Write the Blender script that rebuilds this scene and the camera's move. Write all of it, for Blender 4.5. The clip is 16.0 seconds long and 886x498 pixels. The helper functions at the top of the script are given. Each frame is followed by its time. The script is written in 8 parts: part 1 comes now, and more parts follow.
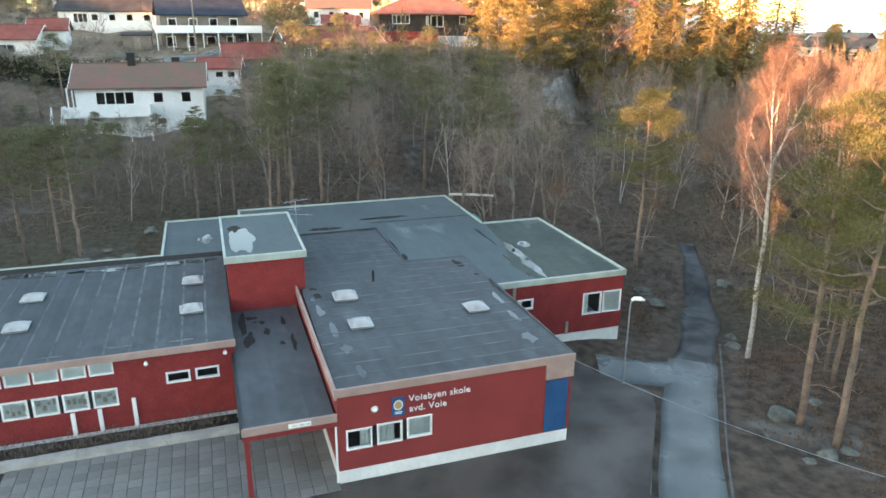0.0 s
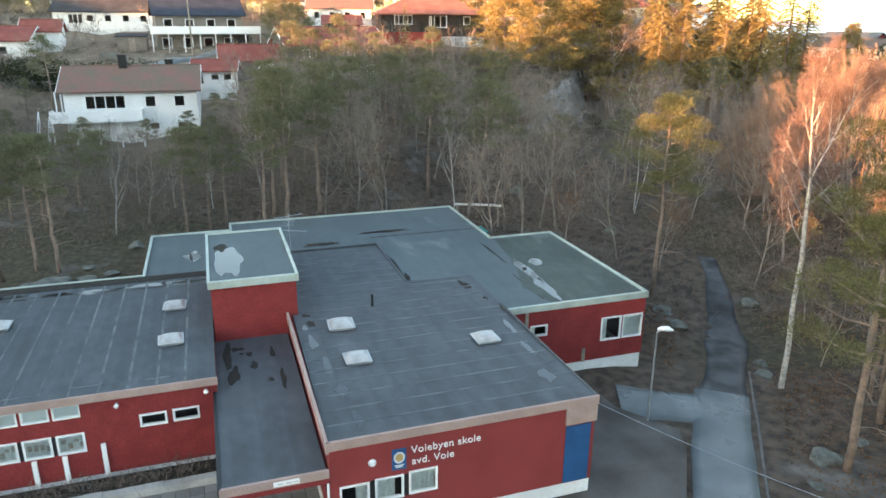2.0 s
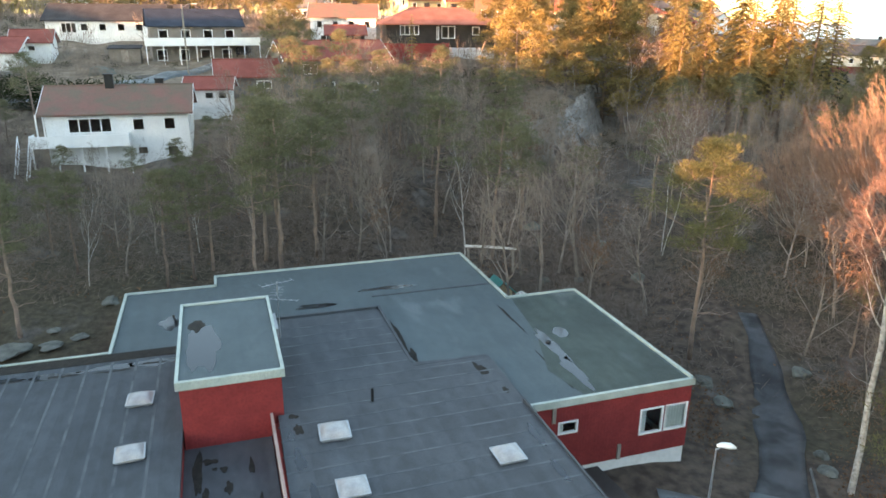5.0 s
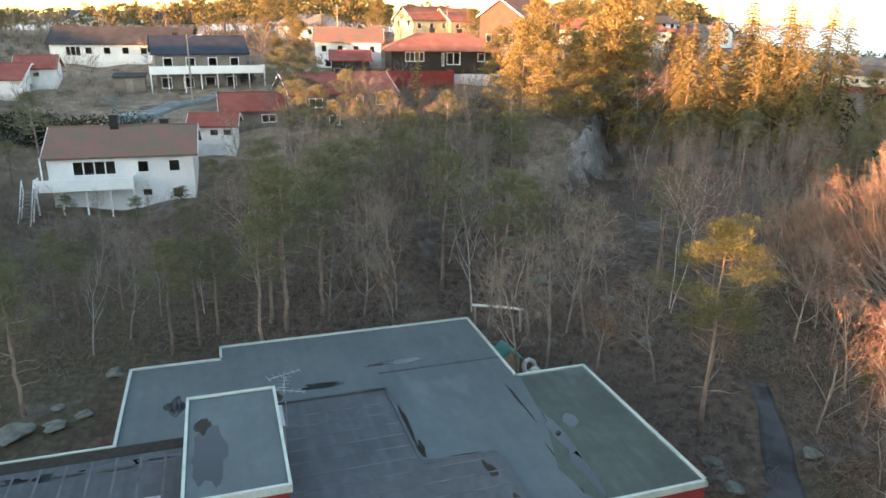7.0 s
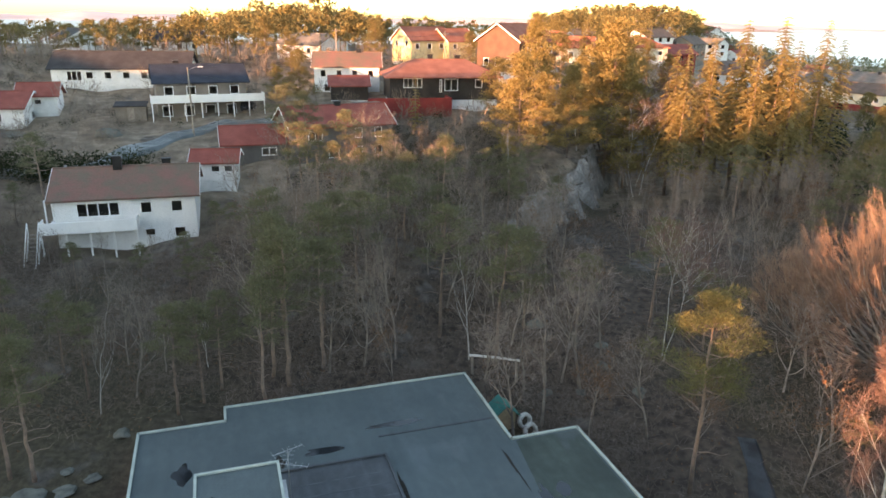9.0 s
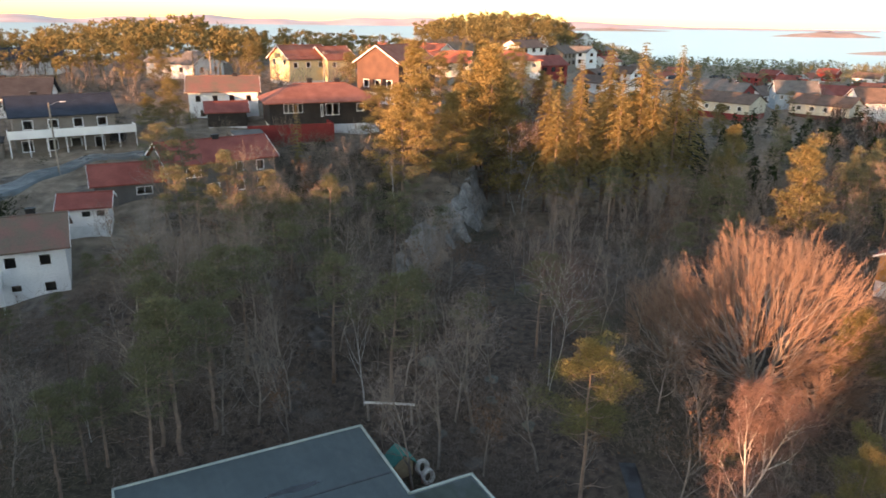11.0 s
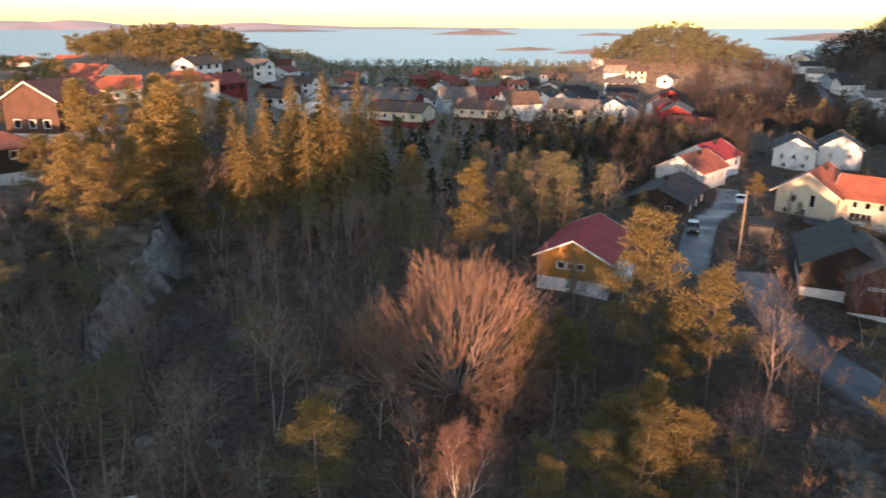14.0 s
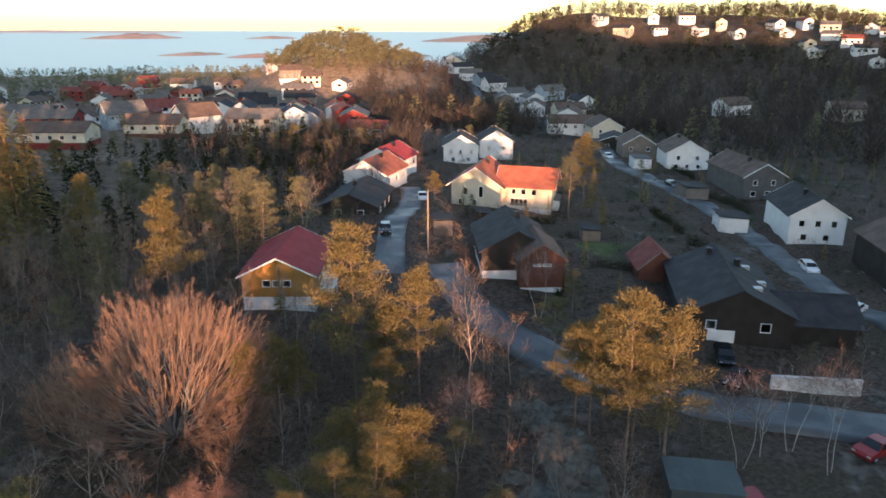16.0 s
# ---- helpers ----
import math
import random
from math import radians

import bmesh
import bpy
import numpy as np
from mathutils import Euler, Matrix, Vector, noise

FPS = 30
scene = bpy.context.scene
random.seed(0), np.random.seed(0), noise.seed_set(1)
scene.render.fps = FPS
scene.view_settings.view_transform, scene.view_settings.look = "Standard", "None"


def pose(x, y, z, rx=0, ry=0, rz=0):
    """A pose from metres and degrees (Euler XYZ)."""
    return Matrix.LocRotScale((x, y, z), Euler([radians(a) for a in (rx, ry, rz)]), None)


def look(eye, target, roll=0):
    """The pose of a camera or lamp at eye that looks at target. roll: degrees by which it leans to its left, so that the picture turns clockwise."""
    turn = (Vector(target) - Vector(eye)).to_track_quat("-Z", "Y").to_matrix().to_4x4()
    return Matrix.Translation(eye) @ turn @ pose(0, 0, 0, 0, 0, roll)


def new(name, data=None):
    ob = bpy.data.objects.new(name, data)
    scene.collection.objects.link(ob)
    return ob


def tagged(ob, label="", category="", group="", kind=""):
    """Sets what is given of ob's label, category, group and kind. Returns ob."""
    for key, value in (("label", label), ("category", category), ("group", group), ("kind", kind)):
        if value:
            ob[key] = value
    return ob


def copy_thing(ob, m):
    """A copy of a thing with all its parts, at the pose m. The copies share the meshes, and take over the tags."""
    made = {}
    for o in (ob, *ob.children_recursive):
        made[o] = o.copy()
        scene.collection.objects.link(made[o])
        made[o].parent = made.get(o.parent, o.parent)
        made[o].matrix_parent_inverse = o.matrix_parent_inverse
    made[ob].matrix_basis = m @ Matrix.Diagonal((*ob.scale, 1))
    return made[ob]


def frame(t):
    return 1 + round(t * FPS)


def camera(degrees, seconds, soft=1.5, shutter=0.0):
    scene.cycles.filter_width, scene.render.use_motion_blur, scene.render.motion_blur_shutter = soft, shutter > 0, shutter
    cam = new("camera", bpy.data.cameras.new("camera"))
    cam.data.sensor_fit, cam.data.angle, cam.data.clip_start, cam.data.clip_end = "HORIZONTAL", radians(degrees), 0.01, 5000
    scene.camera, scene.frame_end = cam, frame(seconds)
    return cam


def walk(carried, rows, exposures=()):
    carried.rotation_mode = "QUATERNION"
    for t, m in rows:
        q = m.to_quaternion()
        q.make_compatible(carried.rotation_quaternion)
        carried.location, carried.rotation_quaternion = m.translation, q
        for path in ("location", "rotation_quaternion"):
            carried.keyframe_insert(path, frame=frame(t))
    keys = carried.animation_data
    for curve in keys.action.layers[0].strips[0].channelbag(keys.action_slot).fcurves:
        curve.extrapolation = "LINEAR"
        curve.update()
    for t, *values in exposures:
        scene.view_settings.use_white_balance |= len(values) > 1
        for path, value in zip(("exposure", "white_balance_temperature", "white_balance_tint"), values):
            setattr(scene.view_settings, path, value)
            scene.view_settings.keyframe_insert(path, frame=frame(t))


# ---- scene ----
from math import atan2, cos, degrees, exp, hypot, pi, sin

# camera
cam = camera(64.6, 16.0, soft=1.6, shutter=0.35)
PATH = [
    (0, (4.273, 1.961, 16.668), (4.23, 3.859, 16.038), 0.5),
    (0.5, (4.265, 2.723, 16.666), (4.22, 4.621, 16.037), 0.4),
    (1, (4.218, 3.602, 16.64), (4.168, 5.5, 16.011), 0.4),
    (1.5, (4.077, 4.407, 16.599), (4.03, 6.306, 15.972), 0.5),
    (2, (4.052, 5.248, 16.627), (4.001, 7.146, 15.998), 0.4),
    (2.5, (3.968, 5.97, 16.626), (3.917, 7.868, 15.997), 0.4),
    (3, (3.913, 6.833, 16.633), (3.86, 8.73, 16.004), 0.4),
    (3.5, (3.818, 7.747, 16.674), (3.757, 9.644, 16.045), 0.3),
    (4, (3.708, 8.916, 16.961), (3.647, 10.813, 16.331), 0.5),
    (6.5, (3.208, 12.695, 21.101), (3.138, 14.592, 20.47), 0.5),
    (7, (3.068, 12.738, 22.074), (2.998, 14.635, 21.446), 0.8),
    (7.5, (3.001, 12.691, 23.117), (2.929, 14.588, 22.487), 0.6),
    (8, (2.981, 12.748, 23.955), (2.906, 14.646, 23.329), 0.8),
    (10.3, (3.046, 12.753, 28.489), (3.09, 14.652, 27.862), 0.8),
    (10.5, (3.057, 12.746, 28.739), (3.152, 14.645, 28.119), 0.9),
    (11, (3.185, 12.929, 29.742), (3.431, 14.813, 29.118), 0.7),
    (11.5, (3.21, 12.908, 30.704), (3.524, 14.782, 30.079), 0.6),
    (12, (3.393, 12.89, 31.5), (3.807, 14.744, 30.877), 0.5),
    (12.5, (3.286, 12.864, 32.131), (3.887, 14.667, 31.509), 0.5),
    (13, (3.25, 12.757, 32.831), (4.004, 14.503, 32.21), 0.5),
    (13.5, (3.226, 12.599, 33.441), (4.075, 14.301, 32.822), 0.2),
    (14, (3.198, 12.178, 34.223), (4.214, 13.786, 33.604), 0.1),
    (14.5, (3.247, 12.464, 34.576), (4.468, 13.923, 33.959), 0.2),
    (15, (3.099, 12.184, 35.091), (4.514, 13.457, 34.475), 0.3),
    (15.5, (2.869, 12.305, 35.395), (4.42, 13.41, 34.782), 0.3),
    (16, (2.727, 12.335, 35.827), (4.338, 13.351, 35.217), 0.2),
]
walk(cam, [(t, look(eye, target, roll)) for t, eye, target, roll in PATH], exposures=[(0.0, 3.66, 9300, 12), (4.0, 3.62, 9300, 13), (7.0, 3.4, 9300, 14), (8.0, 3.26, 9300, 15), (11.0, 2.62, 8800, 17), (13.0, 2.2, 8300, 17), (14.5, 2.05, 7900, 17), (16.0, 2.14, 7600, 14)])

# light: a low evening sun behind a ridge, clear sky
SUN_TO = Vector((0.766, 0.643, -0.060)).normalized()   # the way the sunlight travels
world = bpy.data.worlds.new("evening_sky")
scene.world = world
world.use_nodes = True
wn, wl = world.node_tree.nodes, world.node_tree.links
sky = wn.new("ShaderNodeTexSky")
sky.sky_type = "NISHITA"
sky.sun_disc = False
sky.sun_elevation = radians(5.0)
sky.sun_rotation = radians(230)
sky.air_density, sky.dust_density, sky.ozone_density = 0.75, 0.4, 1.5
wn["Background"].inputs["Strength"].default_value = 0.15
wl.new(sky.outputs["Color"], wn["Background"].inputs["Color"])
sun = new("sun", bpy.data.lights.new("sun", "SUN"))
sun.data.energy = 3.4
sun.data.angle = radians(0.6)
sun.data.color = (1.0, 0.54, 0.35)
sun.matrix_world = look((0, 0, 80), Vector((0, 0, 80)) + SUN_TO)


# ---- materials ----
def nodes_of(name):
    m = bpy.data.materials.new(name)
    m.use_nodes = True
    return m, m.node_tree.nodes, m.node_tree.links


def surf(name, c1, c2, scale=1.0, rough=0.85, bump=0.3, fine=12.0, metal=0.0, c3=None, vary=0.0, rough2=None, spec=0.3):
    """Two colours mixed by large noise, a third by fine noise, relief by fine noise."""
    m, n, l = nodes_of(name)
    b = n["Principled BSDF"]
    tc = n.new("ShaderNodeTexCoord")
    big, small = n.new("ShaderNodeTexNoise"), n.new("ShaderNodeTexNoise")
    big.inputs["Scale"].default_value, big.inputs["Detail"].default_value = scale, 6
    small.inputs["Scale"].default_value, small.inputs["Detail"].default_value = fine, 4
    for t in (big, small):
        l.new(tc.outputs["Object"], t.inputs["Vector"])
    ramp = n.new("ShaderNodeValToRGB")
    ramp.color_ramp.elements[0].position, ramp.color_ramp.elements[1].position = 0.36, 0.64
    ramp.color_ramp.elements[0].color, ramp.color_ramp.elements[1].color = (*c1, 1), (*c2, 1)
    l.new(big.outputs["Fac"], ramp.inputs["Fac"])
    mix = n.new("ShaderNodeMix")
    mix.data_type = "RGBA"
    mix.blend_type = "MIX"
    mm = n.new("ShaderNodeMapRange")
    mm.inputs["From Min"].default_value, mm.inputs["From Max"].default_value = 0.45, 0.75
    mm.inputs["To Max"].default_value = 0.7
    l.new(small.outputs["Fac"], mm.inputs["Value"])
    l.new(mm.outputs["Result"], mix.inputs["Factor"])
    l.new(ramp.outputs["Color"], mix.inputs["A"])
    mix.inputs["B"].default_value = (*(c3 or [v * 0.7 for v in c1]), 1)
    out = mix.outputs["Result"]
    if vary:
        info, hsv, mr = n.new("ShaderNodeObjectInfo"), n.new("ShaderNodeHueSaturation"), n.new("ShaderNodeMapRange")
        mr.inputs["To Min"].default_value, mr.inputs["To Max"].default_value = 1 - vary, 1 + vary
        l.new(info.outputs["Random"], mr.inputs["Value"])
        l.new(mr.outputs["Result"], hsv.inputs["Value"])
        l.new(out, hsv.inputs["Color"])
        out = hsv.outputs["Color"]
    l.new(out, b.inputs["Base Color"])
    b.inputs["Roughness"].default_value = rough
    if rough2 is not None:
        rr = n.new("ShaderNodeMapRange")
        rr.inputs["From Min"].default_value, rr.inputs["From Max"].default_value = 0.4, 0.6
        rr.inputs["To Min"].default_value, rr.inputs["To Max"].default_value = rough, rough2
        l.new(big.outputs["Fac"], rr.inputs["Value"])
        l.new(rr.outputs["Result"], b.inputs["Roughness"])
    b.inputs["Metallic"].default_value = metal
    b.inputs["Specular IOR Level"].default_value = spec
    bp = n.new("ShaderNodeBump")
    bp.inputs["Strength"].default_value, bp.inputs["Distance"].default_value = bump, 0.05
    l.new(small.outputs["Fac"], bp.inputs["Height"])
    l.new(bp.outputs["Normal"], b.inputs["Normal"])
    return m


def lined(name, c1, c2, axis, pitch, rough=0.8, bump=0.6, dirt=1.5, spec=0.3, vary=0.0):
    """Boards or tile courses: a saw profile along one axis, with weathering."""
    m = surf(name, c1, c2, dirt, rough, 0.2, 9.0, spec=spec, vary=vary)
    n, l = m.node_tree.nodes, m.node_tree.links
    tc = n.new("ShaderNodeTexCoord")
    w = n.new("ShaderNodeTexWave")
    w.wave_type, w.bands_direction, w.wave_profile = "BANDS", axis, "SAW"
    w.inputs["Scale"].default_value = 0.314 / pitch * 1.0
    w.inputs["Distortion"].default_value = 0.0
    l.new(tc.outputs["Object"], w.inputs["Vector"])
    bp = n.new("ShaderNodeBump")
    bp.inputs["Strength"].default_value, bp.inputs["Distance"].default_value = bump, 0.04
    l.new(w.outputs["Fac"], bp.inputs["Height"])
    old = [k for k in n if k.type == "BUMP" and k != bp][0]
    l.new(old.outputs["Normal"], bp.inputs["Normal"])
    l.new(bp.outputs["Normal"], n["Principled BSDF"].inputs["Normal"])
    return m


def foliage(name, c1, c2, c3, thin=0.3):
    """Needles or leaves: colour per blade and per tree, some light coming through."""
    m, n, l = nodes_of(name)
    n.remove(n["Principled BSDF"])
    geo, info = n.new("ShaderNodeNewGeometry"), n.new("ShaderNodeObjectInfo")
    ramp = n.new("ShaderNodeValToRGB")
    ramp.color_ramp.elements[0].color, ramp.color_ramp.elements[1].color = (*c1, 1), (*c2, 1)
    e = ramp.color_ramp.elements.new(0.5)
    e.color = (*[(a + b) / 2 for a, b in zip(c1, c2)], 1)
    l.new(geo.outputs["Random Per Island"], ramp.inputs["Fac"])
    mix = n.new("ShaderNodeMix")
    mix.data_type = "RGBA"
    mr = n.new("ShaderNodeMapRange")
    mr.inputs["To Max"].default_value = 0.6
    l.new(info.outputs["Random"], mr.inputs["Value"])
    l.new(mr.outputs["Result"], mix.inputs["Factor"])
    l.new(ramp.outputs["Color"], mix.inputs["A"])
    mix.inputs["B"].default_value = (*c3, 1)
    d, t, s = n.new("ShaderNodeBsdfDiffuse"), n.new("ShaderNodeBsdfTranslucent"), n.new("ShaderNodeMixShader")
    l.new(mix.outputs["Result"], d.inputs["Color"])
    l.new(mix.outputs["Result"], t.inputs["Color"])
    s.inputs[0].default_value = thin
    l.new(d.outputs[0], s.inputs[1])
    l.new(t.outputs[0], s.inputs[2])
    l.new(s.outputs[0], n["Material Output"].inputs["Surface"])
    return m


def glass_mat():
    m, n, l = nodes_of("window_glass")
    n.remove(n["Principled BSDF"])
    tr, gl, fr, mx = n.new("ShaderNodeBsdfTransparent"), n.new("ShaderNodeBsdfGlossy"), n.new("ShaderNodeFresnel"), n.new("ShaderNodeMixShader")
    tr.inputs["Color"].default_value = (0.88, 0.91, 0.91, 1)
    gl.inputs["Roughness"].default_value = 0.03
    fr.inputs["IOR"].default_value = 1.6
    l.new(fr.outputs[0], mx.inputs[0])
    l.new(tr.outputs[0], mx.inputs[1])
    l.new(gl.outputs[0], mx.inputs[2])
    l.new(mx.outputs[0], n["Material Output"].inputs["Surface"])
    return m


def ground_mat():
    """Leaf litter and bare soil, grass in patches, rock where it is steep."""
    m, n, l = nodes_of("forest_floor")
    b = n["Principled BSDF"]
    b.inputs["Roughness"].default_value = 0.95
    b.inputs["Specular IOR Level"].default_value = 0.15
    tc, geo = n.new("ShaderNodeTexCoord"), n.new("ShaderNodeNewGeometry")

    def tex(scale, detail=6):
        t = n.new("ShaderNodeTexNoise")
        t.inputs["Scale"].default_value, t.inputs["Detail"].default_value = scale, detail
        l.new(tc.outputs["Object"], t.inputs["Vector"])
        return t

    def ramp(src, p0, p1, c0, c1):
        r = n.new("ShaderNodeValToRGB")
        r.color_ramp.elements[0].position, r.color_ramp.elements[1].position = p0, p1
        r.color_ramp.elements[0].color, r.color_ramp.elements[1].color = (*c0, 1), (*c1, 1)
        l.new(src, r.inputs["Fac"])
        return r.outputs["Color"]

    def mixed(fac, a, bb):
        x = n.new("ShaderNodeMix")
        x.data_type = "RGBA"
        l.new(fac, x.inputs["Factor"])
        l.new(a, x.inputs["A"])
        l.new(bb, x.inputs["B"])
        return x.outputs["Result"]

    litter = ramp(tex(1.7, 8).outputs["Fac"], 0.35, 0.68, (0.050, 0.038, 0.031), (0.118, 0.089, 0.069))
    grass = ramp(tex(3.0, 6).outputs["Fac"], 0.35, 0.7, (0.042, 0.038, 0.025), (0.090, 0.078, 0.051))
    rock = ramp(tex(0.9, 9).outputs["Fac"], 0.35, 0.65, (0.045, 0.040, 0.036), (0.17, 0.152, 0.135))
    patch = ramp(tex(0.055, 4).outputs["Fac"], 0.52, 0.6, (0, 0, 0), (0.75, 0.75, 0.75))
    base = mixed(patch, litter, grass)
    # dry garden grass of the hill, paled further in place of haze
    straw = ramp(tex(0.6, 7).outputs["Fac"], 0.35, 0.65, (0.16, 0.125, 0.094), (0.33, 0.265, 0.20))
    where = n.new("ShaderNodeSeparateXYZ")
    l.new(geo.outputs["Position"], where.inputs[0])
    tame = n.new("ShaderNodeMath")
    tame.operation = "MULTIPLY_ADD"
    l.new(where.outputs["X"], tame.inputs[0])
    tame.inputs[1].default_value = -0.42
    l.new(where.outputs["Y"], tame.inputs[2])
    rough_edge = n.new("ShaderNodeMath")
    rough_edge.operation = "MULTIPLY_ADD"
    l.new(tex(0.08, 4).outputs["Fac"], rough_edge.inputs[0])
    rough_edge.inputs[1].default_value = 40.0
    l.new(tame.outputs[0], rough_edge.inputs[2])
    lawnmap = n.new("ShaderNodeMapRange")
    lawnmap.inputs["From Min"].default_value, lawnmap.inputs["From Max"].default_value = 108, 120
    lawnmap.inputs["To Max"].default_value = 0.85
    l.new(rough_edge.outputs[0], lawnmap.inputs["Value"])
    base = mixed(lawnmap.outputs["Result"], base, straw)
    sep = n.new("ShaderNodeSeparateXYZ")
    l.new(geo.outputs["Normal"], sep.inputs[0])
    steep = ramp(sep.outputs["Z"], 0.55, 0.82, (1, 1, 1), (0, 0, 0))
    crag = ramp(tex(0.16, 5).outputs["Fac"], 0.60, 0.64, (0, 0, 0), (0.8, 0.8, 0.8))
    base = mixed(crag, base, rock)
    base = mixed(steep, base, rock)
    l.new(base, b.inputs["Base Color"])
    bp = n.new("ShaderNodeBump")
    bp.inputs["Strength"].default_value, bp.inputs["Distance"].default_value = 0.7, 0.12
    l.new(tex(4.5, 8).outputs["Fac"], bp.inputs["Height"])
    l.new(bp.outputs["Normal"], b.inputs["Normal"])
    return m


def sea_mat():
    m, n, l = nodes_of("sea_water")
    b = n["Principled BSDF"]
    b.inputs["Base Color"].default_value = (0.25, 0.32, 0.355, 1)
    b.inputs["Roughness"].default_value = 0.35
    b.inputs["Specular IOR Level"].default_value = 0.25
    tc, t, bp = n.new("ShaderNodeTexCoord"), n.new("ShaderNodeTexNoise"), n.new("ShaderNodeBump")
    t.inputs["Scale"].default_value, t.inputs["Detail"].default_value = 0.05, 6
    l.new(tc.outputs["Object"], t.inputs["Vector"])
    l.new(t.outputs["Fac"], bp.inputs["Height"])
    bp.inputs["Strength"].default_value, bp.inputs["Distance"].default_value = 0.25, 2.0
    l.new(bp.outputs["Normal"], b.inputs["Normal"])
    return m


def wet_felt(name, c1, c2, wet, amount, strips=0.06, rain=0.22):
    """Roofing felt laid in strips: streaks along the fall, stains and damp patches that shine."""
    m = surf(name, c1, c2, 0.35, 0.75, 0.35, 22.0, c3=[v * 0.72 for v in c1], spec=0.4)
    n, l = m.node_tree.nodes, m.node_tree.links
    b = n["Principled BSDF"]
    tc = n.new("ShaderNodeTexCoord")

    def tex(sx, sy, scale, detail):
        mp, t = n.new("ShaderNodeMapping"), n.new("ShaderNodeTexNoise")
        mp.inputs["Scale"].default_value = (sx, sy, 1.0)
        l.new(tc.outputs["Object"], mp.inputs["Vector"])
        t.inputs["Scale"].default_value, t.inputs["Detail"].default_value = scale, detail
        l.new(mp.outputs["Vector"], t.inputs["Vector"])
        return t.outputs["Fac"]

    def span(src, a, b_, c, d):
        r = n.new("ShaderNodeMapRange")
        for k, v in zip(("From Min", "From Max", "To Min", "To Max"), (a, b_, c, d)):
            r.inputs[k].default_value = v
        l.new(src, r.inputs["Value"])
        return r.outputs["Result"]

    def times(col, fac):
        x, cc = n.new("ShaderNodeMix"), n.new("ShaderNodeCombineColor")
        x.data_type, x.blend_type = "RGBA", "MULTIPLY"
        x.inputs["Factor"].default_value = 1.0
        for k in ("Red", "Green", "Blue"):
            l.new(fac, cc.inputs[k])
        l.new(col, x.inputs["A"])
        l.new(cc.outputs["Color"], x.inputs["B"])
        return x.outputs["Result"]

    damp = span(tex(1.0, 0.45, 0.42, 7), amount, amount + 0.13, 0, 1)
    l.new(span(damp, 0, 1, 0.66, 0.28), b.inputs["Roughness"])
    mx = n.new("ShaderNodeMix")
    mx.data_type = "RGBA"
    l.new(damp, mx.inputs["Factor"])
    l.new(b.inputs["Base Color"].links[0].from_socket, mx.inputs["A"])
    mx.inputs["B"].default_value = (*wet, 1)
    w = n.new("ShaderNodeTexWave")
    w.wave_type, w.bands_direction, w.wave_profile = "BANDS", "X", "SAW"
    w.inputs["Scale"].default_value, w.inputs["Distortion"].default_value = 0.32, 0.6
    l.new(tc.outputs["Object"], w.inputs["Vector"])
    col = times(mx.outputs["Result"], span(w.outputs["Fac"], 0, 1, 1 - strips, 1 + strips))
    col = times(col, span(tex(1.6, 0.13, 1.1, 6), 0.3, 0.7, 1 - rain, 1 + rain))
    col = times(col, span(tex(0.5, 0.35, 0.5, 5), 0.3, 0.7, 1 - rain * 0.6, 1 + rain * 0.6))
    col = times(col, span(tex(1.0, 0.6, 2.6, 8), 0.35, 0.72, 1 - rain * 0.9, 1 + rain * 1.3))
    l.new(col, b.inputs["Base Color"])
    return m


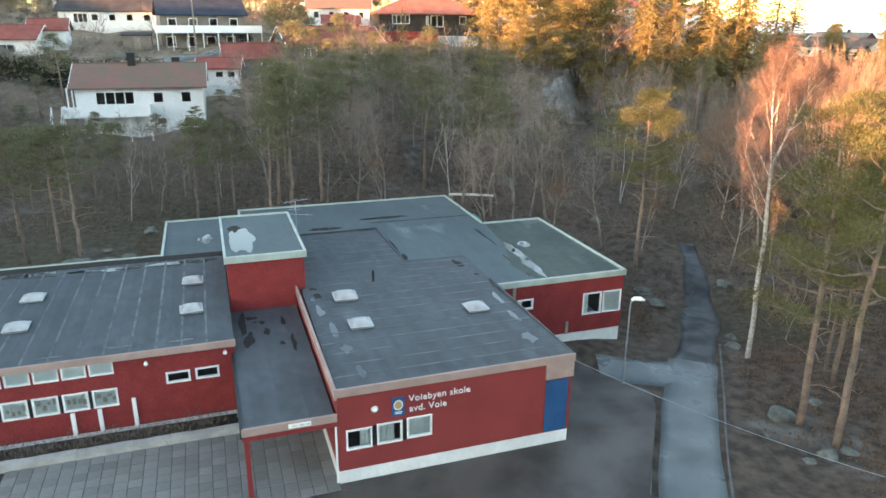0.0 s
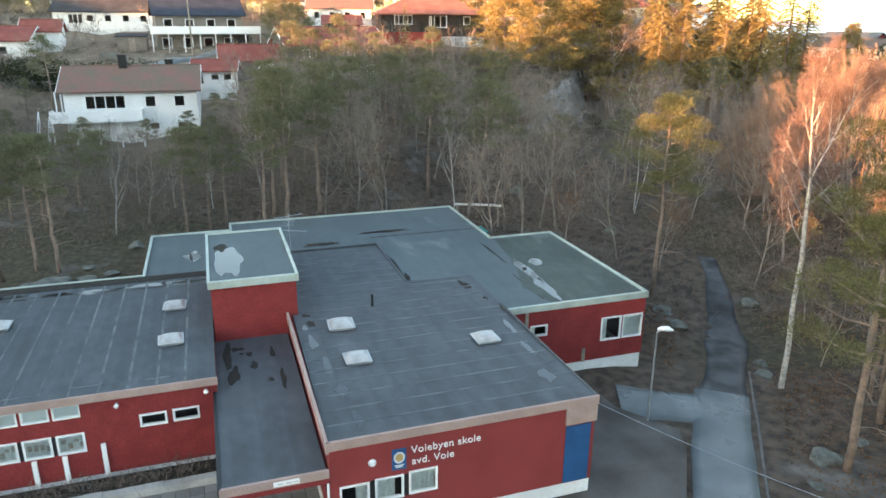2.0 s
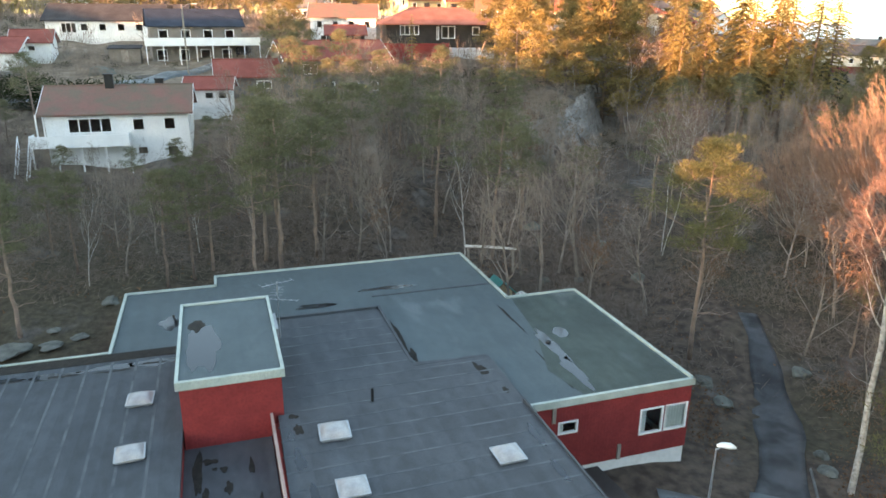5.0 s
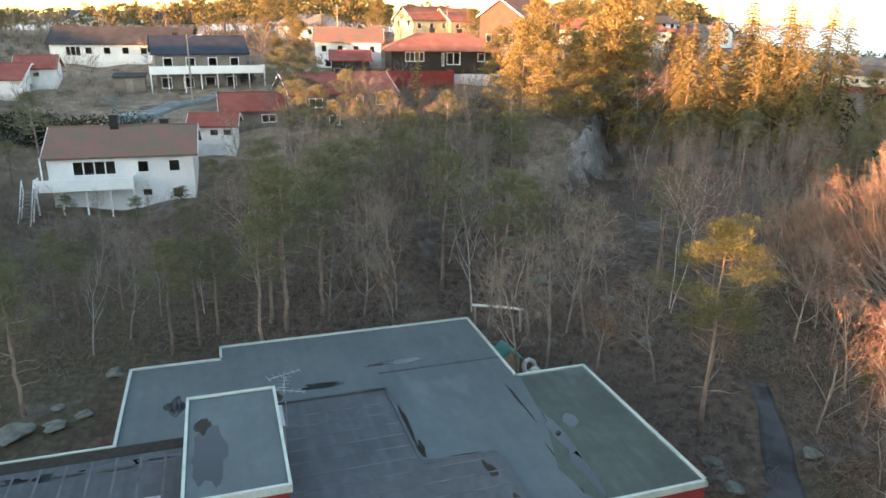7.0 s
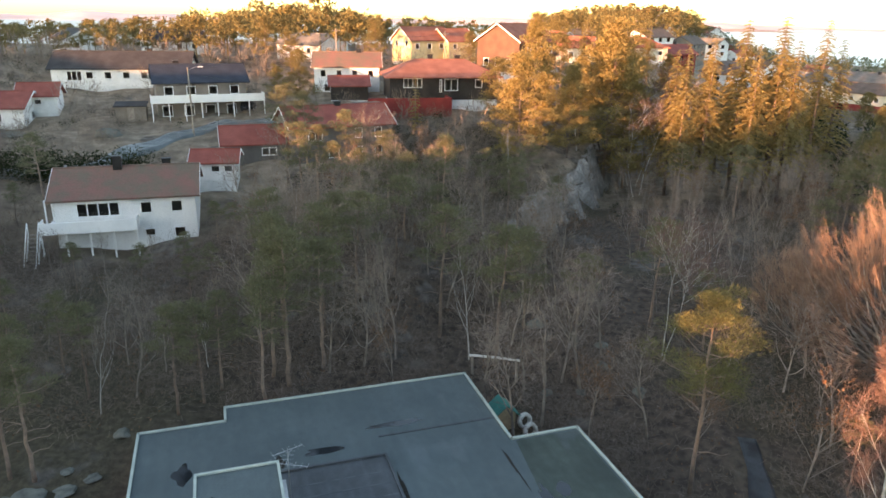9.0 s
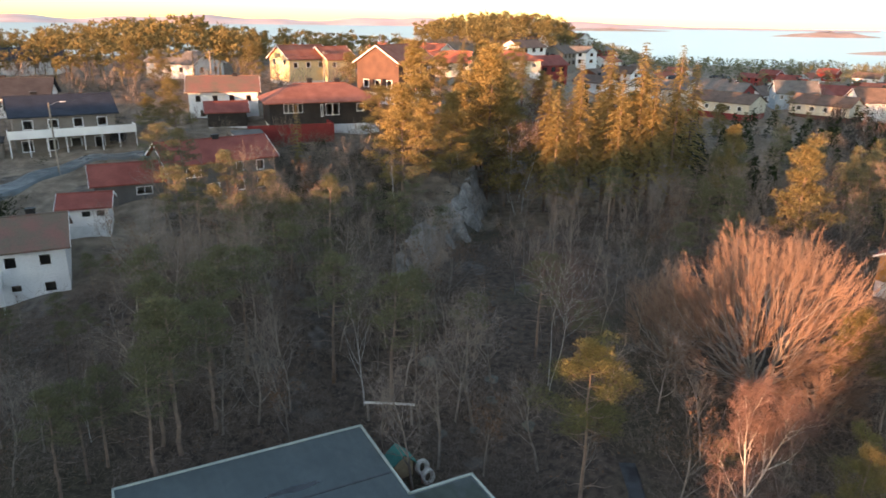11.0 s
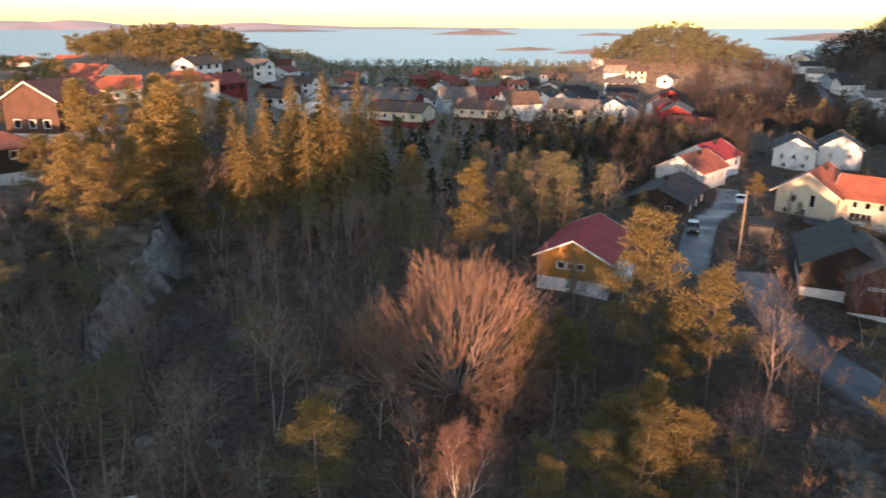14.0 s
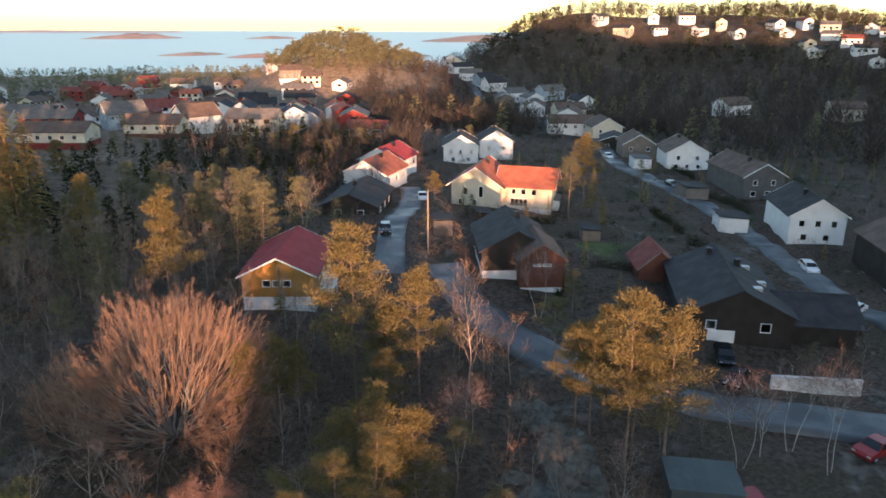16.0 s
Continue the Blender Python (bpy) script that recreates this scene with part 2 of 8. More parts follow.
M = {
    "ground": ground_mat(),
    "sea": sea_mat(),
    "glass": glass_mat(),
    "asphalt": surf("wet_asphalt", (0.082, 0.102, 0.106), (0.142, 0.168, 0.172), 0.35, 0.55, 0.3, 40, rough2=0.25, c3=(0.07, 0.08, 0.09)),
    "asphalt_mid": surf("damp_street_asphalt", (0.070, 0.079, 0.086), (0.115, 0.127, 0.138), 0.3, 0.6, 0.3, 30, rough2=0.4),
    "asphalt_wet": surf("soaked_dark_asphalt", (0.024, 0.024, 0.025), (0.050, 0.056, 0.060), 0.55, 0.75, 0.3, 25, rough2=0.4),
    "asphalt_dark": surf("dark_damp_asphalt", (0.044, 0.039, 0.036), (0.088, 0.079, 0.071), 0.3, 0.7, 0.4, 30, rough2=0.4),
    "concrete": surf("concrete", (0.34, 0.33, 0.31), (0.46, 0.45, 0.42), 1.5, 0.9, 0.3, 25),
    "slab": surf("paving_slab", (0.165, 0.162, 0.152), (0.24, 0.235, 0.22), 0.8, 0.6, 0.3, 30, vary=0.18, rough2=0.4),
    "joint": surf("sand_joint", (0.035, 0.034, 0.03), (0.055, 0.052, 0.046), 3, 0.95),
    "red_wall": surf("red_painted_render", (0.235, 0.034, 0.034), (0.275, 0.042, 0.041), 0.5, 0.8, 0.15, 30, c3=(0.21, 0.031, 0.031)),
    "red_boards": lined("red_painted_boards", (0.215, 0.026, 0.027), (0.26, 0.034, 0.034), "X", 0.14, 0.75),
    "fascia": surf("weathered_brown_fascia", (0.33, 0.225, 0.20), (0.40, 0.28, 0.25), 1.2, 0.8, 0.2, 20),
    "edge": surf("pale_green_metal_edging", (0.34, 0.40, 0.365), (0.44, 0.50, 0.455), 1.5, 0.5, 0.1, 20, metal=0.1),
    "white": surf("white_paint", (0.74, 0.74, 0.73), (0.82, 0.82, 0.81), 0.8, 0.6, 0.1, 14, c3=(0.66, 0.66, 0.64)),
    "plinth": surf("whitewashed_plinth", (0.62, 0.63, 0.62), (0.75, 0.75, 0.74), 0.9, 0.85, 0.15, 6, c3=(0.58, 0.585, 0.57)),
    "blue": surf("blue_painted_board", (0.008, 0.070, 0.175), (0.011, 0.088, 0.215), 1, 0.5, 0.1, 20),
    "felt": wet_felt("roofing_felt_dark", (0.046, 0.053, 0.059), (0.064, 0.073, 0.081), (0.042, 0.054, 0.065), 0.60, 0.06, 0.13),
    "felt_left": wet_felt("roofing_felt_dark_wet", (0.040, 0.049, 0.056), (0.058, 0.070, 0.079), (0.040, 0.054, 0.066), 0.56, 0.08, 0.16),
    "felt_new": wet_felt("roofing_felt_grey_green", (0.058, 0.082, 0.088), (0.074, 0.101, 0.107), (0.056, 0.080, 0.090), 0.62, 0.02, 0.06),
    "felt_lap": surf("felt_overlap", (0.050, 0.060, 0.067), (0.084, 0.098, 0.107), 1.2, 0.6, 0.3, 18, rough2=0.35),
    "felt_moss": wet_felt("roofing_felt_mossy", (0.030, 0.045, 0.038), (0.048, 0.068, 0.056), (0.034, 0.050, 0.052), 0.60, 0.04, 0.14),
    "moss": surf("dark_moss", (0.018, 0.016, 0.014), (0.035, 0.030, 0.024), 4, 0.95, 0.6, 30),
    "black": surf("black_metal", (0.012, 0.012, 0.013), (0.02, 0.02, 0.022), 2, 0.5),
    "galv": surf("galvanised_steel", (0.38, 0.40, 0.41), (0.5, 0.52, 0.53), 4, 0.45, 0.1, 30, metal=0.7),
    "dome": surf("milky_acrylic_dome", (0.30, 0.295, 0.29), (0.42, 0.41, 0.40), 2, 0.3, 0.05, 20, spec=0.6),
    "curtain": surf("pale_curtain", (0.74, 0.78, 0.78), (0.84, 0.87, 0.87), 3, 0.9, 0.2, 12),
    "paper": surf("paper_drawings", (0.45, 0.43, 0.40), (0.62, 0.58, 0.55), 5, 0.9, 0.1, 15, c3=(0.35, 0.12, 0.08)),
    "inside": surf("dim_room_surface", (0.10, 0.10, 0.10), (0.16, 0.16, 0.15), 2, 0.9),
    "wood": surf("grey_timber", (0.22, 0.19, 0.16), (0.32, 0.28, 0.24), 2, 0.85, 0.3, 20),
    "gold": surf("emblem_gold_paint", (0.45, 0.27, 0.10), (0.55, 0.35, 0.15), 4, 0.5),
    "pale": surf("emblem_pale_paint", (0.55, 0.60, 0.66), (0.62, 0.68, 0.72), 4, 0.5),
    "bark_pine": surf("pine_bark", (0.155, 0.118, 0.096), (0.27, 0.19, 0.148), 1.5, 0.95, 0.8, 14, c3=(0.09, 0.065, 0.055), vary=0.3),
    "bark_grey": surf("grey_brown_bark", (0.165, 0.138, 0.118), (0.31, 0.262, 0.225), 1.5, 0.95, 0.7, 12, vary=0.3),
    "bark_beech": surf("smooth_grey_bark", (0.27, 0.235, 0.20), (0.41, 0.36, 0.31), 1.5, 0.9, 0.4, 12, vary=0.1),
    "kerb": surf("worn_kerb_stone", (0.10, 0.098, 0.094), (0.16, 0.156, 0.15), 2.0, 0.9, 0.4, 20),
    "blind": surf("white_roller_blind", (0.82, 0.85, 0.85), (0.87, 0.90, 0.90), 1.0, 0.9, 0.05, 8, c3=(0.78, 0.82, 0.82)),
    # distance haze mixed into the base colour of the far hills
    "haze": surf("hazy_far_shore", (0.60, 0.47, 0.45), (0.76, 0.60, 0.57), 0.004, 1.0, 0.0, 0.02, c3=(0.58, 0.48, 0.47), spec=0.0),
    "bark_birch": surf("birch_bark", (0.32, 0.30, 0.28), (0.52, 0.49, 0.45), 3.2, 0.9, 0.4, 6, c3=(0.08, 0.07, 0.06), vary=0.15),
    "needle": foliage("pine_needles", (0.085, 0.094, 0.062), (0.20, 0.188, 0.110), (0.142, 0.138, 0.083)),
    "path_needle": foliage("olive_pine_needles", (0.080, 0.092, 0.045), (0.198, 0.178, 0.080), (0.140, 0.128, 0.058)),
    # pine needles with the evening sun's gold put into their colour
    "spruce": foliage("sun_gilded_pine_needles", (0.088, 0.090, 0.046), (0.235, 0.184, 0.086), (0.165, 0.134, 0.064)),
    # brighter copy of these needles, adding sunlight that the crowns lack
    "fir": foliage("sun_gilded_fir_needles", (0.140, 0.128, 0.060), (0.350, 0.262, 0.115), (0.250, 0.192, 0.086)),
    "twig": foliage("bare_twigs", (0.155, 0.126, 0.108), (0.30, 0.236, 0.198), (0.215, 0.170, 0.143), 0.0),
    "twig_beech": foliage("beech_twigs", (0.19, 0.125, 0.094), (0.325, 0.222, 0.168), (0.245, 0.164, 0.126), 0.0),
    "twig_birch": foliage("birch_twigs", (0.118, 0.078, 0.069), (0.188, 0.120, 0.104), (0.147, 0.095, 0.083), 0.0),
    # darker copy of the twig colours: shade on the far woods put into the tone
    "farwood_shade": foliage("shade_toned_wood_twigs", (0.048, 0.040, 0.036), (0.095, 0.078, 0.068), (0.068, 0.056, 0.049), 0.1),
    # undergrowth tone lifted to stand for haze over the woods
    "brush": foliage("undergrowth_twigs", (0.130, 0.106, 0.090), (0.26, 0.207, 0.174), (0.188, 0.150, 0.126), 0.1),
    "dryleaf": foliage("withered_leaves", (0.12, 0.065, 0.038), (0.21, 0.12, 0.075), (0.15, 0.09, 0.055), 0.2),
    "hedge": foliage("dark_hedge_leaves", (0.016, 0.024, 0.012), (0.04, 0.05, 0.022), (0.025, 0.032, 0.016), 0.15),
    "rock": surf("lichen_rock", (0.075, 0.080, 0.072), (0.155, 0.158, 0.142), 1.3, 0.95, 0.8, 7, c3=(0.11, 0.13, 0.105), vary=0.15),
    "cliff": surf("quarried_rock", (0.15, 0.136, 0.124), (0.33, 0.30, 0.275), 0.5, 0.95, 0.9, 3.5, c3=(0.08, 0.072, 0.066)),
    # islet rock paled and pinkened to carry the haze over the sea
    "islet": surf("haze_paled_islet_rock", (0.36, 0.25, 0.21), (0.48, 0.35, 0.30), 0.02, 1.0, 0.0, 0.2, c3=(0.22, 0.19, 0.16)),
    "lawn": surf("winter_lawn", (0.055, 0.075, 0.026), (0.10, 0.120, 0.045), 0.5, 0.95, 0.6, 20),
    "car_black": surf("black_car_paint", (0.012, 0.014, 0.018), (0.016, 0.018, 0.022), 1, 0.2, 0.0, 5, spec=0.6),
    "car_white": surf("white_car_paint", (0.72, 0.73, 0.74), (0.78, 0.79, 0.8), 1, 0.25, 0.0, 5, spec=0.6),
    "car_red": surf("red_car_paint", (0.30, 0.02, 0.02), (0.34, 0.025, 0.025), 1, 0.25, 0.0, 5, spec=0.6),
    "car_glass": surf("car_window_tint", (0.01, 0.012, 0.014), (0.015, 0.018, 0.02), 1, 0.08, 0.0, 5, spec=0.7),
    "tyre": surf("tyre_rubber", (0.015, 0.015, 0.015), (0.025, 0.025, 0.025), 5, 0.8),
    "teal": surf("teal_plastic_roof", (0.02, 0.22, 0.19), (0.03, 0.26, 0.22), 2, 0.5),
    "tan": surf("pale_pine_boards", (0.40, 0.30, 0.19), (0.48, 0.37, 0.24), 3, 0.8),
    "tyre_white": surf("white_painted_rubber", (0.55, 0.54, 0.5), (0.66, 0.65, 0.6), 3, 0.8),
}
ROOF = {k: lined("roof_tiles_" + k, a, b, "Y", 0.35, 0.85, 0.8, 0.6) for k, a, b in (
    ("crimson", (0.30, 0.040, 0.046), (0.38, 0.062, 0.066)), ("red", (0.20, 0.052, 0.043), (0.27, 0.080, 0.064)), ("orange", (0.30, 0.092, 0.060), (0.39, 0.135, 0.088)), ("clay", (0.19, 0.078, 0.062), (0.26, 0.115, 0.092)),
    ("brown", (0.105, 0.075, 0.06), (0.16, 0.11, 0.09)), ("mossy", (0.14, 0.11, 0.085), (0.21, 0.10, 0.085)),
    ("dark", (0.030, 0.030, 0.033), (0.05, 0.05, 0.055)), ("blue", (0.022, 0.030, 0.045), (0.035, 0.045, 0.065)), ("grey", (0.11, 0.105, 0.10), (0.17, 0.16, 0.15)))}
WALL = {k: lined("cladding_" + k, a, b, "Z", 0.16, 0.75, 0.5, 0.7) for k, a, b in (
    ("white", (0.74, 0.74, 0.73), (0.82, 0.82, 0.81)), ("cream", (0.60, 0.54, 0.42), (0.68, 0.62, 0.50)), ("grey", (0.105, 0.10, 0.098), (0.14, 0.135, 0.13)),
    ("dark", (0.028, 0.024, 0.022), (0.045, 0.038, 0.034)), ("red", (0.21, 0.030, 0.028), (0.26, 0.04, 0.035)), ("brown", (0.13, 0.05, 0.035), (0.17, 0.065, 0.045)),
    ("umber", (0.075, 0.042, 0.033), (0.105, 0.058, 0.045)), ("yellow", (0.60, 0.50, 0.28), (0.68, 0.57, 0.34)), ("ochre", (0.30, 0.155, 0.045), (0.36, 0.19, 0.06)), ("blue", (0.30, 0.38, 0.44), (0.37, 0.45, 0.50)), ("taupe", (0.17, 0.145, 0.125), (0.22, 0.19, 0.165)))}


# ---- mesh building ----
class Geo:
    """Collects faces for one mesh."""

    def __init__(self):
        self.v, self.f = [], []

    def quad(self, *pts):
        k = len(self.v)
        self.v.extend(pts)
        self.f.append(tuple(range(k, k + len(pts))))

    def box(self, x0, x1, y0, y1, z0, z1):
        k = len(self.v)
        self.v.extend([(x0, y0, z0), (x1, y0, z0), (x1, y1, z0), (x0, y1, z0), (x0, y0, z1), (x1, y0, z1), (x1, y1, z1), (x0, y1, z1)])
        self.f.extend([tuple(k + i for i in q) for q in ((0, 3, 2, 1), (4, 5, 6, 7), (0, 1, 5, 4), (1, 2, 6, 5), (2, 3, 7, 6), (3, 0, 4, 7))])

    def prism(self, poly, z0, z1):
        """A flat polygon, counter-clockwise, raised from z0 to z1."""
        k, n = len(self.v), len(poly)
        self.v.extend([(x, y, z0) for x, y in poly] + [(x, y, z1) for x, y in poly])
        self.f.append(tuple(k + i for i in reversed(range(n))))
        self.f.append(tuple(k + n + i for i in range(n)))
        for i in range(n):
            j = (i + 1) % n
            self.f.append((k + i, k + j, k + n + j, k + n + i))

    def tube(self, pts, radii, sides=6, cap=True):
        rings = []
        pts = [Vector(p) for p in pts]
        for i, p in enumerate(pts):
            d = (pts[min(i + 1, len(pts) - 1)] - pts[max(i - 1, 0)]).normalized()
            a = d.cross(Vector((0.13, 0.31, 1.0)) if abs(d.z) < 0.9 else Vector((1, 0.2, 0))).normalized()
            b = d.cross(a)
            k = len(self.v)
            for s in range(sides):
                w = 2 * pi * s / sides
                self.v.append(tuple(p + radii[i] * (cos(w) * a + sin(w) * b)))
            rings.append(k)
        for r0, r1 in zip(rings, rings[1:]):
            for s in range(sides):
                t = (s + 1) % sides
                self.f.append((r0 + s, r0 + t, r1 + t, r1 + s))
        if cap:
            self.f.append(tuple(rings[-1] + s for s in range(sides)))
            self.f.append(tuple(rings[0] + s for s in reversed(range(sides))))

    def blade(self, p, d, length, width, side):
        """A thin leaf, needle tuft or twig: one triangle."""
        k = len(self.v)
        w = side * (width / 2)
        self.v.extend([tuple(p - w), tuple(p + w), tuple(p + d * length)])
        self.f.append((k, k + 1, k + 2))

    def moved(self, m):
        self.v = [tuple(m @ Vector(p)) for p in self.v]
        return self

    def mesh(self, name, material, smooth=False):
        me = bpy.data.meshes.new(name)
        me.from_pydata(self.v, [], self.f)
        me.materials.append(material)
        if smooth:
            me.shade_smooth()
        return me


def part(name, geo, material, parent, label="", smooth=False, at=None):
    """One mesh object under a thing or a part."""
    ob = new(name, geo.mesh(name, material, smooth) if isinstance(geo, Geo) else geo)
    ob.parent = parent
    if at is not None:
        ob.matrix_local = at
    return tagged(ob, label)


def part_each(name, geo, material, parent, label=""):
    """One part for each connected piece."""
    up = list(range(len(geo.v)))

    def top(i):
        while up[i] != i:
            up[i] = up[up[i]]
            i = up[i]
        return i

    for f in geo.f:
        for i in f[1:]:
            up[top(i)] = top(f[0])
    groups = {}
    for f in geo.f:
        groups.setdefault(top(f[0]), []).append(f)
    for fs in groups.values():
        g, where = Geo(), {}
        for f in fs:
            for i in f:
                if i not in where:
                    where[i] = len(g.v)
                    g.v.append(geo.v[i])
            g.f.append(tuple(where[i] for i in f))
        part(name, g, material, parent, label)


def thing(name, label, category, m=None, group="", kind=""):
    """An empty that holds the parts of one thing."""
    ob = new(name)
    ob.empty_display_size = 0.3
    if m is not None:
        ob.matrix_world = m
    return tagged(ob, label, category, group, kind)


def solo(name, geo, material, label, category, m=None, group="", kind="", smooth=False):
    ob = new(name, geo.mesh(name, material, smooth) if isinstance(geo, Geo) else geo)
    if m is not None:
        ob.matrix_world = m
    return tagged(ob, label, category, group, kind)


def array_mesh(name, verts, faces, material):
    """A mesh out of numpy arrays: n x 3 places and m x 3 corner numbers."""
    me = bpy.data.meshes.new(name)
    me.vertices.add(len(verts))
    me.vertices.foreach_set("co", np.asarray(verts, np.float32).ravel())
    k = faces.shape[1]
    me.loops.add(faces.size)
    me.loops.foreach_set("vertex_index", faces.astype(np.int32).ravel())
    me.polygons.add(len(faces))
    me.polygons.foreach_set("loop_start", np.arange(0, faces.size, k, dtype=np.int32))
    me.update(calc_edges=True)
    me.materials.append(material)
    return me


def wall_faces(g, u0, u1, z0, z1, holes, place, thick):
    """One connected wall with openings cut through it; place(u, depth, z) puts it in space."""
    us = sorted({u0, u1, *[v for h in holes for v in h[:2] if u0 < v < u1]})
    zs = sorted({z0, z1, *[v for h in holes for v in h[2:4] if z0 < v < z1]})
    nu, nz = len(us) - 1, len(zs) - 1
    solid = {(i, j) for i in range(nu) for j in range(nz)
             if not any(h[0] < (us[i] + us[i + 1]) / 2 < h[1] and h[2] < (zs[j] + zs[j + 1]) / 2 < h[3] for h in holes)}
    number = {}

    def at(i, j, d):
        if (i, j, d) not in number:
            number[i, j, d] = len(g.v)
            g.v.append(place(us[i], thick * d, zs[j]))
        return number[i, j, d]

    for i, j in solid:
        g.f.append((at(i, j, 0), at(i + 1, j, 0), at(i + 1, j + 1, 0), at(i, j + 1, 0)))
        g.f.append((at(i, j, 1), at(i, j + 1, 1), at(i + 1, j + 1, 1), at(i + 1, j, 1)))
        if (i - 1, j) not in solid:
            g.f.append((at(i, j, 0), at(i, j + 1, 0), at(i, j + 1, 1), at(i, j, 1)))
        if (i + 1, j) not in solid:
            g.f.append((at(i + 1, j, 0), at(i + 1, j, 1), at(i + 1, j + 1, 1), at(i + 1, j + 1, 0)))
        if (i, j - 1) not in solid:
            g.f.append((at(i, j, 0), at(i, j, 1), at(i + 1, j, 1), at(i + 1, j, 0)))
        if (i, j + 1) not in solid:
            g.f.append((at(i, j + 1, 0), at(i + 1, j + 1, 0), at(i + 1, j + 1, 1), at(i, j + 1, 1)))


def ring_faces(g, u0, u1, z0, z1, w, d0, d1, place):
    """The four bars of a window frame."""
    for a, b, c, d in ((u0, u1, z0, z0 + w), (u0, u1, z1 - w, z1), (u0, u0 + w, z0 + w, z1 - w), (u1 - w, u1, z0 + w, z1 - w)):
        corner = [place(u, dd, z) for z in (c, d) for u, dd in ((a, d0), (b, d0), (b, d1), (a, d1))]
        k = len(g.v)
        g.v.extend(corner)
        g.f.extend([tuple(k + i for i in q) for q in ((0, 3, 2, 1), (4, 5, 6, 7), (0, 1, 5, 4), (1, 2, 6, 5), (2, 3, 7, 6), (3, 0, 4, 7))])


def window_part(parent, u0, u1, z0, z1, place, frame_mat, w=0.08, bars=0, curtain=None, name="window", blind=False):
    g = Geo()
    ring_faces(g, u0, u1, z0, z1, w, -0.035, 0.10, place)
    for i in range(bars):
        c = u0 + (u1 - u0) * (i + 1) / (bars + 1)
        ring_faces(g, c - w * 0.5, c + w * 0.5, z0 + w, z1 - w, w * 0.5, -0.02, 0.09, place)
    fr = part(name, g, frame_mat, parent)
    p = Geo()
    p.quad(*[place(u, 0.05, z) for u, z in ((u0 + w, z0 + w), (u1 - w, z0 + w), (u1 - w, z1 - w), (u0 + w, z1 - w))])
    ob = part("pane", p, M["glass"], fr)
    ob.visible_shadow = False
    if blind:
        c = Geo()
        c.quad(*[place(u, 0.075, z) for u, z in ((u0 + 0.02, z0 + 0.02), (u1 - 0.02, z0 + 0.02), (u1 - 0.02, z1 - 0.02), (u0 + 0.02, z1 - 0.02))])
        part("blind", c, M["blind"], fr)
    if curtain:
        c = Geo()
        a, b = curtain
        n = max(3, int((b - a) * (u1 - u0) / 0.07))
        for i in range(n):
            s, e = [u0 + (u1 - u0) * (a + (b - a) * k / n) for k in (i, i + 1)]
            ds, de = (0.12, 0.135) if i % 2 else (0.135, 0.12)
            c.quad(place(s, ds, z0), place(e, de, z0), place(e, de, z1), place(s, ds, z1))
        part("curtain", c, M["curtain"], fr)
    return fr


# ---- ground ----
def step01(a, b, x):
    t = np.clip((x - a) / (b - a), 0, 1)
    return t * t * (3 - 2 * t)


def bell(x, y, cx, cy, r):
    return np.exp(-((x - cx) ** 2 + (y - cy) ** 2) / (2 * r * r))


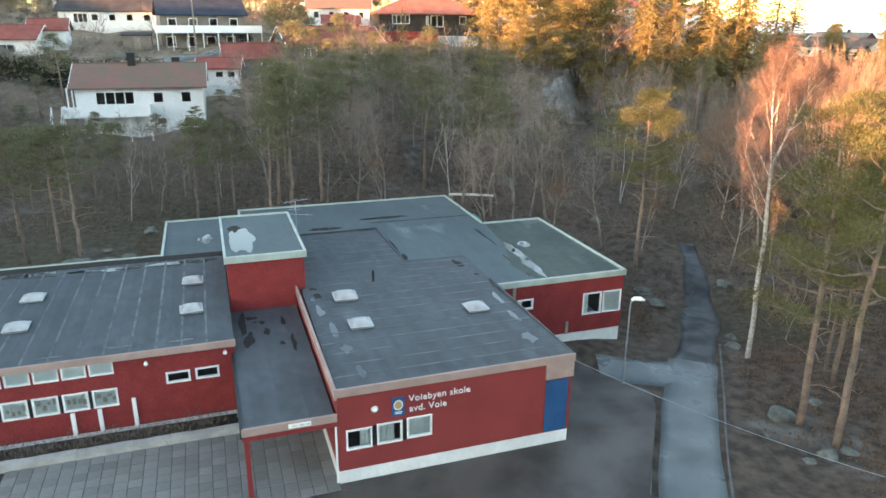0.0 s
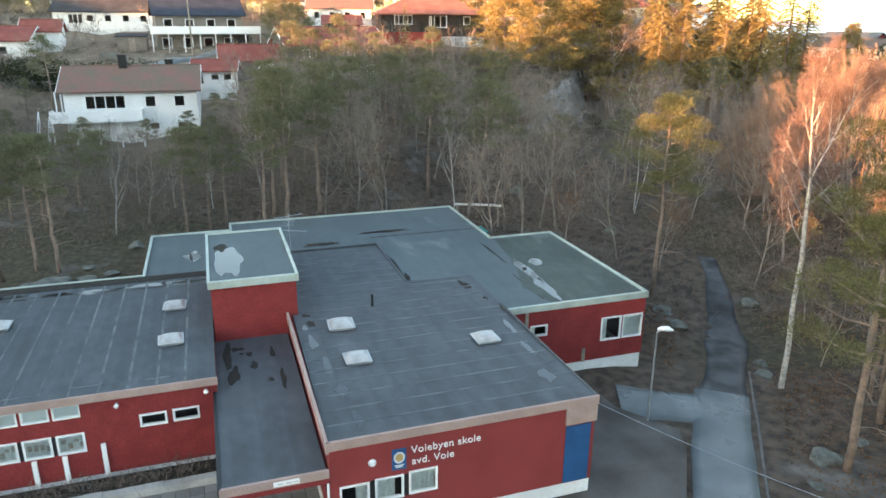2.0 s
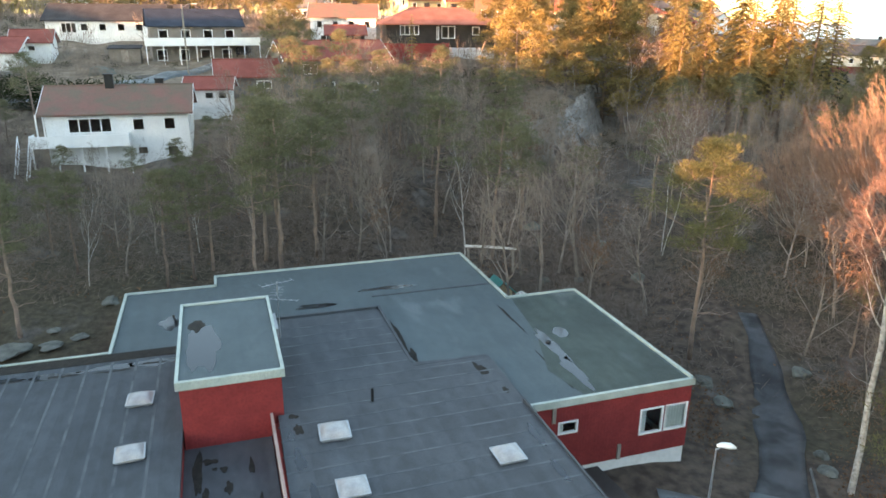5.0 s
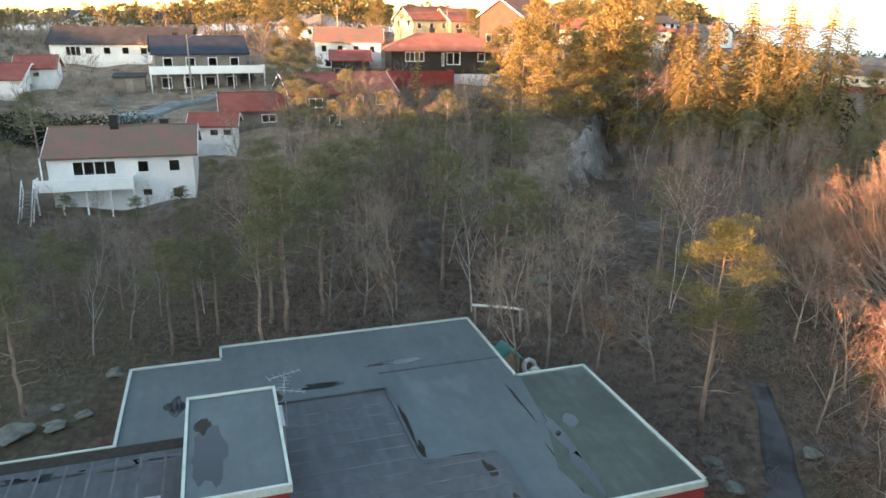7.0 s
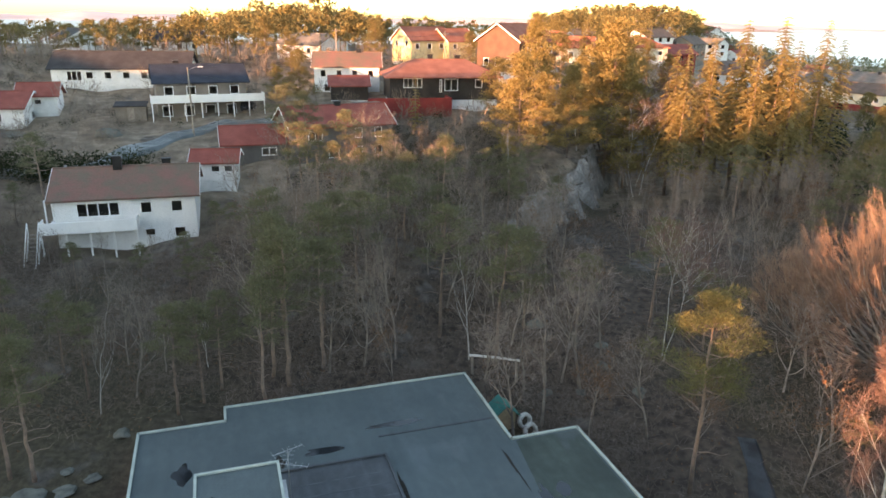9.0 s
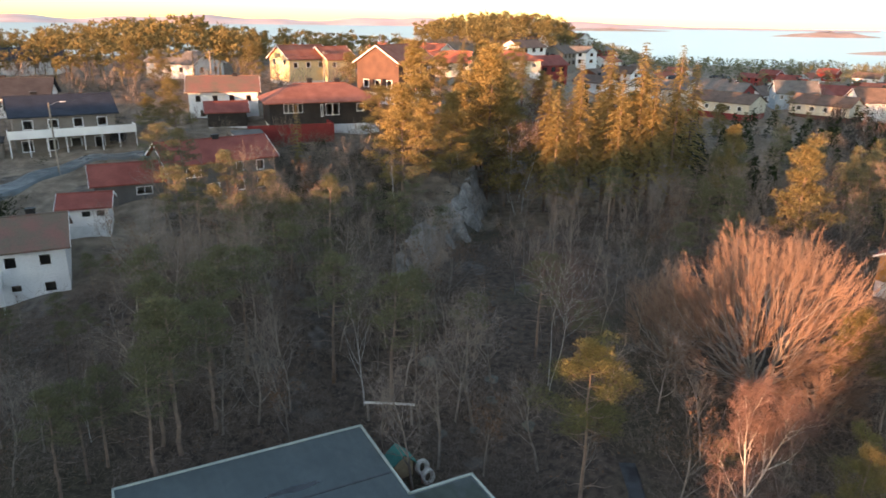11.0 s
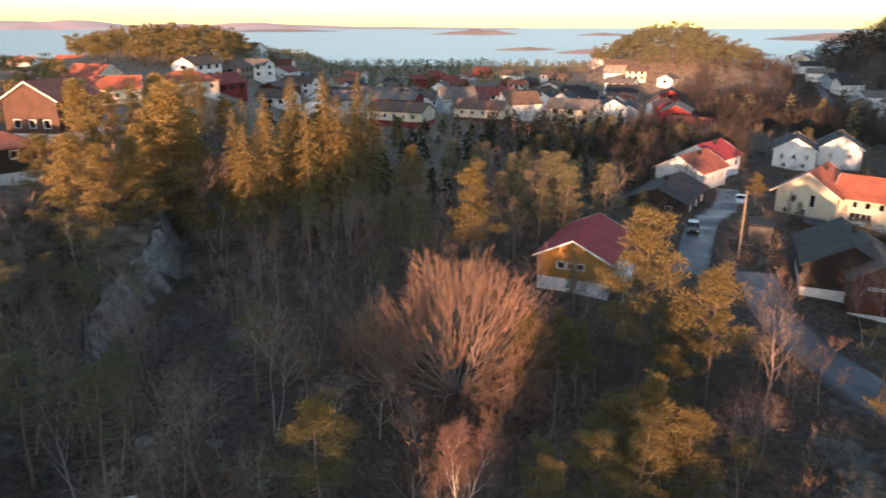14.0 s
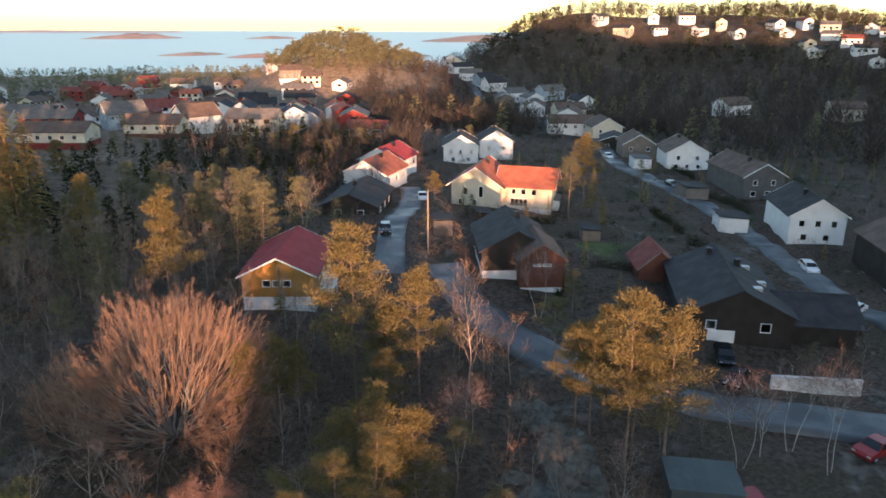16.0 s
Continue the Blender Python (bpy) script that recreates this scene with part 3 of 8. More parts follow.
def terrain(x, y):
    """The height of the ground; the school yard lies at 0."""
    x, y = np.asarray(x, float), np.asarray(y, float)
    s = -0.35 * x + 0.94 * (y - 24)
    r = np.hypot(x, y)
    up = np.interp(s, [-300, 8, 16, 130, 250, 480, 900], [0, 0, 0.7, 16.4, 16.6, 3, -14])
    low = 4.0 * bell(x, y, 85, 78, 26) + 7.0 * bell(x, y, 120, 210, 62) + 2.2 * bell(x, y, 22, 84, 22) - 5.0 * step01(190, 380, r) - 13 * step01(620, 960, r)
    edge = 9.0 + 0.44 * (y - 84)                          # foot of the quarry wall
    width = 2.2 + 0.55 * np.clip(84 - y, 0, 60) + 0.45 * np.clip(y - 138, 0, 120)
    right = step01(edge - width * 0.5, edge + width * 0.5, x + 0.7 * np.sin(y * 0.23) + 0.25 * np.sin(y * 1.7))
    z = up * (1 - right) + low * right
    z = z - 1.3 * bell(x, y, 19, 42, 8.5) - 2.4 * bell(x, y, -31, 74, 11) - 2.8 * bell(x, y, -67, 112, 10) - 1.4 * bell(x, y, -57, 132, 12)
    # the last hill, out of view, is added to shade the far slope
    z = z + 9.0 * bell(x, y, 70, 352, 36) + 27 * bell(x, y, 345, 302, 36) + 37 * bell(x, y, 515, 230, 53) + 40 * bell(x, y, 599, 125, 80) + 23 * bell(x, y, 519, -50, 99) + 20 * bell(x, y, 700, -120, 150) + 38 * bell(x, y, 300, -140, 56)
    # the unseen ridge that hides the low sun, its crest shaped to set the shadow line
    sl, ll = 0.766 * x + 0.643 * y, 0.643 * x - 0.766 * y
    z = z + (13.2 + 6.3 * step01(-2, -13, ll) + 3.6 * step01(-20, -65, ll) + 1.5 * step01(-65, -95, ll) - 9.0 * step01(-85, -138, ll) + 3.6 * step01(4, 18, ll) - 2.6 * np.exp(-((ll + 27) / 8) ** 2) + 42 * step01(26, 80, ll) + 12 * (step01(60, 110, ll) - step01(155, 190, ll)) + 3.5 * step01(180, 230, ll) - 7.5 * np.exp(-((ll + 18.8) / 3.4) ** 2) + 4.0 * np.exp(-((ll + 14) / 2.0) ** 2) + 2.2 * np.exp(-((ll + 5) / 6) ** 2) - 2.8 * np.exp(-((ll + 70) / 10) ** 2) + 6.0 * (step01(-59, -50, ll) - step01(-34, -25, ll))) * np.exp(-((sl + 85) / 30) ** 2) * step01(600, 300, r)
    bumps = 0.35 * np.sin(x * 0.31 + 1.3) * np.sin(y * 0.27) + 0.25 * np.sin(x * 0.71 + y * 0.5)
    wild = step01(30, 44, y) + step01(20, 28, x) + step01(24, 32, -x)
    return z + bumps * np.clip(wild, 0, 1) * 0.8 - 0.15 * (1 - np.clip(wild, 0, 1))


def ground_z(x, y):
    return float(terrain(x, y))


def axis_steps(lo, hi, fine, far):
    mid = np.arange(lo, hi + fine / 2, fine)
    out, d, a = [], fine, 0.0
    while a < far:
        d *= 1.13
        a += d
        out.append(a)
    return np.concatenate([lo - np.array(out[::-1]), mid, hi + np.array(out)])


gx, gy = axis_steps(-75, 130, 1.5, 4800), axis_steps(-30, 170, 1.5, 4800)
GX, GY = np.meshgrid(gx, gy)
gv = np.stack([GX, GY, terrain(GX, GY)], -1).reshape(-1, 3)
nx = len(gx)
gi = np.arange(len(gv)).reshape(len(gy), nx)
gf = np.stack([gi[:-1, :-1], gi[:-1, 1:], gi[1:, 1:], gi[1:, :-1]], -1).reshape(-1, 4)
ground = new("ground", array_mesh("ground", gv, gf, M["ground"]))
ground.data.shade_smooth()
tagged(ground, "brown forest floor with leaf litter, rough grass and bare rock", "ground", kind="structure")

g = Geo()
g.quad((-4990, -4990, -12), (4990, -4990, -12), (4990, 4990, -12), (-4990, 4990, -12))
solo("water", g, M["sea"], "calm pale blue sea reaching to the horizon", "sea", kind="structure")


def strip(name, line, width, material, label, lift=0.10, category="road", wobble=0.25):
    """A road ribbon that follows the ground."""
    pts = []
    for (x0, y0), (x1, y1) in zip(line, line[1:]):
        n = max(1, int(hypot(x1 - x0, y1 - y0) / 1.2))
        pts += [(x0 + (x1 - x0) * i / n, y0 + (y1 - y0) * i / n) for i in range(n)]
    pts.append(line[-1])
    for _ in range(12):
        pts = [pts[0]] + [((a[0] + 2 * b[0] + c[0]) / 4, (a[1] + 2 * b[1] + c[1]) / 4) for a, b, c in zip(pts, pts[1:], pts[2:])] + [pts[-1]]
    g, rows, cross = Geo(), [], 7
    for i, (x, y) in enumerate(pts):
        a, b = pts[max(i - 1, 0)], pts[min(i + 1, len(pts) - 1)]
        d = Vector((b[0] - a[0], b[1] - a[1])).normalized()
        half = width / 2 * (min(1.0, 0.3 + 0.1 * (len(pts) - 1 - i)) if name == "road_path_wood" else 1.0) + wobble * noise.noise(Vector((x * 0.3, y * 0.3, 3)))
        zs = [ground_z(x - d.y * half * k, y + d.x * half * k) for k in (-1.1, -0.6, 0, 0.6, 1.1)]
        top = 0.5 * max(zs) + 0.5 * sum(zs) / 5
        row = []
        for c in range(cross):
            k = 1 - 2 * c / (cross - 1)
            px, py = x - d.y * half * k, y + d.x * half * k
            row.append(len(g.v))
            g.v.append((px, py, max(top, ground_z(px, py)) + lift - 0.03 * k * k))
        for side, k in ((0, 1.0), (-1, -1.0)):
            px, py = x - d.y * (half + 0.08) * k, y + d.x * (half + 0.08) * k
            g.v.append((px, py, ground_z(px, py) - 0.4))
            row = [len(g.v) - 1] + row if side == 0 else row + [len(g.v) - 1]
        rows.append(row)
    for r0, r1 in zip(rows, rows[1:]):
        for c in range(len(r0) - 1):
            g.f.append((r0[c], r0[c + 1], r1[c + 1], r1[c]))
    return solo(name, g, material, label, category, kind="structure", smooth=True)


strip("road_path", [(10.4, 10), (11.4, 16), (13.05, 24), (14.9, 30.3), (17.0, 36.2)], 2.45, M["asphalt"], "narrow pale wet asphalt path beside the school", 0.06, wobble=0.1)
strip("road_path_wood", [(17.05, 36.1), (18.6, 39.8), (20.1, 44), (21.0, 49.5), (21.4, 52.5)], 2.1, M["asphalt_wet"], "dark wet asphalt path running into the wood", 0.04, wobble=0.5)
strip("pavement_patch", [(11.6, 34.5), (13.4, 34.1), (15.4, 34.2)], 2.5, M["asphalt"], "paler patch of wet asphalt beside the path", 0.05, "pavement", 0.8)
strip("path_kerb", [(12.0, 11), (13.0, 17), (14.55, 24.1), (16.0, 28.8), (17.6, 33), (19.2, 38.4)], 0.10, M["kerb"], "low worn kerb along the wet path", 0.07, "kerb", 0.03)
strip("path_kerb", [(8.6, 11), (9.9, 18), (11.5, 24.2), (13.0, 28.7), (13.9, 31.6), (13.2, 32.7), (12.2, 33.1)], 0.14, M["kerb"], "curved kerb between school yard and path", 0.08, "kerb", 0.03)
strip("road_street", [(82, 62), (74, 54), (69, 45), (66.3, 36), (66.6, 27), (69, 18), (72.5, 9), (77, -4), (84, -20)], 5.2, M["asphalt_mid"], "grey residential street under the pines")
strip("road_lane", [(74, 66), (82, 71.5), (92, 78.5), (107, 85.5), (117, 91.5), (123, 97)], 4.3, M["asphalt_mid"], "grey asphalt lane between the houses")
strip("road_far", [(84, -20), (96, 2), (104, 12), (116, 20), (128, 27), (140, 34), (152, 43), (166, 55), (182, 71), (200, 80), (240, 100), (330, 190), (420, 260)], 4.0, M["asphalt_mid"], "grey asphalt street with parked cars", 0.3, wobble=0.05)
strip("road_upper", [(-60, 84), (-46, 88), (-40.5, 91), (-37.5, 99.5), (-34, 108.5), (-28, 114), (-18, 112)], 3.2, M["asphalt"], "sloping asphalt drive between the houses on the hill")

# the old quarry face: cracked, blocky rock from the floor to the hill
cliff, n, k = Geo(), 96, 12
for i in range(n + 1):
    y = 80 + 56 * i / n
    x = 9.0 + 0.44 * (y - 84) - 0.7 * sin(y * 0.23) - 0.25 * sin(y * 1.7)
    lo, hi = ground_z(x + 1.8, y) - 0.5, ground_z(x - 1.9, y) + 0.12
    for j in range(k + 1):
        q = j / k
        z = lo + (hi - lo) * q
        block = 0.55 * noise.cell(Vector((y * 0.6, z * 0.16, 1.0))) + 0.35 * noise.cell(Vector((y * 1.7, z * 0.4, 5.0))) + 0.3 * noise.noise(Vector((y * 0.4, z * 0.3, 2)))
        cliff.v.append((x + 1.4 - 2.4 * q ** 1.3 + 0.75 * block * (0.2 if j in (0, k) else 1.0), y, z + 0.15 * noise.noise(Vector((y, z, 9)))))
for i in range(n):
    for j in range(k):
        a = i * (k + 1) + j
        cliff.f.append((a, a + k + 1, a + k + 2, a + 1))
solo("cliff", cliff, M["cliff"], "steep grey quarry face with vertical cracks and ledges", "cliff", kind="structure")


# ---- the school: u runs along the front wall, v into the depth ----
SCHOOL = pose(0, 24, 0, 0, 0, 20)
school = thing("school_building", "single-storey red school building with flat grey felt roofs", "building", SCHOOL)


def front(v):
    return lambda u, d, z: (u, v + d, z)


def side_r(u):
    return lambda a, d, z: (u - d, a, z)


# front block
HALL_WIN = [(0.29, 1.27, 1.40, 2.26), (1.45, 2.43, 1.42, 2.31), (2.60, 3.60, 1.46, 2.36)]
g = Geo()
wall_faces(g, 0.0, 9.5, 0.56, 3.92, HALL_WIN, front(0.0), 0.25)
g.box(0.0, 0.25, 0.25, 20.0, 0.56, 3.5)
g.box(9.25, 9.5, 0.25, 13.0, 0.56, 3.56)
part_each("wall", g, M["red_wall"], school, "smooth red painted wall")
g = Geo()
g.box(-0.03, 9.47, 0.03, 0.3, -0.3, 0.558)
g.box(-0.03, 0.22, 0.3, 20, -0.3, 0.558)
g.box(9.22, 9.47, 0.3, 9.0, -1.4, 0.558)
part_each("plinth", g, M["plinth"], school, "whitewashed concrete plinth with worn lower edge")
g = Geo()
g.box(0.3, 9.2, 0.3, 19.8, -0.05, 0.02)
g.box(0.3, 9.2, 4.0, 4.1, 0.02, 3.6)
part_each("room_shell", g, M["inside"], school)
for k, (w, c) in enumerate(zip(HALL_WIN, ((0.55, 1.0), (0.0, 0.72), (0.0, 1.0)))):
    window_part(school, *w, front(0.0), M["white"], 0.07, curtain=c)
for a, b in ((1.27, 1.45), (2.43, 2.60)):
    g = Geo()
    g.box(a, b, -0.012, 0.0, 1.45, 2.28)
    part("window_infill", g, M["black"], school, "dark panel between the windows")

# roof of the front block, falling slightly to the back
g = Geo()
poly = [(0, 0), (9.5, 0), (9.62, 8.6), (9.6, 13.1), (6.2, 13.4), (6.3, 20.0), (0.35, 20.0)]
k = len(poly)
g.v = [(u, v, 3.97 - 0.014 * v) for u, v in poly] + [(u, v, 3.72 - 0.014 * v) for u, v in poly]
g.f = [tuple(range(k)), tuple(reversed(range(k, 2 * k)))] + [(i + k, (i + 1) % k + k, (i + 1) % k, i) for i in range(k)]
part("roof", g, M["felt"], school, "dark weathered felt roof with wet patches")
g = Geo()
g.box(-0.06, 9.56, -0.10, -0.003, 3.70, 4.02)
g.box(8.32, 9.54, -0.085, -0.003, 3.02, 3.698)
part_each("fascia", g, M["fascia"], school, "faded pinkish brown fascia board")
g = Geo()
g.box(-0.10, 0.0, -0.098, 10.6, 3.62, 4.02)
part_each("fascia", g, M["fascia"], school)
g = Geo()
g.box(9.502, 9.58, -0.098, 8.85, 3.62, 3.99)
part_each("fascia", g, M["felt"], school)
g = Geo()
g.box(8.36, 9.34, -0.04, -0.004, 0.60, 2.94)
part("panel", g, M["blue"], school, "tall deep blue board")

# side wing
WING_WIN = [(15.06, 16.22, 1.18, 2.45), (16.30, 17.44, 1.18, 2.45), (11.17, 12.08, 1.93, 2.53)]
g = Geo()
wall_faces(g, 9.52, 17.55, 0.2, 3.3, WING_WIN, front(8.9), 0.25)
wall_faces(g, 9.15, 19.7, 0.2, 3.3, [(11.5, 12.6, 1.2, 2.4), (15, 16.1, 1.2, 2.4)], side_r(17.55), 0.25)
g.box(13.4, 17.3, 19.45, 19.7, 0.2, 3.3)
part_each("wall", g, M["red_boards"], school, "dark red vertical boarding")
g = Geo()
g.box(9.52, 17.5, 8.94, 9.2, -1.9, 0.198)
g.box(17.2, 17.5, 9.2, 19.6, -1.9, 0.198)
part_each("plinth", g, M["plinth"], school)
for k, w in enumerate(WING_WIN):
    window_part(school, *w, front(8.9), M["white"], 0.08, curtain=(0.0, 1.0) if k == 1 else (0.0, 0.35))
for a, b in ((11.5, 12.6), (15, 16.1)):
    window_part(school, a, b, 1.2, 2.4, side_r(17.55), M["white"], 0.08)
g = Geo()
g.box(9.8, 17.2, 12.0, 12.1, 0.0, 3.2)
g.box(9.8, 17.2, 9.3, 19.4, -0.1, 0.0)
part_each("room_shell", g, M["inside"], school)
for u, z0, z1 in ((10.94, 2.55, 3.28), (14.15, 0.2, 0.92)):
    g = Geo()
    g.box(u - 0.08, u + 0.08, 8.82, 8.896, z0, z1)
    part("plank", g, M["wood"], school, "short pale timber plank")

# back block
g = Geo()
g.box(-1.5, 13.15, 27.35, 27.6, -0.3, 3.25)
wall_faces(g, 19.8, 27.6, -0.3, 3.3, [(22, 23.2, 1.2, 2.3)], side_r(13.4), 0.25)
g.box(-6.55, -6.3, 18.4, 26.0, -0.3, 3.3)
g.box(-6.3, -1.7, 25.75, 26.0, -0.3, 3.3)
g.box(-1.75, -1.5, 26.0, 27.4, -0.3, 3.3)
part_each("wall", g, M["red_boards"], school)
g = Geo()
g.prism([(-6.6, 18.3), (-3.3, 18.3), (-3.3, 18.0), (0.35, 18.0), (0.35, 20.02), (6.28, 20.02), (6.18, 13.42), (9.62, 13.12), (9.64, 8.88), (17.55, 8.88), (17.55, 19.7), (13.42, 19.7), (13.42, 27.66), (-1.9, 27.66), (-1.9, 26.1), (-6.6, 26.1)], 3.25, 3.50)
part("roof", g, M["felt_new"], school, "newer blue-grey felt roof with puddles")
g = Geo()
g.prism([(12.4, 9.1), (17.35, 9.1), (17.35, 19.5), (13.6, 19.5), (13.0, 15), (11.9, 11.5)], 3.45, 3.506)
part("roof_patch", g, M["felt_moss"], school, "greenish mossy felt")
# pale edging of the back roofs
line = [(9.64, 8.88), (17.55, 8.88), (17.55, 19.7), (13.42, 19.7), (13.42, 27.66), (-1.9, 27.66), (-1.9, 26.1), (-6.6, 26.1), (-6.6, 18.3)]
for (a, b), (c, d) in zip(line, line[1:]):
    g = Geo()
    w = 0.07
    e = Vector((c - a, d - b)).normalized() * w
    g.box(min(a, c) - w, max(a, c) + w, min(b, d) - w, max(b, d) + w, 3.28 if b == d == 8.88 else 3.38, 3.60)
    part("edging", g, M["edge"], school)
# raised joints between the roofs
for a, b, c, d in ((0.4, 6.3, 19.93, 20.05), (6.16, 6.28, 13.4, 20.0), (6.2, 9.6, 13.06, 13.2), (9.56, 9.68, 8.9, 13.1)):
    g = Geo()
    g.box(a, b, c, d, 3.55, 3.80)
    part("roof_lip", g, M["felt"], school)

# laps of the felt strips
def laps(z, runs, name="felt_lap"):
    for u0, u1, v0, v1 in runs:
        g = Geo()
        g.v = [(a, b, z(b) + h) for h in (-0.004, 0.007) for a, b in ((u0, v0), (u1, v0), (u1, v1), (u0, v1))]
        g.f = [(3, 2, 1, 0), (4, 5, 6, 7), (0, 1, 5, 4), (1, 2, 6, 5), (2, 3, 7, 6), (3, 0, 4, 7)]
        part(name, g, M["felt_lap"], school)


fall = lambda v: 3.97 - 0.014 * v
laps(fall, [(0.1 if v < 19 else 0.4, 9.45 if v < 13 else 6.1, v, v + 0.09) for v in [0.9 + 0.98 * i for i in range(19)]])
laps(lambda v: 3.68, [(-23.2 + 0.99 * i, -23.10 + 0.99 * i, 6.1, 17.45) for i in range(20)])
g = Geo()
g.box(6.3, 13.3, 22.0, 22.12, 3.498, 3.535)
part("roof_lip", g, M["felt"], school, "low dark seam across the newer felt")

# raised block
g = Geo()
g.box(-3.2, 0.42, 10.65, 17.9, 2.8, 5.55)
part_each("wall", g, M["red_boards"], school, "red boarding of the raised roof block")
g = Geo()
g.box(-3.28, 0.5, 10.58, 17.98, 5.551, 5.74)
part("roof", g, M["felt_new"], school)
for a, b, c, d in ((-3.32, 0.54, 10.52, 10.66), (-3.32, 0.54, 17.9, 18.04), (-3.32, -3.2, 10.66, 17.9), (0.42, 0.54, 10.66, 17.9)):
    g = Geo()
    g.box(a, b, c, d, 5.50 if c == 10.52 else 5.56, 5.83)
    part("edging", g, M["edge"], school)
g = Geo()
g.box(0.55, 0.75, 15.5, 17.3, 3.7, 5.2)
part("duct", g, M["galv"], school, "grey ventilation duct")

# canopy between the blocks
g = Geo()
g.box(-3.3, -0.102, 0.0, 10.62, 2.78, 3.0)
part("canopy_roof", g, M["felt"], school, "low dark felt canopy roof with moss")
g = Geo()
g.box(-3.36, -0.02, -0.09, 0.0, 2.74, 3.04)
part_each("fascia", g, M["fascia"], school)
g = Geo()
g.box(-3.34, -0.02, -0.05, 0.08, 2.52, 2.738)
part("beam", g, M["red_boards"], school)
# dark strip along the left edge of the canopy roof
g = Geo()
g.box(-3.40, -3.302, -0.06, 6.05, 2.66, 3.05)
part("gutter", g, M["black"], school, "black edge strip of the canopy")
for u, v in ((-3.2, 0.1),):
    g = Geo()
    g.box(u - 0.09, u + 0.09, v, v + 0.16, 0.0, 2.52)
    part("post", g, M["red_boards"], school, "red canopy post")
g = Geo()
g.box(-0.1, -0.03, 0.0, 0.08, 0.0, 2.7)
part("downpipe", g, M["white"], school, "white downpipe")
g = Geo()
g.box(-3.2, 0.0, 10.66, 10.8, 0.0, 2.78)
part_each("wall", g, M["red_boards"], school)
g = Geo()
g.box(-1.75, -0.95, -0.115, -0.092, 2.80, 2.97)
part("small_sign", g, M["white"], school, "small white sign with unreadable lettering")
for a in (-1.62, -1.36, -1.14):
    g = Geo()
    g.box(a, a + 0.16, -0.119, -0.116, 2.86, 2.90)
    part("small_sign_bar", g, M["galv"], school)

# left wing
UP = [(-8.89 - 1.0 * i, -7.99 - 1.0 * i, 2.82, 3.38) for i in range(9)]
LOW = [(-8.91 - 1.09 * i, -7.96 - 1.09 * i, 1.37, 2.18) for i in range(8)]
SLIM = [(-6.07, -5.11, 2.02, 2.55), (-4.91, -3.95, 2.04, 2.57)]
g = Geo()
wall_faces(g, -24.0, -3.25, 0.3, 3.42, UP + LOW + SLIM, front(6.1), 0.25)
g.box(-3.5, -3.25, 6.35, 18.2, 0.3, 3.42)
g.box(-24, -23.75, 6.35, 18.2, 0.3, 3.42)
g.box(-24, -6.6, 18.0, 18.25, 0.3, 3.42)
part_each("wall", g, M["red_boards"], school)
g = Geo()
g.box(-24.0, -3.28, 6.13, 6.4, -0.3, 0.298)
part_each("plinth", g, M["plinth"], school)
for i, w in enumerate(UP):
    window_part(school, *w, front(6.1), M["white"], 0.06, blind=True)
for i, w in enumerate(LOW):
    fr = window_part(school, *w, front(6.1), M["white"], 0.08, curtain=(0.0, 1.0))
    for j in range(4):
        g = Geo()
        rnd = random.Random(10 * i + j)
        a, z = w[0] + 0.14 + 0.2 * j, w[2] + 0.14 + rnd.random() * 0.3
        g.box(a, a + 0.1 + 0.07 * rnd.random(), 6.16, 6.165, z, z + 0.12 + 0.16 * rnd.random())
        part("paper", g, M["paper"], fr, "children's paper drawing taped inside")
    g = Geo()
    g.box(w[0] - 0.13, w[0] - 0.005, 6.08, 6.098, 1.40, 2.15)
    part("window_infill", g, M["black"], school)
for w in SLIM:
    window_part(school, *w, front(6.1), M["white"], 0.08)
g = Geo()
g.box(-23.7, -3.5, 9.0, 9.1, 0, 3.3)
g.box(-23.7, -3.5, 6.4, 18, -0.05, 0.01)
part_each("room_shell", g, M["inside"], school)
for u, z0, z1 in ((-7.4, 0.25, 1.6), (-8.72, 0.2, 1.32), (-9.72, 0.2, 1.3)):
    g = Geo()
    g.box(u - 0.08, u + 0.08, 6.0, 6.098, z0, z1)
    part("pilaster", g, M["white"], school, "white painted downpipe cover")
g = Geo()
g.box(-24.1, -3.25, 6.02, 18.35, 3.425, 3.68)
part("roof", g, M["felt_left"], school, "dark wet felt roof with puddles along the edge")
g = Geo()
g.box(-24.1, -3.2, 5.94, 6.018, 3.40, 3.70)
part_each("fascia", g, M["fascia"], school)
g = Geo()
g.box(-24.1, -6.62, 18.3, 18.42, 3.45, 3.75)
part("edging", g, M["edge"], school)
g = Geo()
g.box(-24.1, -3.3, 17.5, 18.28, 3.682, 3.70)
part("moss_strip", g, M["moss"], school, "dark damp strip along the roof edge")

# moss and damp patches, irregular
def blot(u, v, z, a, b, seed, mat, name="moss_patch", label="dark moss cushion"):
    pts = []
    for i in range(34):
        w = 2 * pi * i / 34
        q = 0.8 + 0.55 * noise.noise(Vector((cos(w) * 1.3, sin(w) * 1.3, seed * 3.7))) + 0.16 * noise.noise(Vector((cos(w) * 5, sin(w) * 5, seed)))
        pts.append((u + a * q * cos(w), v + b * q * sin(w)))
    g = Geo()
    g.prism(pts, z, z + 0.022)
    part(name, g, mat, school, label)


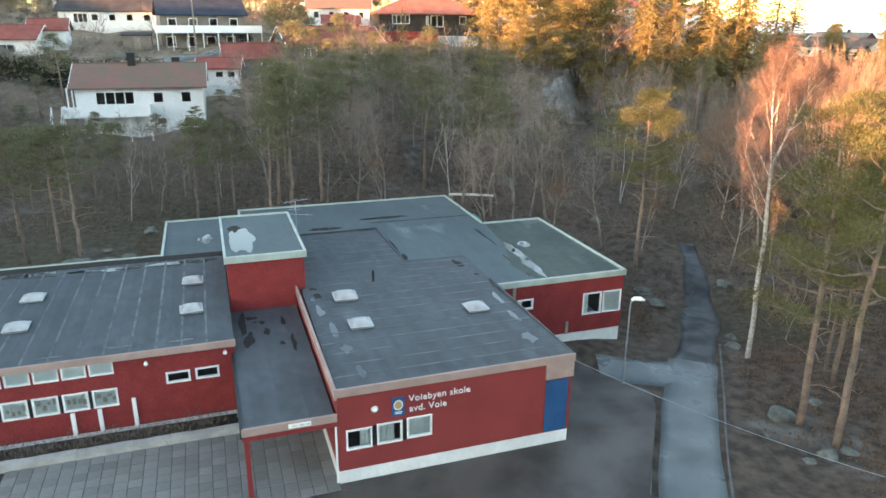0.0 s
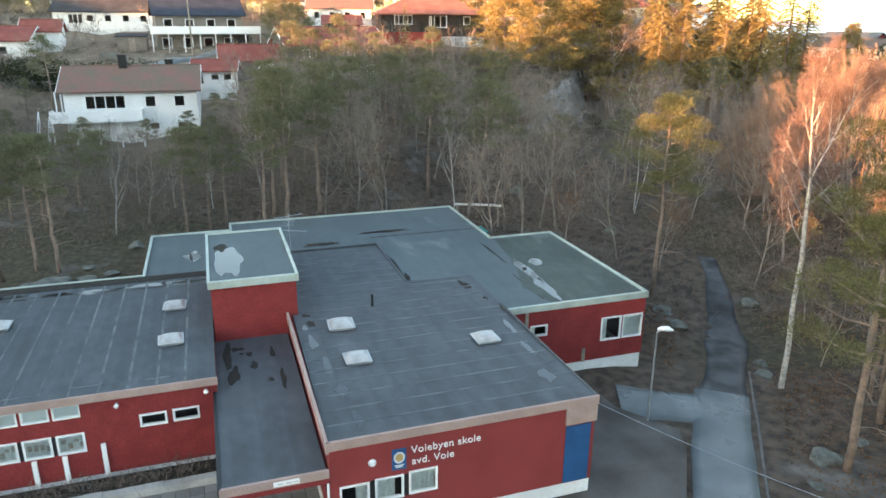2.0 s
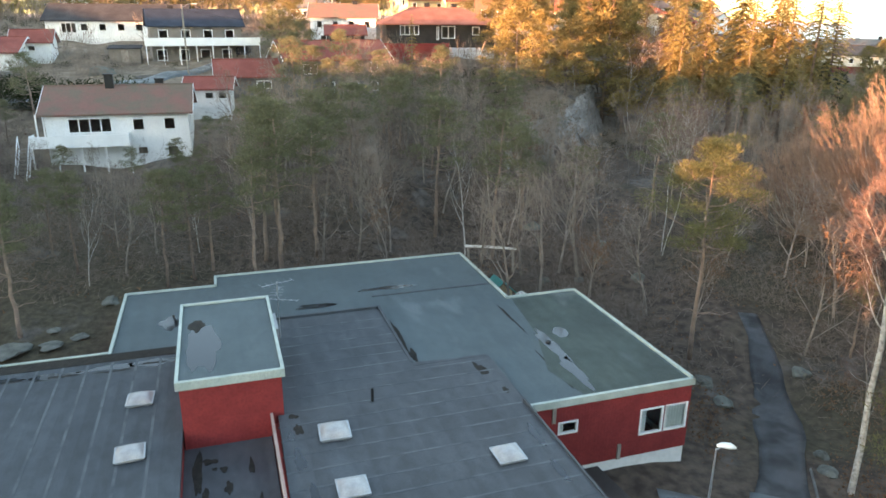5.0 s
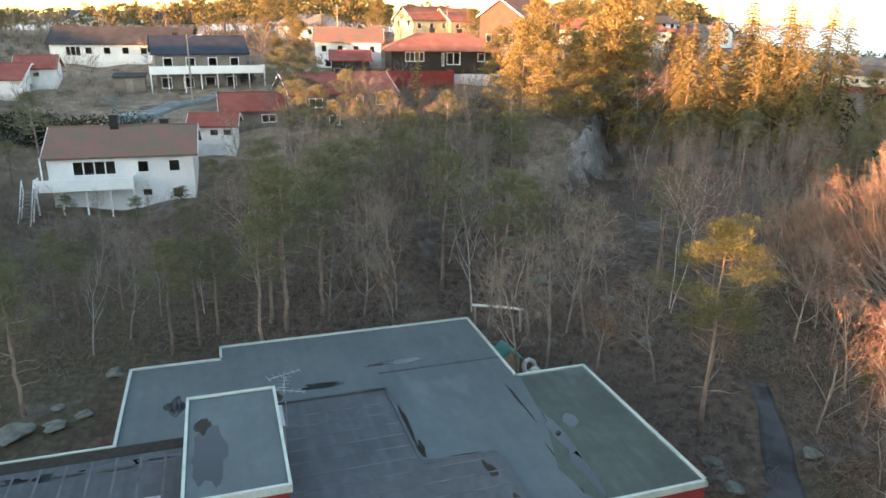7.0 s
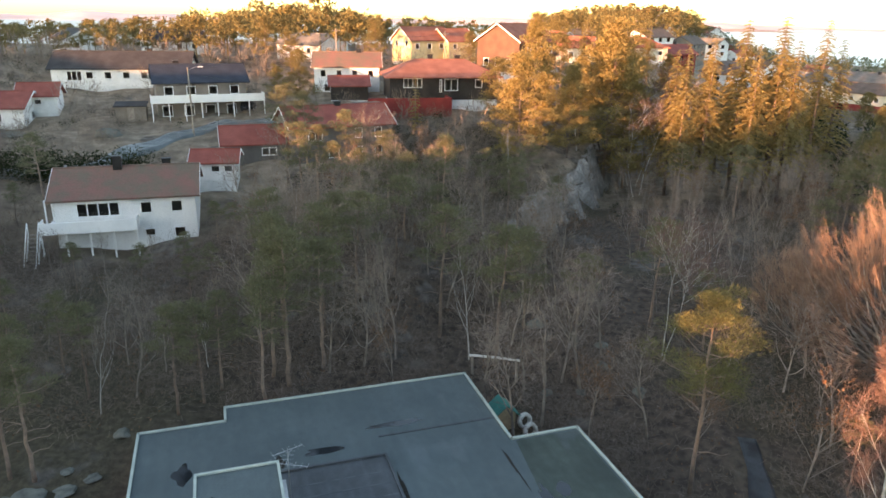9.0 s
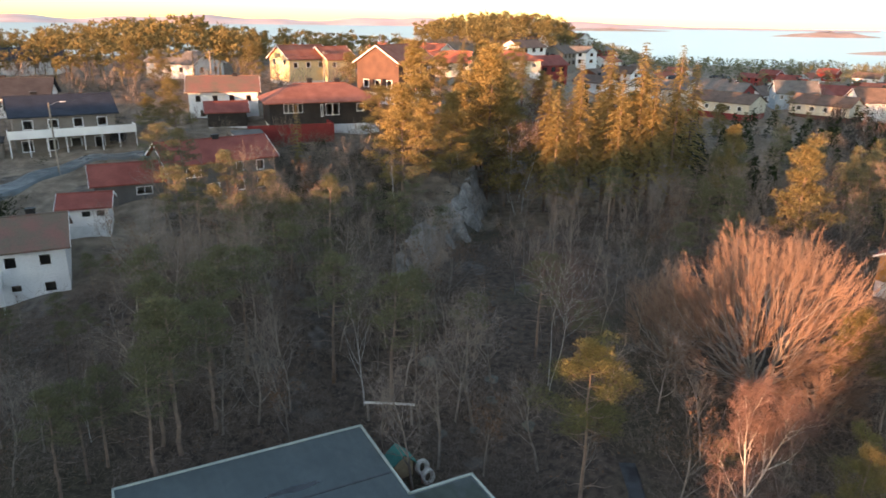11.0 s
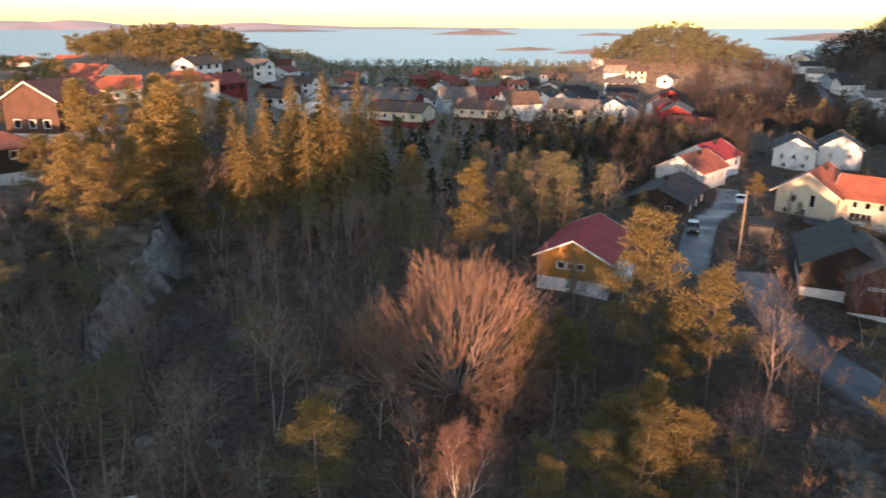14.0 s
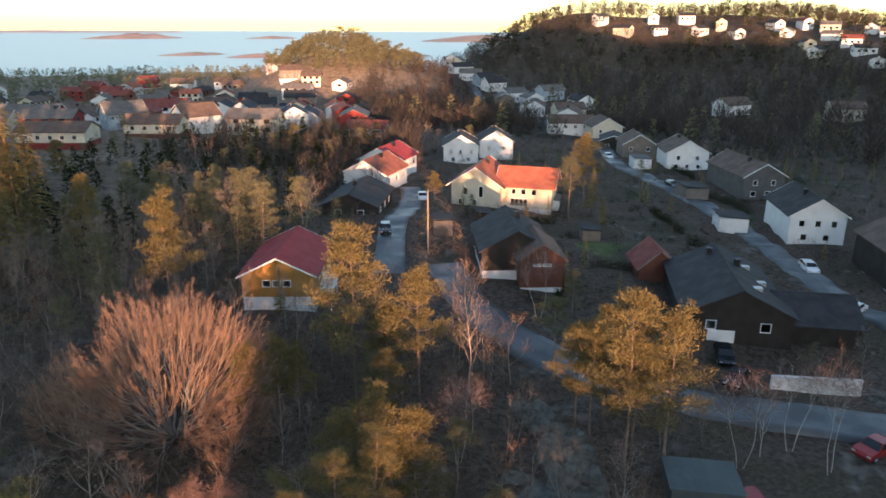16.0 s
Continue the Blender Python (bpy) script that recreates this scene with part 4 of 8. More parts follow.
for i, (u, v, a, b) in enumerate(((-2.75, 8.9, 0.22, 1.3), (-2.6, 7.2, 0.28, 0.9), (-2.35, 9.6, 0.3, 0.25), (-1.9, 9.0, 0.15, 0.25), (-1.75, 7.9, 0.16, 0.35), (-0.95, 8.9, 0.13, 0.5), (-0.75, 6.4, 0.14, 0.9), (-1.2, 6.5, 0.12, 0.2), (-2.2, 9.1, 0.1, 0.12))):
    blot(u, v, 2.998, a, b, i, M["moss"])
for i, (u, v, a, b) in enumerate(((0.8, 9.4, 0.18, 0.5), (0.75, 10.4, 0.2, 0.2), (8.9, 11.9, 0.25, 0.8), (9.2, 9.9, 0.15, 0.3))):
    blot(u, v, 3.955 - 0.014 * v, a, b, 40 + i, M["moss"])
for i, (u, v, a, b) in enumerate(((6.5, 16.8, 0.13, 1.9), (6.62, 14.6, 0.2, 0.7), (8.0, 13.55, 1.3, 0.13), (3.0, 20.3, 2.4, 0.12), (0.75, 21.2, 0.3, 0.7), (12.55, 17.5, 0.09, 2.2), (12.2, 11.4, 0.08, 1.9))):
    blot(u, v, 3.482, a, b, 50 + i, M["moss"], "damp_stain", "dark damp stain along a roof joint")
WET = surf("standing_water", (0.008, 0.011, 0.015), (0.012, 0.016, 0.021), 0.8, 0.06, 0.01, 3, c3=(0.010, 0.013, 0.017), spec=0.5)
# dark patch laid on for the trees mirrored in the puddle
blot(-2.6, 15.6, 5.725, 0.36, 0.8, 61, M["moss"], "leaf_stain", "dark patch painted as trees mirrored in the puddle")
for i, (u, v, z, a, b) in enumerate(((13.15, 14.0, 3.487, 0.42, 2.0), (13.0, 11.2, 3.487, 0.42, 1.9), (14.2, 14.8, 3.487, 0.5, 0.7), (7.6, 23.1, 3.482, 1.9, 0.32), (-2.35, 14.0, 5.722, 0.85, 3.0), (3.2, 21.6, 3.482, 1.5, 0.35), (-4.2, 21.5, 3.482, 0.5, 1.1))):
    blot(u, v, z, a, b, 70 + i, WET, "puddle", "shallow puddle on the roof")
for i, (u, v, a, b) in enumerate(((8.98, 6.4, 0.2, 0.9), (8.85, 4.3, 0.16, 0.8), (8.5, 2.0, 0.3, 0.7), (0.62, 7.4, 0.2, 0.8), (0.85, 5.2, 0.2, 0.9), (1.0, 3.2, 0.25, 0.6), (1.15, 1.2, 0.2, 0.6), (0.5, 9.0, 0.12, 0.4))):
    blot(u, v, 3.957 - 0.014 * v, a, b, 90 + i, WET, "puddle", "pale wet patch at the roof edge")
for i in range(10):
    rnd = random.Random(400 + i)
    blot(-22.5 + i * 1.95 + rnd.random() * 0.5, 16.75 + 0.35 * rnd.random(), 3.66, 1.0 + 0.5 * rnd.random(), 0.22 + 0.18 * rnd.random(), 210 + i, WET, "puddle", "standing water along the back of the roof")
drain = thing("roof_drain", "small round black roof drain in a puddle", "drain", SCHOOL @ pose(13.14, 13.97, 3.50))
g = Geo()
g.tube([(0, 0, 0), (0, 0, 0.09)], [0.13, 0.10], 10)
part("grate", g, M["black"], drain)
for i in range(7):
    rnd = random.Random(200 + i)
    blot(-21 + i * 2.6 + rnd.random(), 6.5 + 0.3 * rnd.random(), 3.662, 0.5 + 0.4 * rnd.random(), 0.06 + 0.06 * rnd.random(), 130 + i, WET, "puddle", "shallow puddle along the roof edge")
for i in range(9):
    rnd = random.Random(300 + i)
    blot(-20 + i * 1.9 + rnd.random(), 16.4 + 0.5 * rnd.random(), 3.664, 0.7 + 0.4 * rnd.random(), 0.05 + 0.06 * rnd.random(), 160 + i, M["moss"], "crack", "dark torn seam in the felt")

# roof domes
dome = thing("roof_dome", "square milky acrylic roof light on a low kerb", "skylight", SCHOOL, "roof domes")
g = Geo()
g.box(-0.56, 0.56, -0.56, 0.56, -0.25, 0.12)
part("kerb", g, M["galv"], dome)
g = Geo()
N = 8
for j in range(N + 1):
    for i in range(N + 1):
        a, b = -1 + 2 * i / N, -1 + 2 * j / N
        g.v.append((0.58 * a, 0.58 * b, 0.125 + 0.21 * (max(0.0, (1 - abs(a) ** 3) * (1 - abs(b) ** 3)) ** 0.55)))
for j in range(N):
    for i in range(N):
        k = j * (N + 1) + i
        g.f.append((k, k + 1, k + N + 2, k + N + 1))
part("dome", g, M["dome"], dome, "milky dome", smooth=True)
g = Geo()
for a in (-1, 1):
    g.box(-0.62, 0.62, a * 0.60 - 0.03, a * 0.60 + 0.03, 0.10, 0.14)
    g.box(a * 0.60 - 0.03, a * 0.60 + 0.03, -0.57, 0.57, 0.10, 0.14)
part("rim", g, M["galv"], dome)
spots = [(2.03, 8.8, 3.85), (2.05, 5.4, 3.90), (7.5, 5.6, 3.90), (-4.95, 9.8, 3.68), (-4.9, 13.6, 3.68), (-12.1, 13.4, 3.68), (-12.1, 9.9, 3.68), (-18.5, 10.0, 3.68)]
for i, (u, v, z) in enumerate(spots):
    m = SCHOOL @ pose(u, v, z, 0, 0, (i * 37) % 7 - 3) @ Matrix.Scale(0.9, 4)
    if i == 0:
        dome.matrix_world = m
    else:
        copy_thing(dome, m)

vent = thing("vent_pipe", "thin black vent pipe on the felt roof", "pipe", SCHOOL @ pose(3.83, 10.6, 3.80))
g = Geo()
g.tube([(0, 0, 0), (0, 0, 0.62)], [0.06, 0.06], 8)
part("pipe", g, M["black"], vent)
g = Geo()
g.tube([(0, 0, 0), (0, 0, 0.05)], [0.16, 0.10], 10)
part("collar", g, M["felt"], vent)

aerial = thing("roof_aerial", "thin galvanised television aerial on a mast", "antenna", SCHOOL @ pose(0.95, 17.7, 3.6))
g = Geo()
g.tube([(0, 0, 0), (0, 0, 3.0)], [0.025, 0.02], 6)
part("mast", g, M["galv"], aerial)
for z, ln, n, ang in ((2.9, 1.5, 6, 20), (2.1, 1.9, 7, -25), (2.5, 1.0, 4, 75)):
    m = pose(0, 0, z, 0, 0, ang)
    g = Geo()
    g.tube([m @ Vector((-ln / 2, 0, 0)), m @ Vector((ln / 2, 0, 0))], [0.014, 0.014], 5)
    for i in range(n):
        x, w = -ln / 2 + ln * i / (n - 1), 0.30 - 0.018 * i
        g.tube([m @ Vector((x, -w, 0.02)), m @ Vector((x, w, 0.02))], [0.008, 0.008], 4)
    part("element_array", g, M["galv"], aerial)

# sign on the front wall
sign = thing("wall_sign", "blue enamel plaque with a gold emblem on the red wall", "sign", SCHOOL @ pose(2.275, 0, 2.91))
g = Geo()
g.box(-0.245, 0.245, -0.035, -0.004, -0.39, 0.39)
part("plaque", g, M["blue"], sign)
for r, z, d, mat in ((0.19, 0.07, -0.040, "pale"), (0.135, 0.07, -0.044, "gold")):
    g = Geo()
    g.v = [(r * cos(2 * pi * i / 20), d, z + 1.15 * r * sin(2 * pi * i / 20)) for i in range(20)]
    g.f = [tuple(range(20))]
    part("emblem", g, M[mat], sign)
for a, z in ((-0.16, -0.24), (-0.12, -0.30)):
    g = Geo()
    g.box(a, -a, -0.039, -0.0355, z, z + 0.035)
    part("emblem_bar", g, M["white"], sign)


def letters(name, text, size, m, label, parent=None):
    c = bpy.data.curves.new(name, "FONT")
    c.body, c.size, c.extrude, c.space_character = text, size, 0.012, 1.06
    tmp = new(name, c)
    me = bpy.data.meshes.new_from_object(tmp.evaluated_get(bpy.context.evaluated_depsgraph_get()))
    bpy.data.objects.remove(tmp)
    me.materials.clear()
    me.materials.append(M["white"])
    ob = new(name, me)
    ob.matrix_world = m
    return tagged(ob, label, "lettering")


letters("wall_lettering", "Voiebyen skole", 0.375, SCHOOL @ pose(2.68, -0.016, 3.045, 90, 0, 0), "white raised letters reading Voiebyen skole")
letters("wall_lettering", "avd. Voie", 0.375, SCHOOL @ pose(2.70, -0.016, 2.615, 90, 0, 0), "white raised letters reading avd. Voie")

bell_ = thing("wall_bell", "round white wall lamp on the red wall", "lamp", SCHOOL @ pose(1.38, 0, 2.95, 90, 0, 0))
g = Geo()
g.tube([(0, 0, 0), (0, 0, 0.05), (0, 0, 0.10)], [0.13, 0.12, 0.06], 14)
part("shade", g, M["white"], bell_)
g = Geo()
g.tube([(0, 0, -0.01), (0, 0, 0.012)], [0.145, 0.145], 14)
part("ring", g, M["galv"], bell_)
for u, v, z, mat in ((-6.75, 6.1, 3.15, "white"), (-3.65, 6.1, 3.2, "white")):
    f = thing("wall_lamp", "small white lamp under the eaves of the red wing", "lamp", SCHOOL @ pose(u, v, z, 90, 0, 0))
    g = Geo()
    g.tube([(0, 0, 0), (0, 0, 0.12)], [0.05, 0.05], 8)
    part("arm", g, M["galv"], f)
    g = Geo()
    g.tube([(0, 0, 0.10), (0, -0.02, 0.2), (0, -0.04, 0.26)], [0.06, 0.09, 0.05], 10)
    part("shade", g, M[mat], f)

# yard
def sheet(name, poly, material, label, lift, category="pavement", m=SCHOOL):
    """A flat paved area that reaches down into the ground."""
    g = Geo()
    g.prism(poly, -0.4, lift)
    return solo(name, g, material, label, category, m, kind="structure")


sheet("pavement_yard", [(-40, -30), (1.5, -30), (7.0, -11.2), (10.8, -4), (14.4, 0.8), (15.2, 2.4), (13.6, 4.8), (13.2, 8.9), (9.52, 8.9), (9.52, 0.0), (0, 0), (0, 4.0), (-40, 4.0)], M["asphalt_dark"], "dark damp asphalt school yard with worn patches", 0.02)
sheet("pavement_front", [(-40, -30), (0.6, -30), (0.5, -8), (-0.8, -1.4), (-1.2, -0.35), (-3.45, -0.35), (-40, -0.35)], M["asphalt"], "pale wet asphalt in front of the entrance", 0.035)
g = Geo()
for i in range(30):
    g.box(-24.0 + i * 0.69, -23.32 + i * 0.69, 4.55, 4.9, -0.3, 0.33 + 0.012 * ((i * 7) % 3))
solo("planter_kerb", g, M["concrete"], "pale concrete kerb of the planting bed", "kerb", SCHOOL, kind="structure")
g = Geo()
g.box(-24, -3.4, 4.9, 6.1, -0.2, 0.12)
solo("planting_bed", g, M["moss"], "dark soil of the planting bed", "bed", SCHOOL, kind="structure")
pv = thing("paving", "grey concrete slabs before the school entrance", "paving", SCHOOL @ pose(0, 0, 0.03), kind="structure")
g = Geo()
g.box(-22, -0.0, -0.35, 4.5, -0.2, 0.022)
part("joint_bed", g, M["joint"], pv)
g = Geo()
g.box(-3.3, -0.1, 4.5, 10.6, -0.2, 0.022)
part("joint_bed", g, M["joint"], pv)

# edging kerb of the path and a cable to the wall
cable = Geo()
pts = [Vector((9.45, 0.0, 3.75)).lerp(Vector((17.2, -8.0, 2.0)), t / 14) - Vector((0, 0, 0.25 * (1 - (2 * t / 14 - 1) ** 2))) for t in range(15)]
cable.tube(pts, [0.009] * 15, 4)
solo("overhead_cable", cable, M["galv"], "thin pale cable slung from the corner of the school", "cable", SCHOOL)
lamp = thing("street_lamp", "slim grey lamp post with a flat white lantern", "street lamp", SCHOOL @ pose(14.3, 3.4, 0))
lz = ground_z(12.3, 32.0)
g = Geo()
g.tube([(0, 0, lz - 0.3), (0, 0, 2.0), (0, 0, 4.25)], [0.055, 0.042, 0.03], 8)
part("pole", g, M["galv"], lamp)
g = Geo()
g.tube([(0, 0, 4.2), (0.12, -0.1, 4.36)], [0.04, 0.035], 6)
part("arm", g, M["galv"], lamp)
g = Geo()
g.tube([(0.0, 0.0, 4.36), (0.12, -0.09, 4.42), (0.34, -0.25, 4.44), (0.5, -0.37, 4.40)], [0.04, 0.10, 0.115, 0.04], 8)
part("lantern", g, M["white"], lamp, "white lantern", smooth=True)


# ---- houses ----
def house(label, x, y, ang, L, D, H, rise, wall, roof, base=None, win=(), chim=(), over=0.5, trim="white", hip=False, low=None, group="", z_low=2.0, balcony=None, wings=()):
    """A gabled house: ridge along its own x. win: (side, from, to, sill, head[, bars]); sides F, B, L, R."""
    z = base if base is not None else ground_z(x, y)
    root = thing("house", label, "house", pose(x, y, z, 0, 0, ang), group)
    volume(root, Matrix(), L, D, H, rise, wall, roof, win, chim, over, trim, hip, low, z_low)
    for m, l2, d2, h2, r2, w2, rf2, wn2 in wings:
        volume(root, m, l2, d2, h2, r2, w2, rf2, wn2, (), over, trim, False, None, z_low)
    if balcony:
        a, b, depth, fl, posts = balcony
        g = Geo()
        g.box(a, b, -D / 2 - depth, -D / 2, fl - 0.16, fl)
        part("balcony_floor", g, M["white"], root)
        g = Geo()
        g.box(a, b, -D / 2 - depth, -D / 2 - depth + 0.08, fl, fl + 0.95)
        for e in (a, b - 0.08):
            g.box(e, e + 0.08, -D / 2 - depth + 0.08, -D / 2, fl, fl + 0.95)
        part("balcony_railing", g, M["white"], root, "white boarded balcony railing")
        for i in range(posts):
            c = a + 0.1 + (b - a - 0.2) * i / max(1, posts - 1)
            g = Geo()
            g.box(c - 0.07, c + 0.07, -D / 2 - depth + 0.1, -D / 2 - depth + 0.24, -1.5, fl - 0.16)
            part("post", g, M["white"], root)
    return root


def volume(root, m, L, D, H, rise, wall, roof, win, chim, over, trim, hip, low, z_low):
    l, d = L / 2, D / 2
    sides = {"F": (lambda u, k, z: tuple(m @ Vector((u, -d + k, z))), -l, l), "B": (lambda u, k, z: tuple(m @ Vector((-u, d - k, z))), -l, l),
             "L": (lambda u, k, z: tuple(m @ Vector((-l + k, -u, z))), -d + 0.2, d - 0.2), "R": (lambda u, k, z: tuple(m @ Vector((l - k, u, z))), -d + 0.2, d - 0.2)}
    for s, (place, a, b) in sides.items():
        g = Geo()
        wall_faces(g, a, b, 0 if low is None else low[1], H, [w[1:5] for w in win if w[0] == s and w[4] <= H], place, 0.2)
        part("wall", g, wall, root)
    if not hip:
        for e in (-l, l - 0.2):
            g = Geo()
            g.v = [tuple(m @ Vector(p)) for p in ((e, -d, H), (e, d, H), (e, 0, H + rise), (e + 0.2, -d, H), (e + 0.2, d, H), (e + 0.2, 0, H + rise))]
            g.f = [(0, 2, 1), (3, 4, 5), (0, 3, 5, 2), (1, 2, 5, 4), (0, 1, 4, 3)]
            part("gable", g, wall, root)
    g = Geo()
    g.box(-l + 0.03, l - 0.03, -d + 0.03, d - 0.03, -z_low, 0.0 if low is None else low[1])
    g.moved(m)
    part("foundation", g, M["plinth"] if low is None else low[0], root)
    g = Geo()
    g.box(-l + 0.25, l - 0.25, -0.05, 0.05, 0.02, H)
    g.box(-l + 0.25, l - 0.25, -d + 0.25, d - 0.25, H - 0.1, H - 0.02)
    g.moved(m)
    part("room_shell", g, M["inside"], root)
    t, o = 0.18, over
    drop = rise / d * o
    g = Geo()
    if hip:
        c = max(0.5, l - d)
        pts = [(-l - o, -d - o, H - drop), (l + o, -d - o, H - drop), (l + o, d + o, H - drop), (-l - o, d + o, H - drop), (-c, 0, H + rise), (c, 0, H + rise)]
        g.v = pts + [(p[0], p[1], p[2] - t) for p in pts[:4]]
        g.f = [(0, 1, 5, 4), (1, 2, 5), (2, 3, 4, 5), (3, 0, 4), (9, 8, 7, 6), (0, 6, 7, 1), (1, 7, 8, 2), (2, 8, 9, 3), (3, 9, 6, 0)]
    else:
        for s in (-1, 1):
            k = len(g.v)
            a, b, e, f = (-l - o, s * (d + o), H - drop), (l + o, s * (d + o), H - drop), (l + o, 0, H + rise), (-l - o, 0, H + rise)
            g.v.extend([a, b, e, f] + [(p[0], p[1], p[2] + t) for p in (a, b, e, f)])
            q = ((4, 5, 6, 7), (3, 2, 1, 0), (0, 1, 5, 4), (1, 2, 6, 5), (3, 0, 4, 7))
            g.f.extend([tuple(k + i for i in (c if s < 0 else c[::-1])) for c in q])
    g.moved(m)
    rf = part("roof", g, roof, root)
    g = Geo()
    c = (max(0.5, l - d) if hip else l + o)
    g.box(-c, c, -0.12, 0.12, H + rise + (0.0 if hip else t) - 0.06, H + rise + (0.0 if hip else t) + 0.06)
    g.moved(m)
    part("ridge_cap", g, roof, rf)
    if not hip and trim:
        for e in (-l - o - 0.04, l + o):
            for s in (-1, 1):
                g = Geo()
                a, b = (e, s * (d + o), H - drop), (e, 0, H + rise)
                p = [a, b, (b[0], b[1], b[2] + t + 0.03), (a[0], a[1], a[2] + t + 0.03)]
                g.v = p + [(q[0] + 0.04, q[1], q[2]) for q in p]
                g.f = [(0, 1, 2, 3), (7, 6, 5, 4), (0, 4, 5, 1), (1, 5, 6, 2), (2, 6, 7, 3), (3, 7, 4, 0)]
                g.moved(m)
                part("bargeboard", g, M[trim], root)
    for w in win:
        place = sides[w[0]][0]
        window_part(root, w[1], w[2], w[3], w[4], place, M["white"], 0.10, w[5] if len(w) > 5 else 0)
    for a, b, hh in chim:
        g = Geo()
        g.box(a - 0.4, a + 0.4, b - 0.3, b + 0.3, H + rise * (1 - abs(b) / d) - 0.5, H + rise + hh)
        g.box(a - 0.46, a + 0.46, b - 0.36, b + 0.36, H + rise + hh, H + rise + hh + 0.12)
        g.moved(m)
        part("chimney", g, M["black"], root, "dark clad chimney")


def row(side, n, a, b, z0, z1, w):
    """n equal windows spread from a to b along one side."""
    return [(side, a + (b - a) * i / max(1, n - 1) - w / 2, a + (b - a) * i / max(1, n - 1) + w / 2, z0, z1) for i in range(n)]


W, R = WALL, ROOF
# on the hill behind the wood
white_house = house("white two-storey house with a mossy brown tiled roof and white balcony", -30.9, 80.6, 18, 12.6, 8, 5.6, 2.0, W["white"], R["mossy"], 3.8,
      [("F", -4.4, -0.6, 3.7, 5.1, 3), ("F", 1.2, 2.3, 3.8, 5.0), ("F", 4.0, 5.1, 3.8, 5.0), ("F", 4.1, 5.2, 1.2, 2.3), ("F", 1.4, 2.4, 1.5, 2.3), ("R", -1.8, -0.8, 3.7, 4.9), ("L", -1, 0.2, 3.0, 5.0)],
      [(-0.9, -0.3, 1.15), (3.6, 0.5, 0.6)], balcony=(-7.4, 1.0, 1.7, 2.8, 5))
def outside_stair(root, x, y0, y1, z0, z1, wide):
    """White timber stair that goes down from a balcony."""
    n = 12
    for e in (x, x + wide - 0.07):
        g = Geo()
        g.v = [(e + a, y, z + b) for a in (0, 0.07) for (y, z) in ((y0, z0), (y1, z1)) for b in (-0.28, 0.02)]
        g.f = [(0, 2, 3, 1), (4, 5, 7, 6), (0, 1, 5, 4), (2, 6, 7, 3), (1, 3, 7, 5), (0, 4, 6, 2)]
        part("stair_string", g, M["white"], root)
        g = Geo()
        g.tube([(e + 0.03, y0, z0 + 0.95), (e + 0.03, y1, z1 + 0.95)], [0.05, 0.05], 5)
        for k in (0.02, 0.5, 0.98):
            y, z = y0 + (y1 - y0) * k, z0 + (z1 - z0) * k
            g.box(e, e + 0.07, y - 0.035, y + 0.035, z, z + 0.95)
        part("handrail", g, M["white"], root)
    for i in range(n):
        k = (i + 0.5) / n
        g = Geo()
        g.box(x + 0.07, x + wide - 0.07, y0 + (y1 - y0) * k - 0.14, y0 + (y1 - y0) * k + 0.14, z0 + (z1 - z0) * k - 0.05, z0 + (z1 - z0) * k)
        part("tread", g, M["wood"], root)


outside_stair(white_house, -8.5, -5.0, -8.3, 2.8, -0.9, 1.05)
for e in (-3.7, -1.2, 1.6):
    g = Geo()
    g.box(-7.15, -7.03, e - 0.06, e + 0.06, 2.8, 5.45 + 0.5 * (1 - abs(e) / 4))
    part("post", g, M["white"], white_house, "white post under the gable end")
g = Geo()
g.box(-7.3, -6.302, -4.0, 2.4, 2.64, 2.8)
part("balcony_floor", g, M["white"], white_house)
house("small white outbuilding with a red tiled roof", -25.4, 90.2, 12, 4.5, 4.2, 2.1, 0.9, W["white"], R["red"], 8.5, [("F", -0.4, 0.6, 0.9, 1.7), ("F", 1.0, 2.0, 0.9, 1.7)])
house("grey garage with a red tiled roof and white bargeboards", -23.7, 99.4, 20, 7.6, 6.0, 3.5, 1.6, W["grey"], R["red"], 7.8, [("F", 0.6, 2.4, 1.9, 2.9, 1)], low=(M["plinth"], 0.5))
house("dark grey two-storey house with a red tiled roof", -14.4, 103.2, 28, 13, 8, 4.8, 1.9, W["grey"], R["red"], 8.4,
      [("F", 1.5, 2.5, 3.1, 4.4), ("F", 4.1, 5.1, 3.1, 4.4), ("F", 1.5, 2.5, 0.8, 2.1), ("F", 4.1, 5.1, 0.8, 2.1), ("F", -2.0, -0.6, 0.8, 2.1), ("F", -4.5, -2.7, 3.0, 4.2, 1)], [(0.5, 0.0, 0.5)])
house("grey-brown house with a blue-black roof and a long white balcony", -38.0, 120.0, 26, 12.6, 8.5, 5.5, 2.1, W["taupe"], R["blue"], 11.2,
      row("F", 4, -4.6, 4.6, 3.6, 4.9, 1.3) + row("F", 4, -5, 4, 0.6, 2.2, 1.4), [(-3, 0.8, 0.5)], balcony=(-7.2, 8.6, 2.3, 2.9, 8), trim="black")
house("long low white house with a dark brown roof", -57, 137, 12, 22, 9, 3.0, 2.4, W["white"], R["dark"], 14.2, row("F", 6, -5, 9.6, 1.2, 2.4, 1.2) + [("F", -8.6, -6.2, 0.9, 2.5, 2)], [(4, 0.5, 0.5)], trim="black")
house("white bungalow with a red tiled roof", -68.5, 115, 14, 13, 8.5, 3.1, 1.8, W["white"], R["red"], 9.8, [("F", -2, -1, 1.2, 2.2), ("F", 1.3, 3.6, 1.0, 2.3, 1), ("R", -1, 0.5, 1, 2.2)])
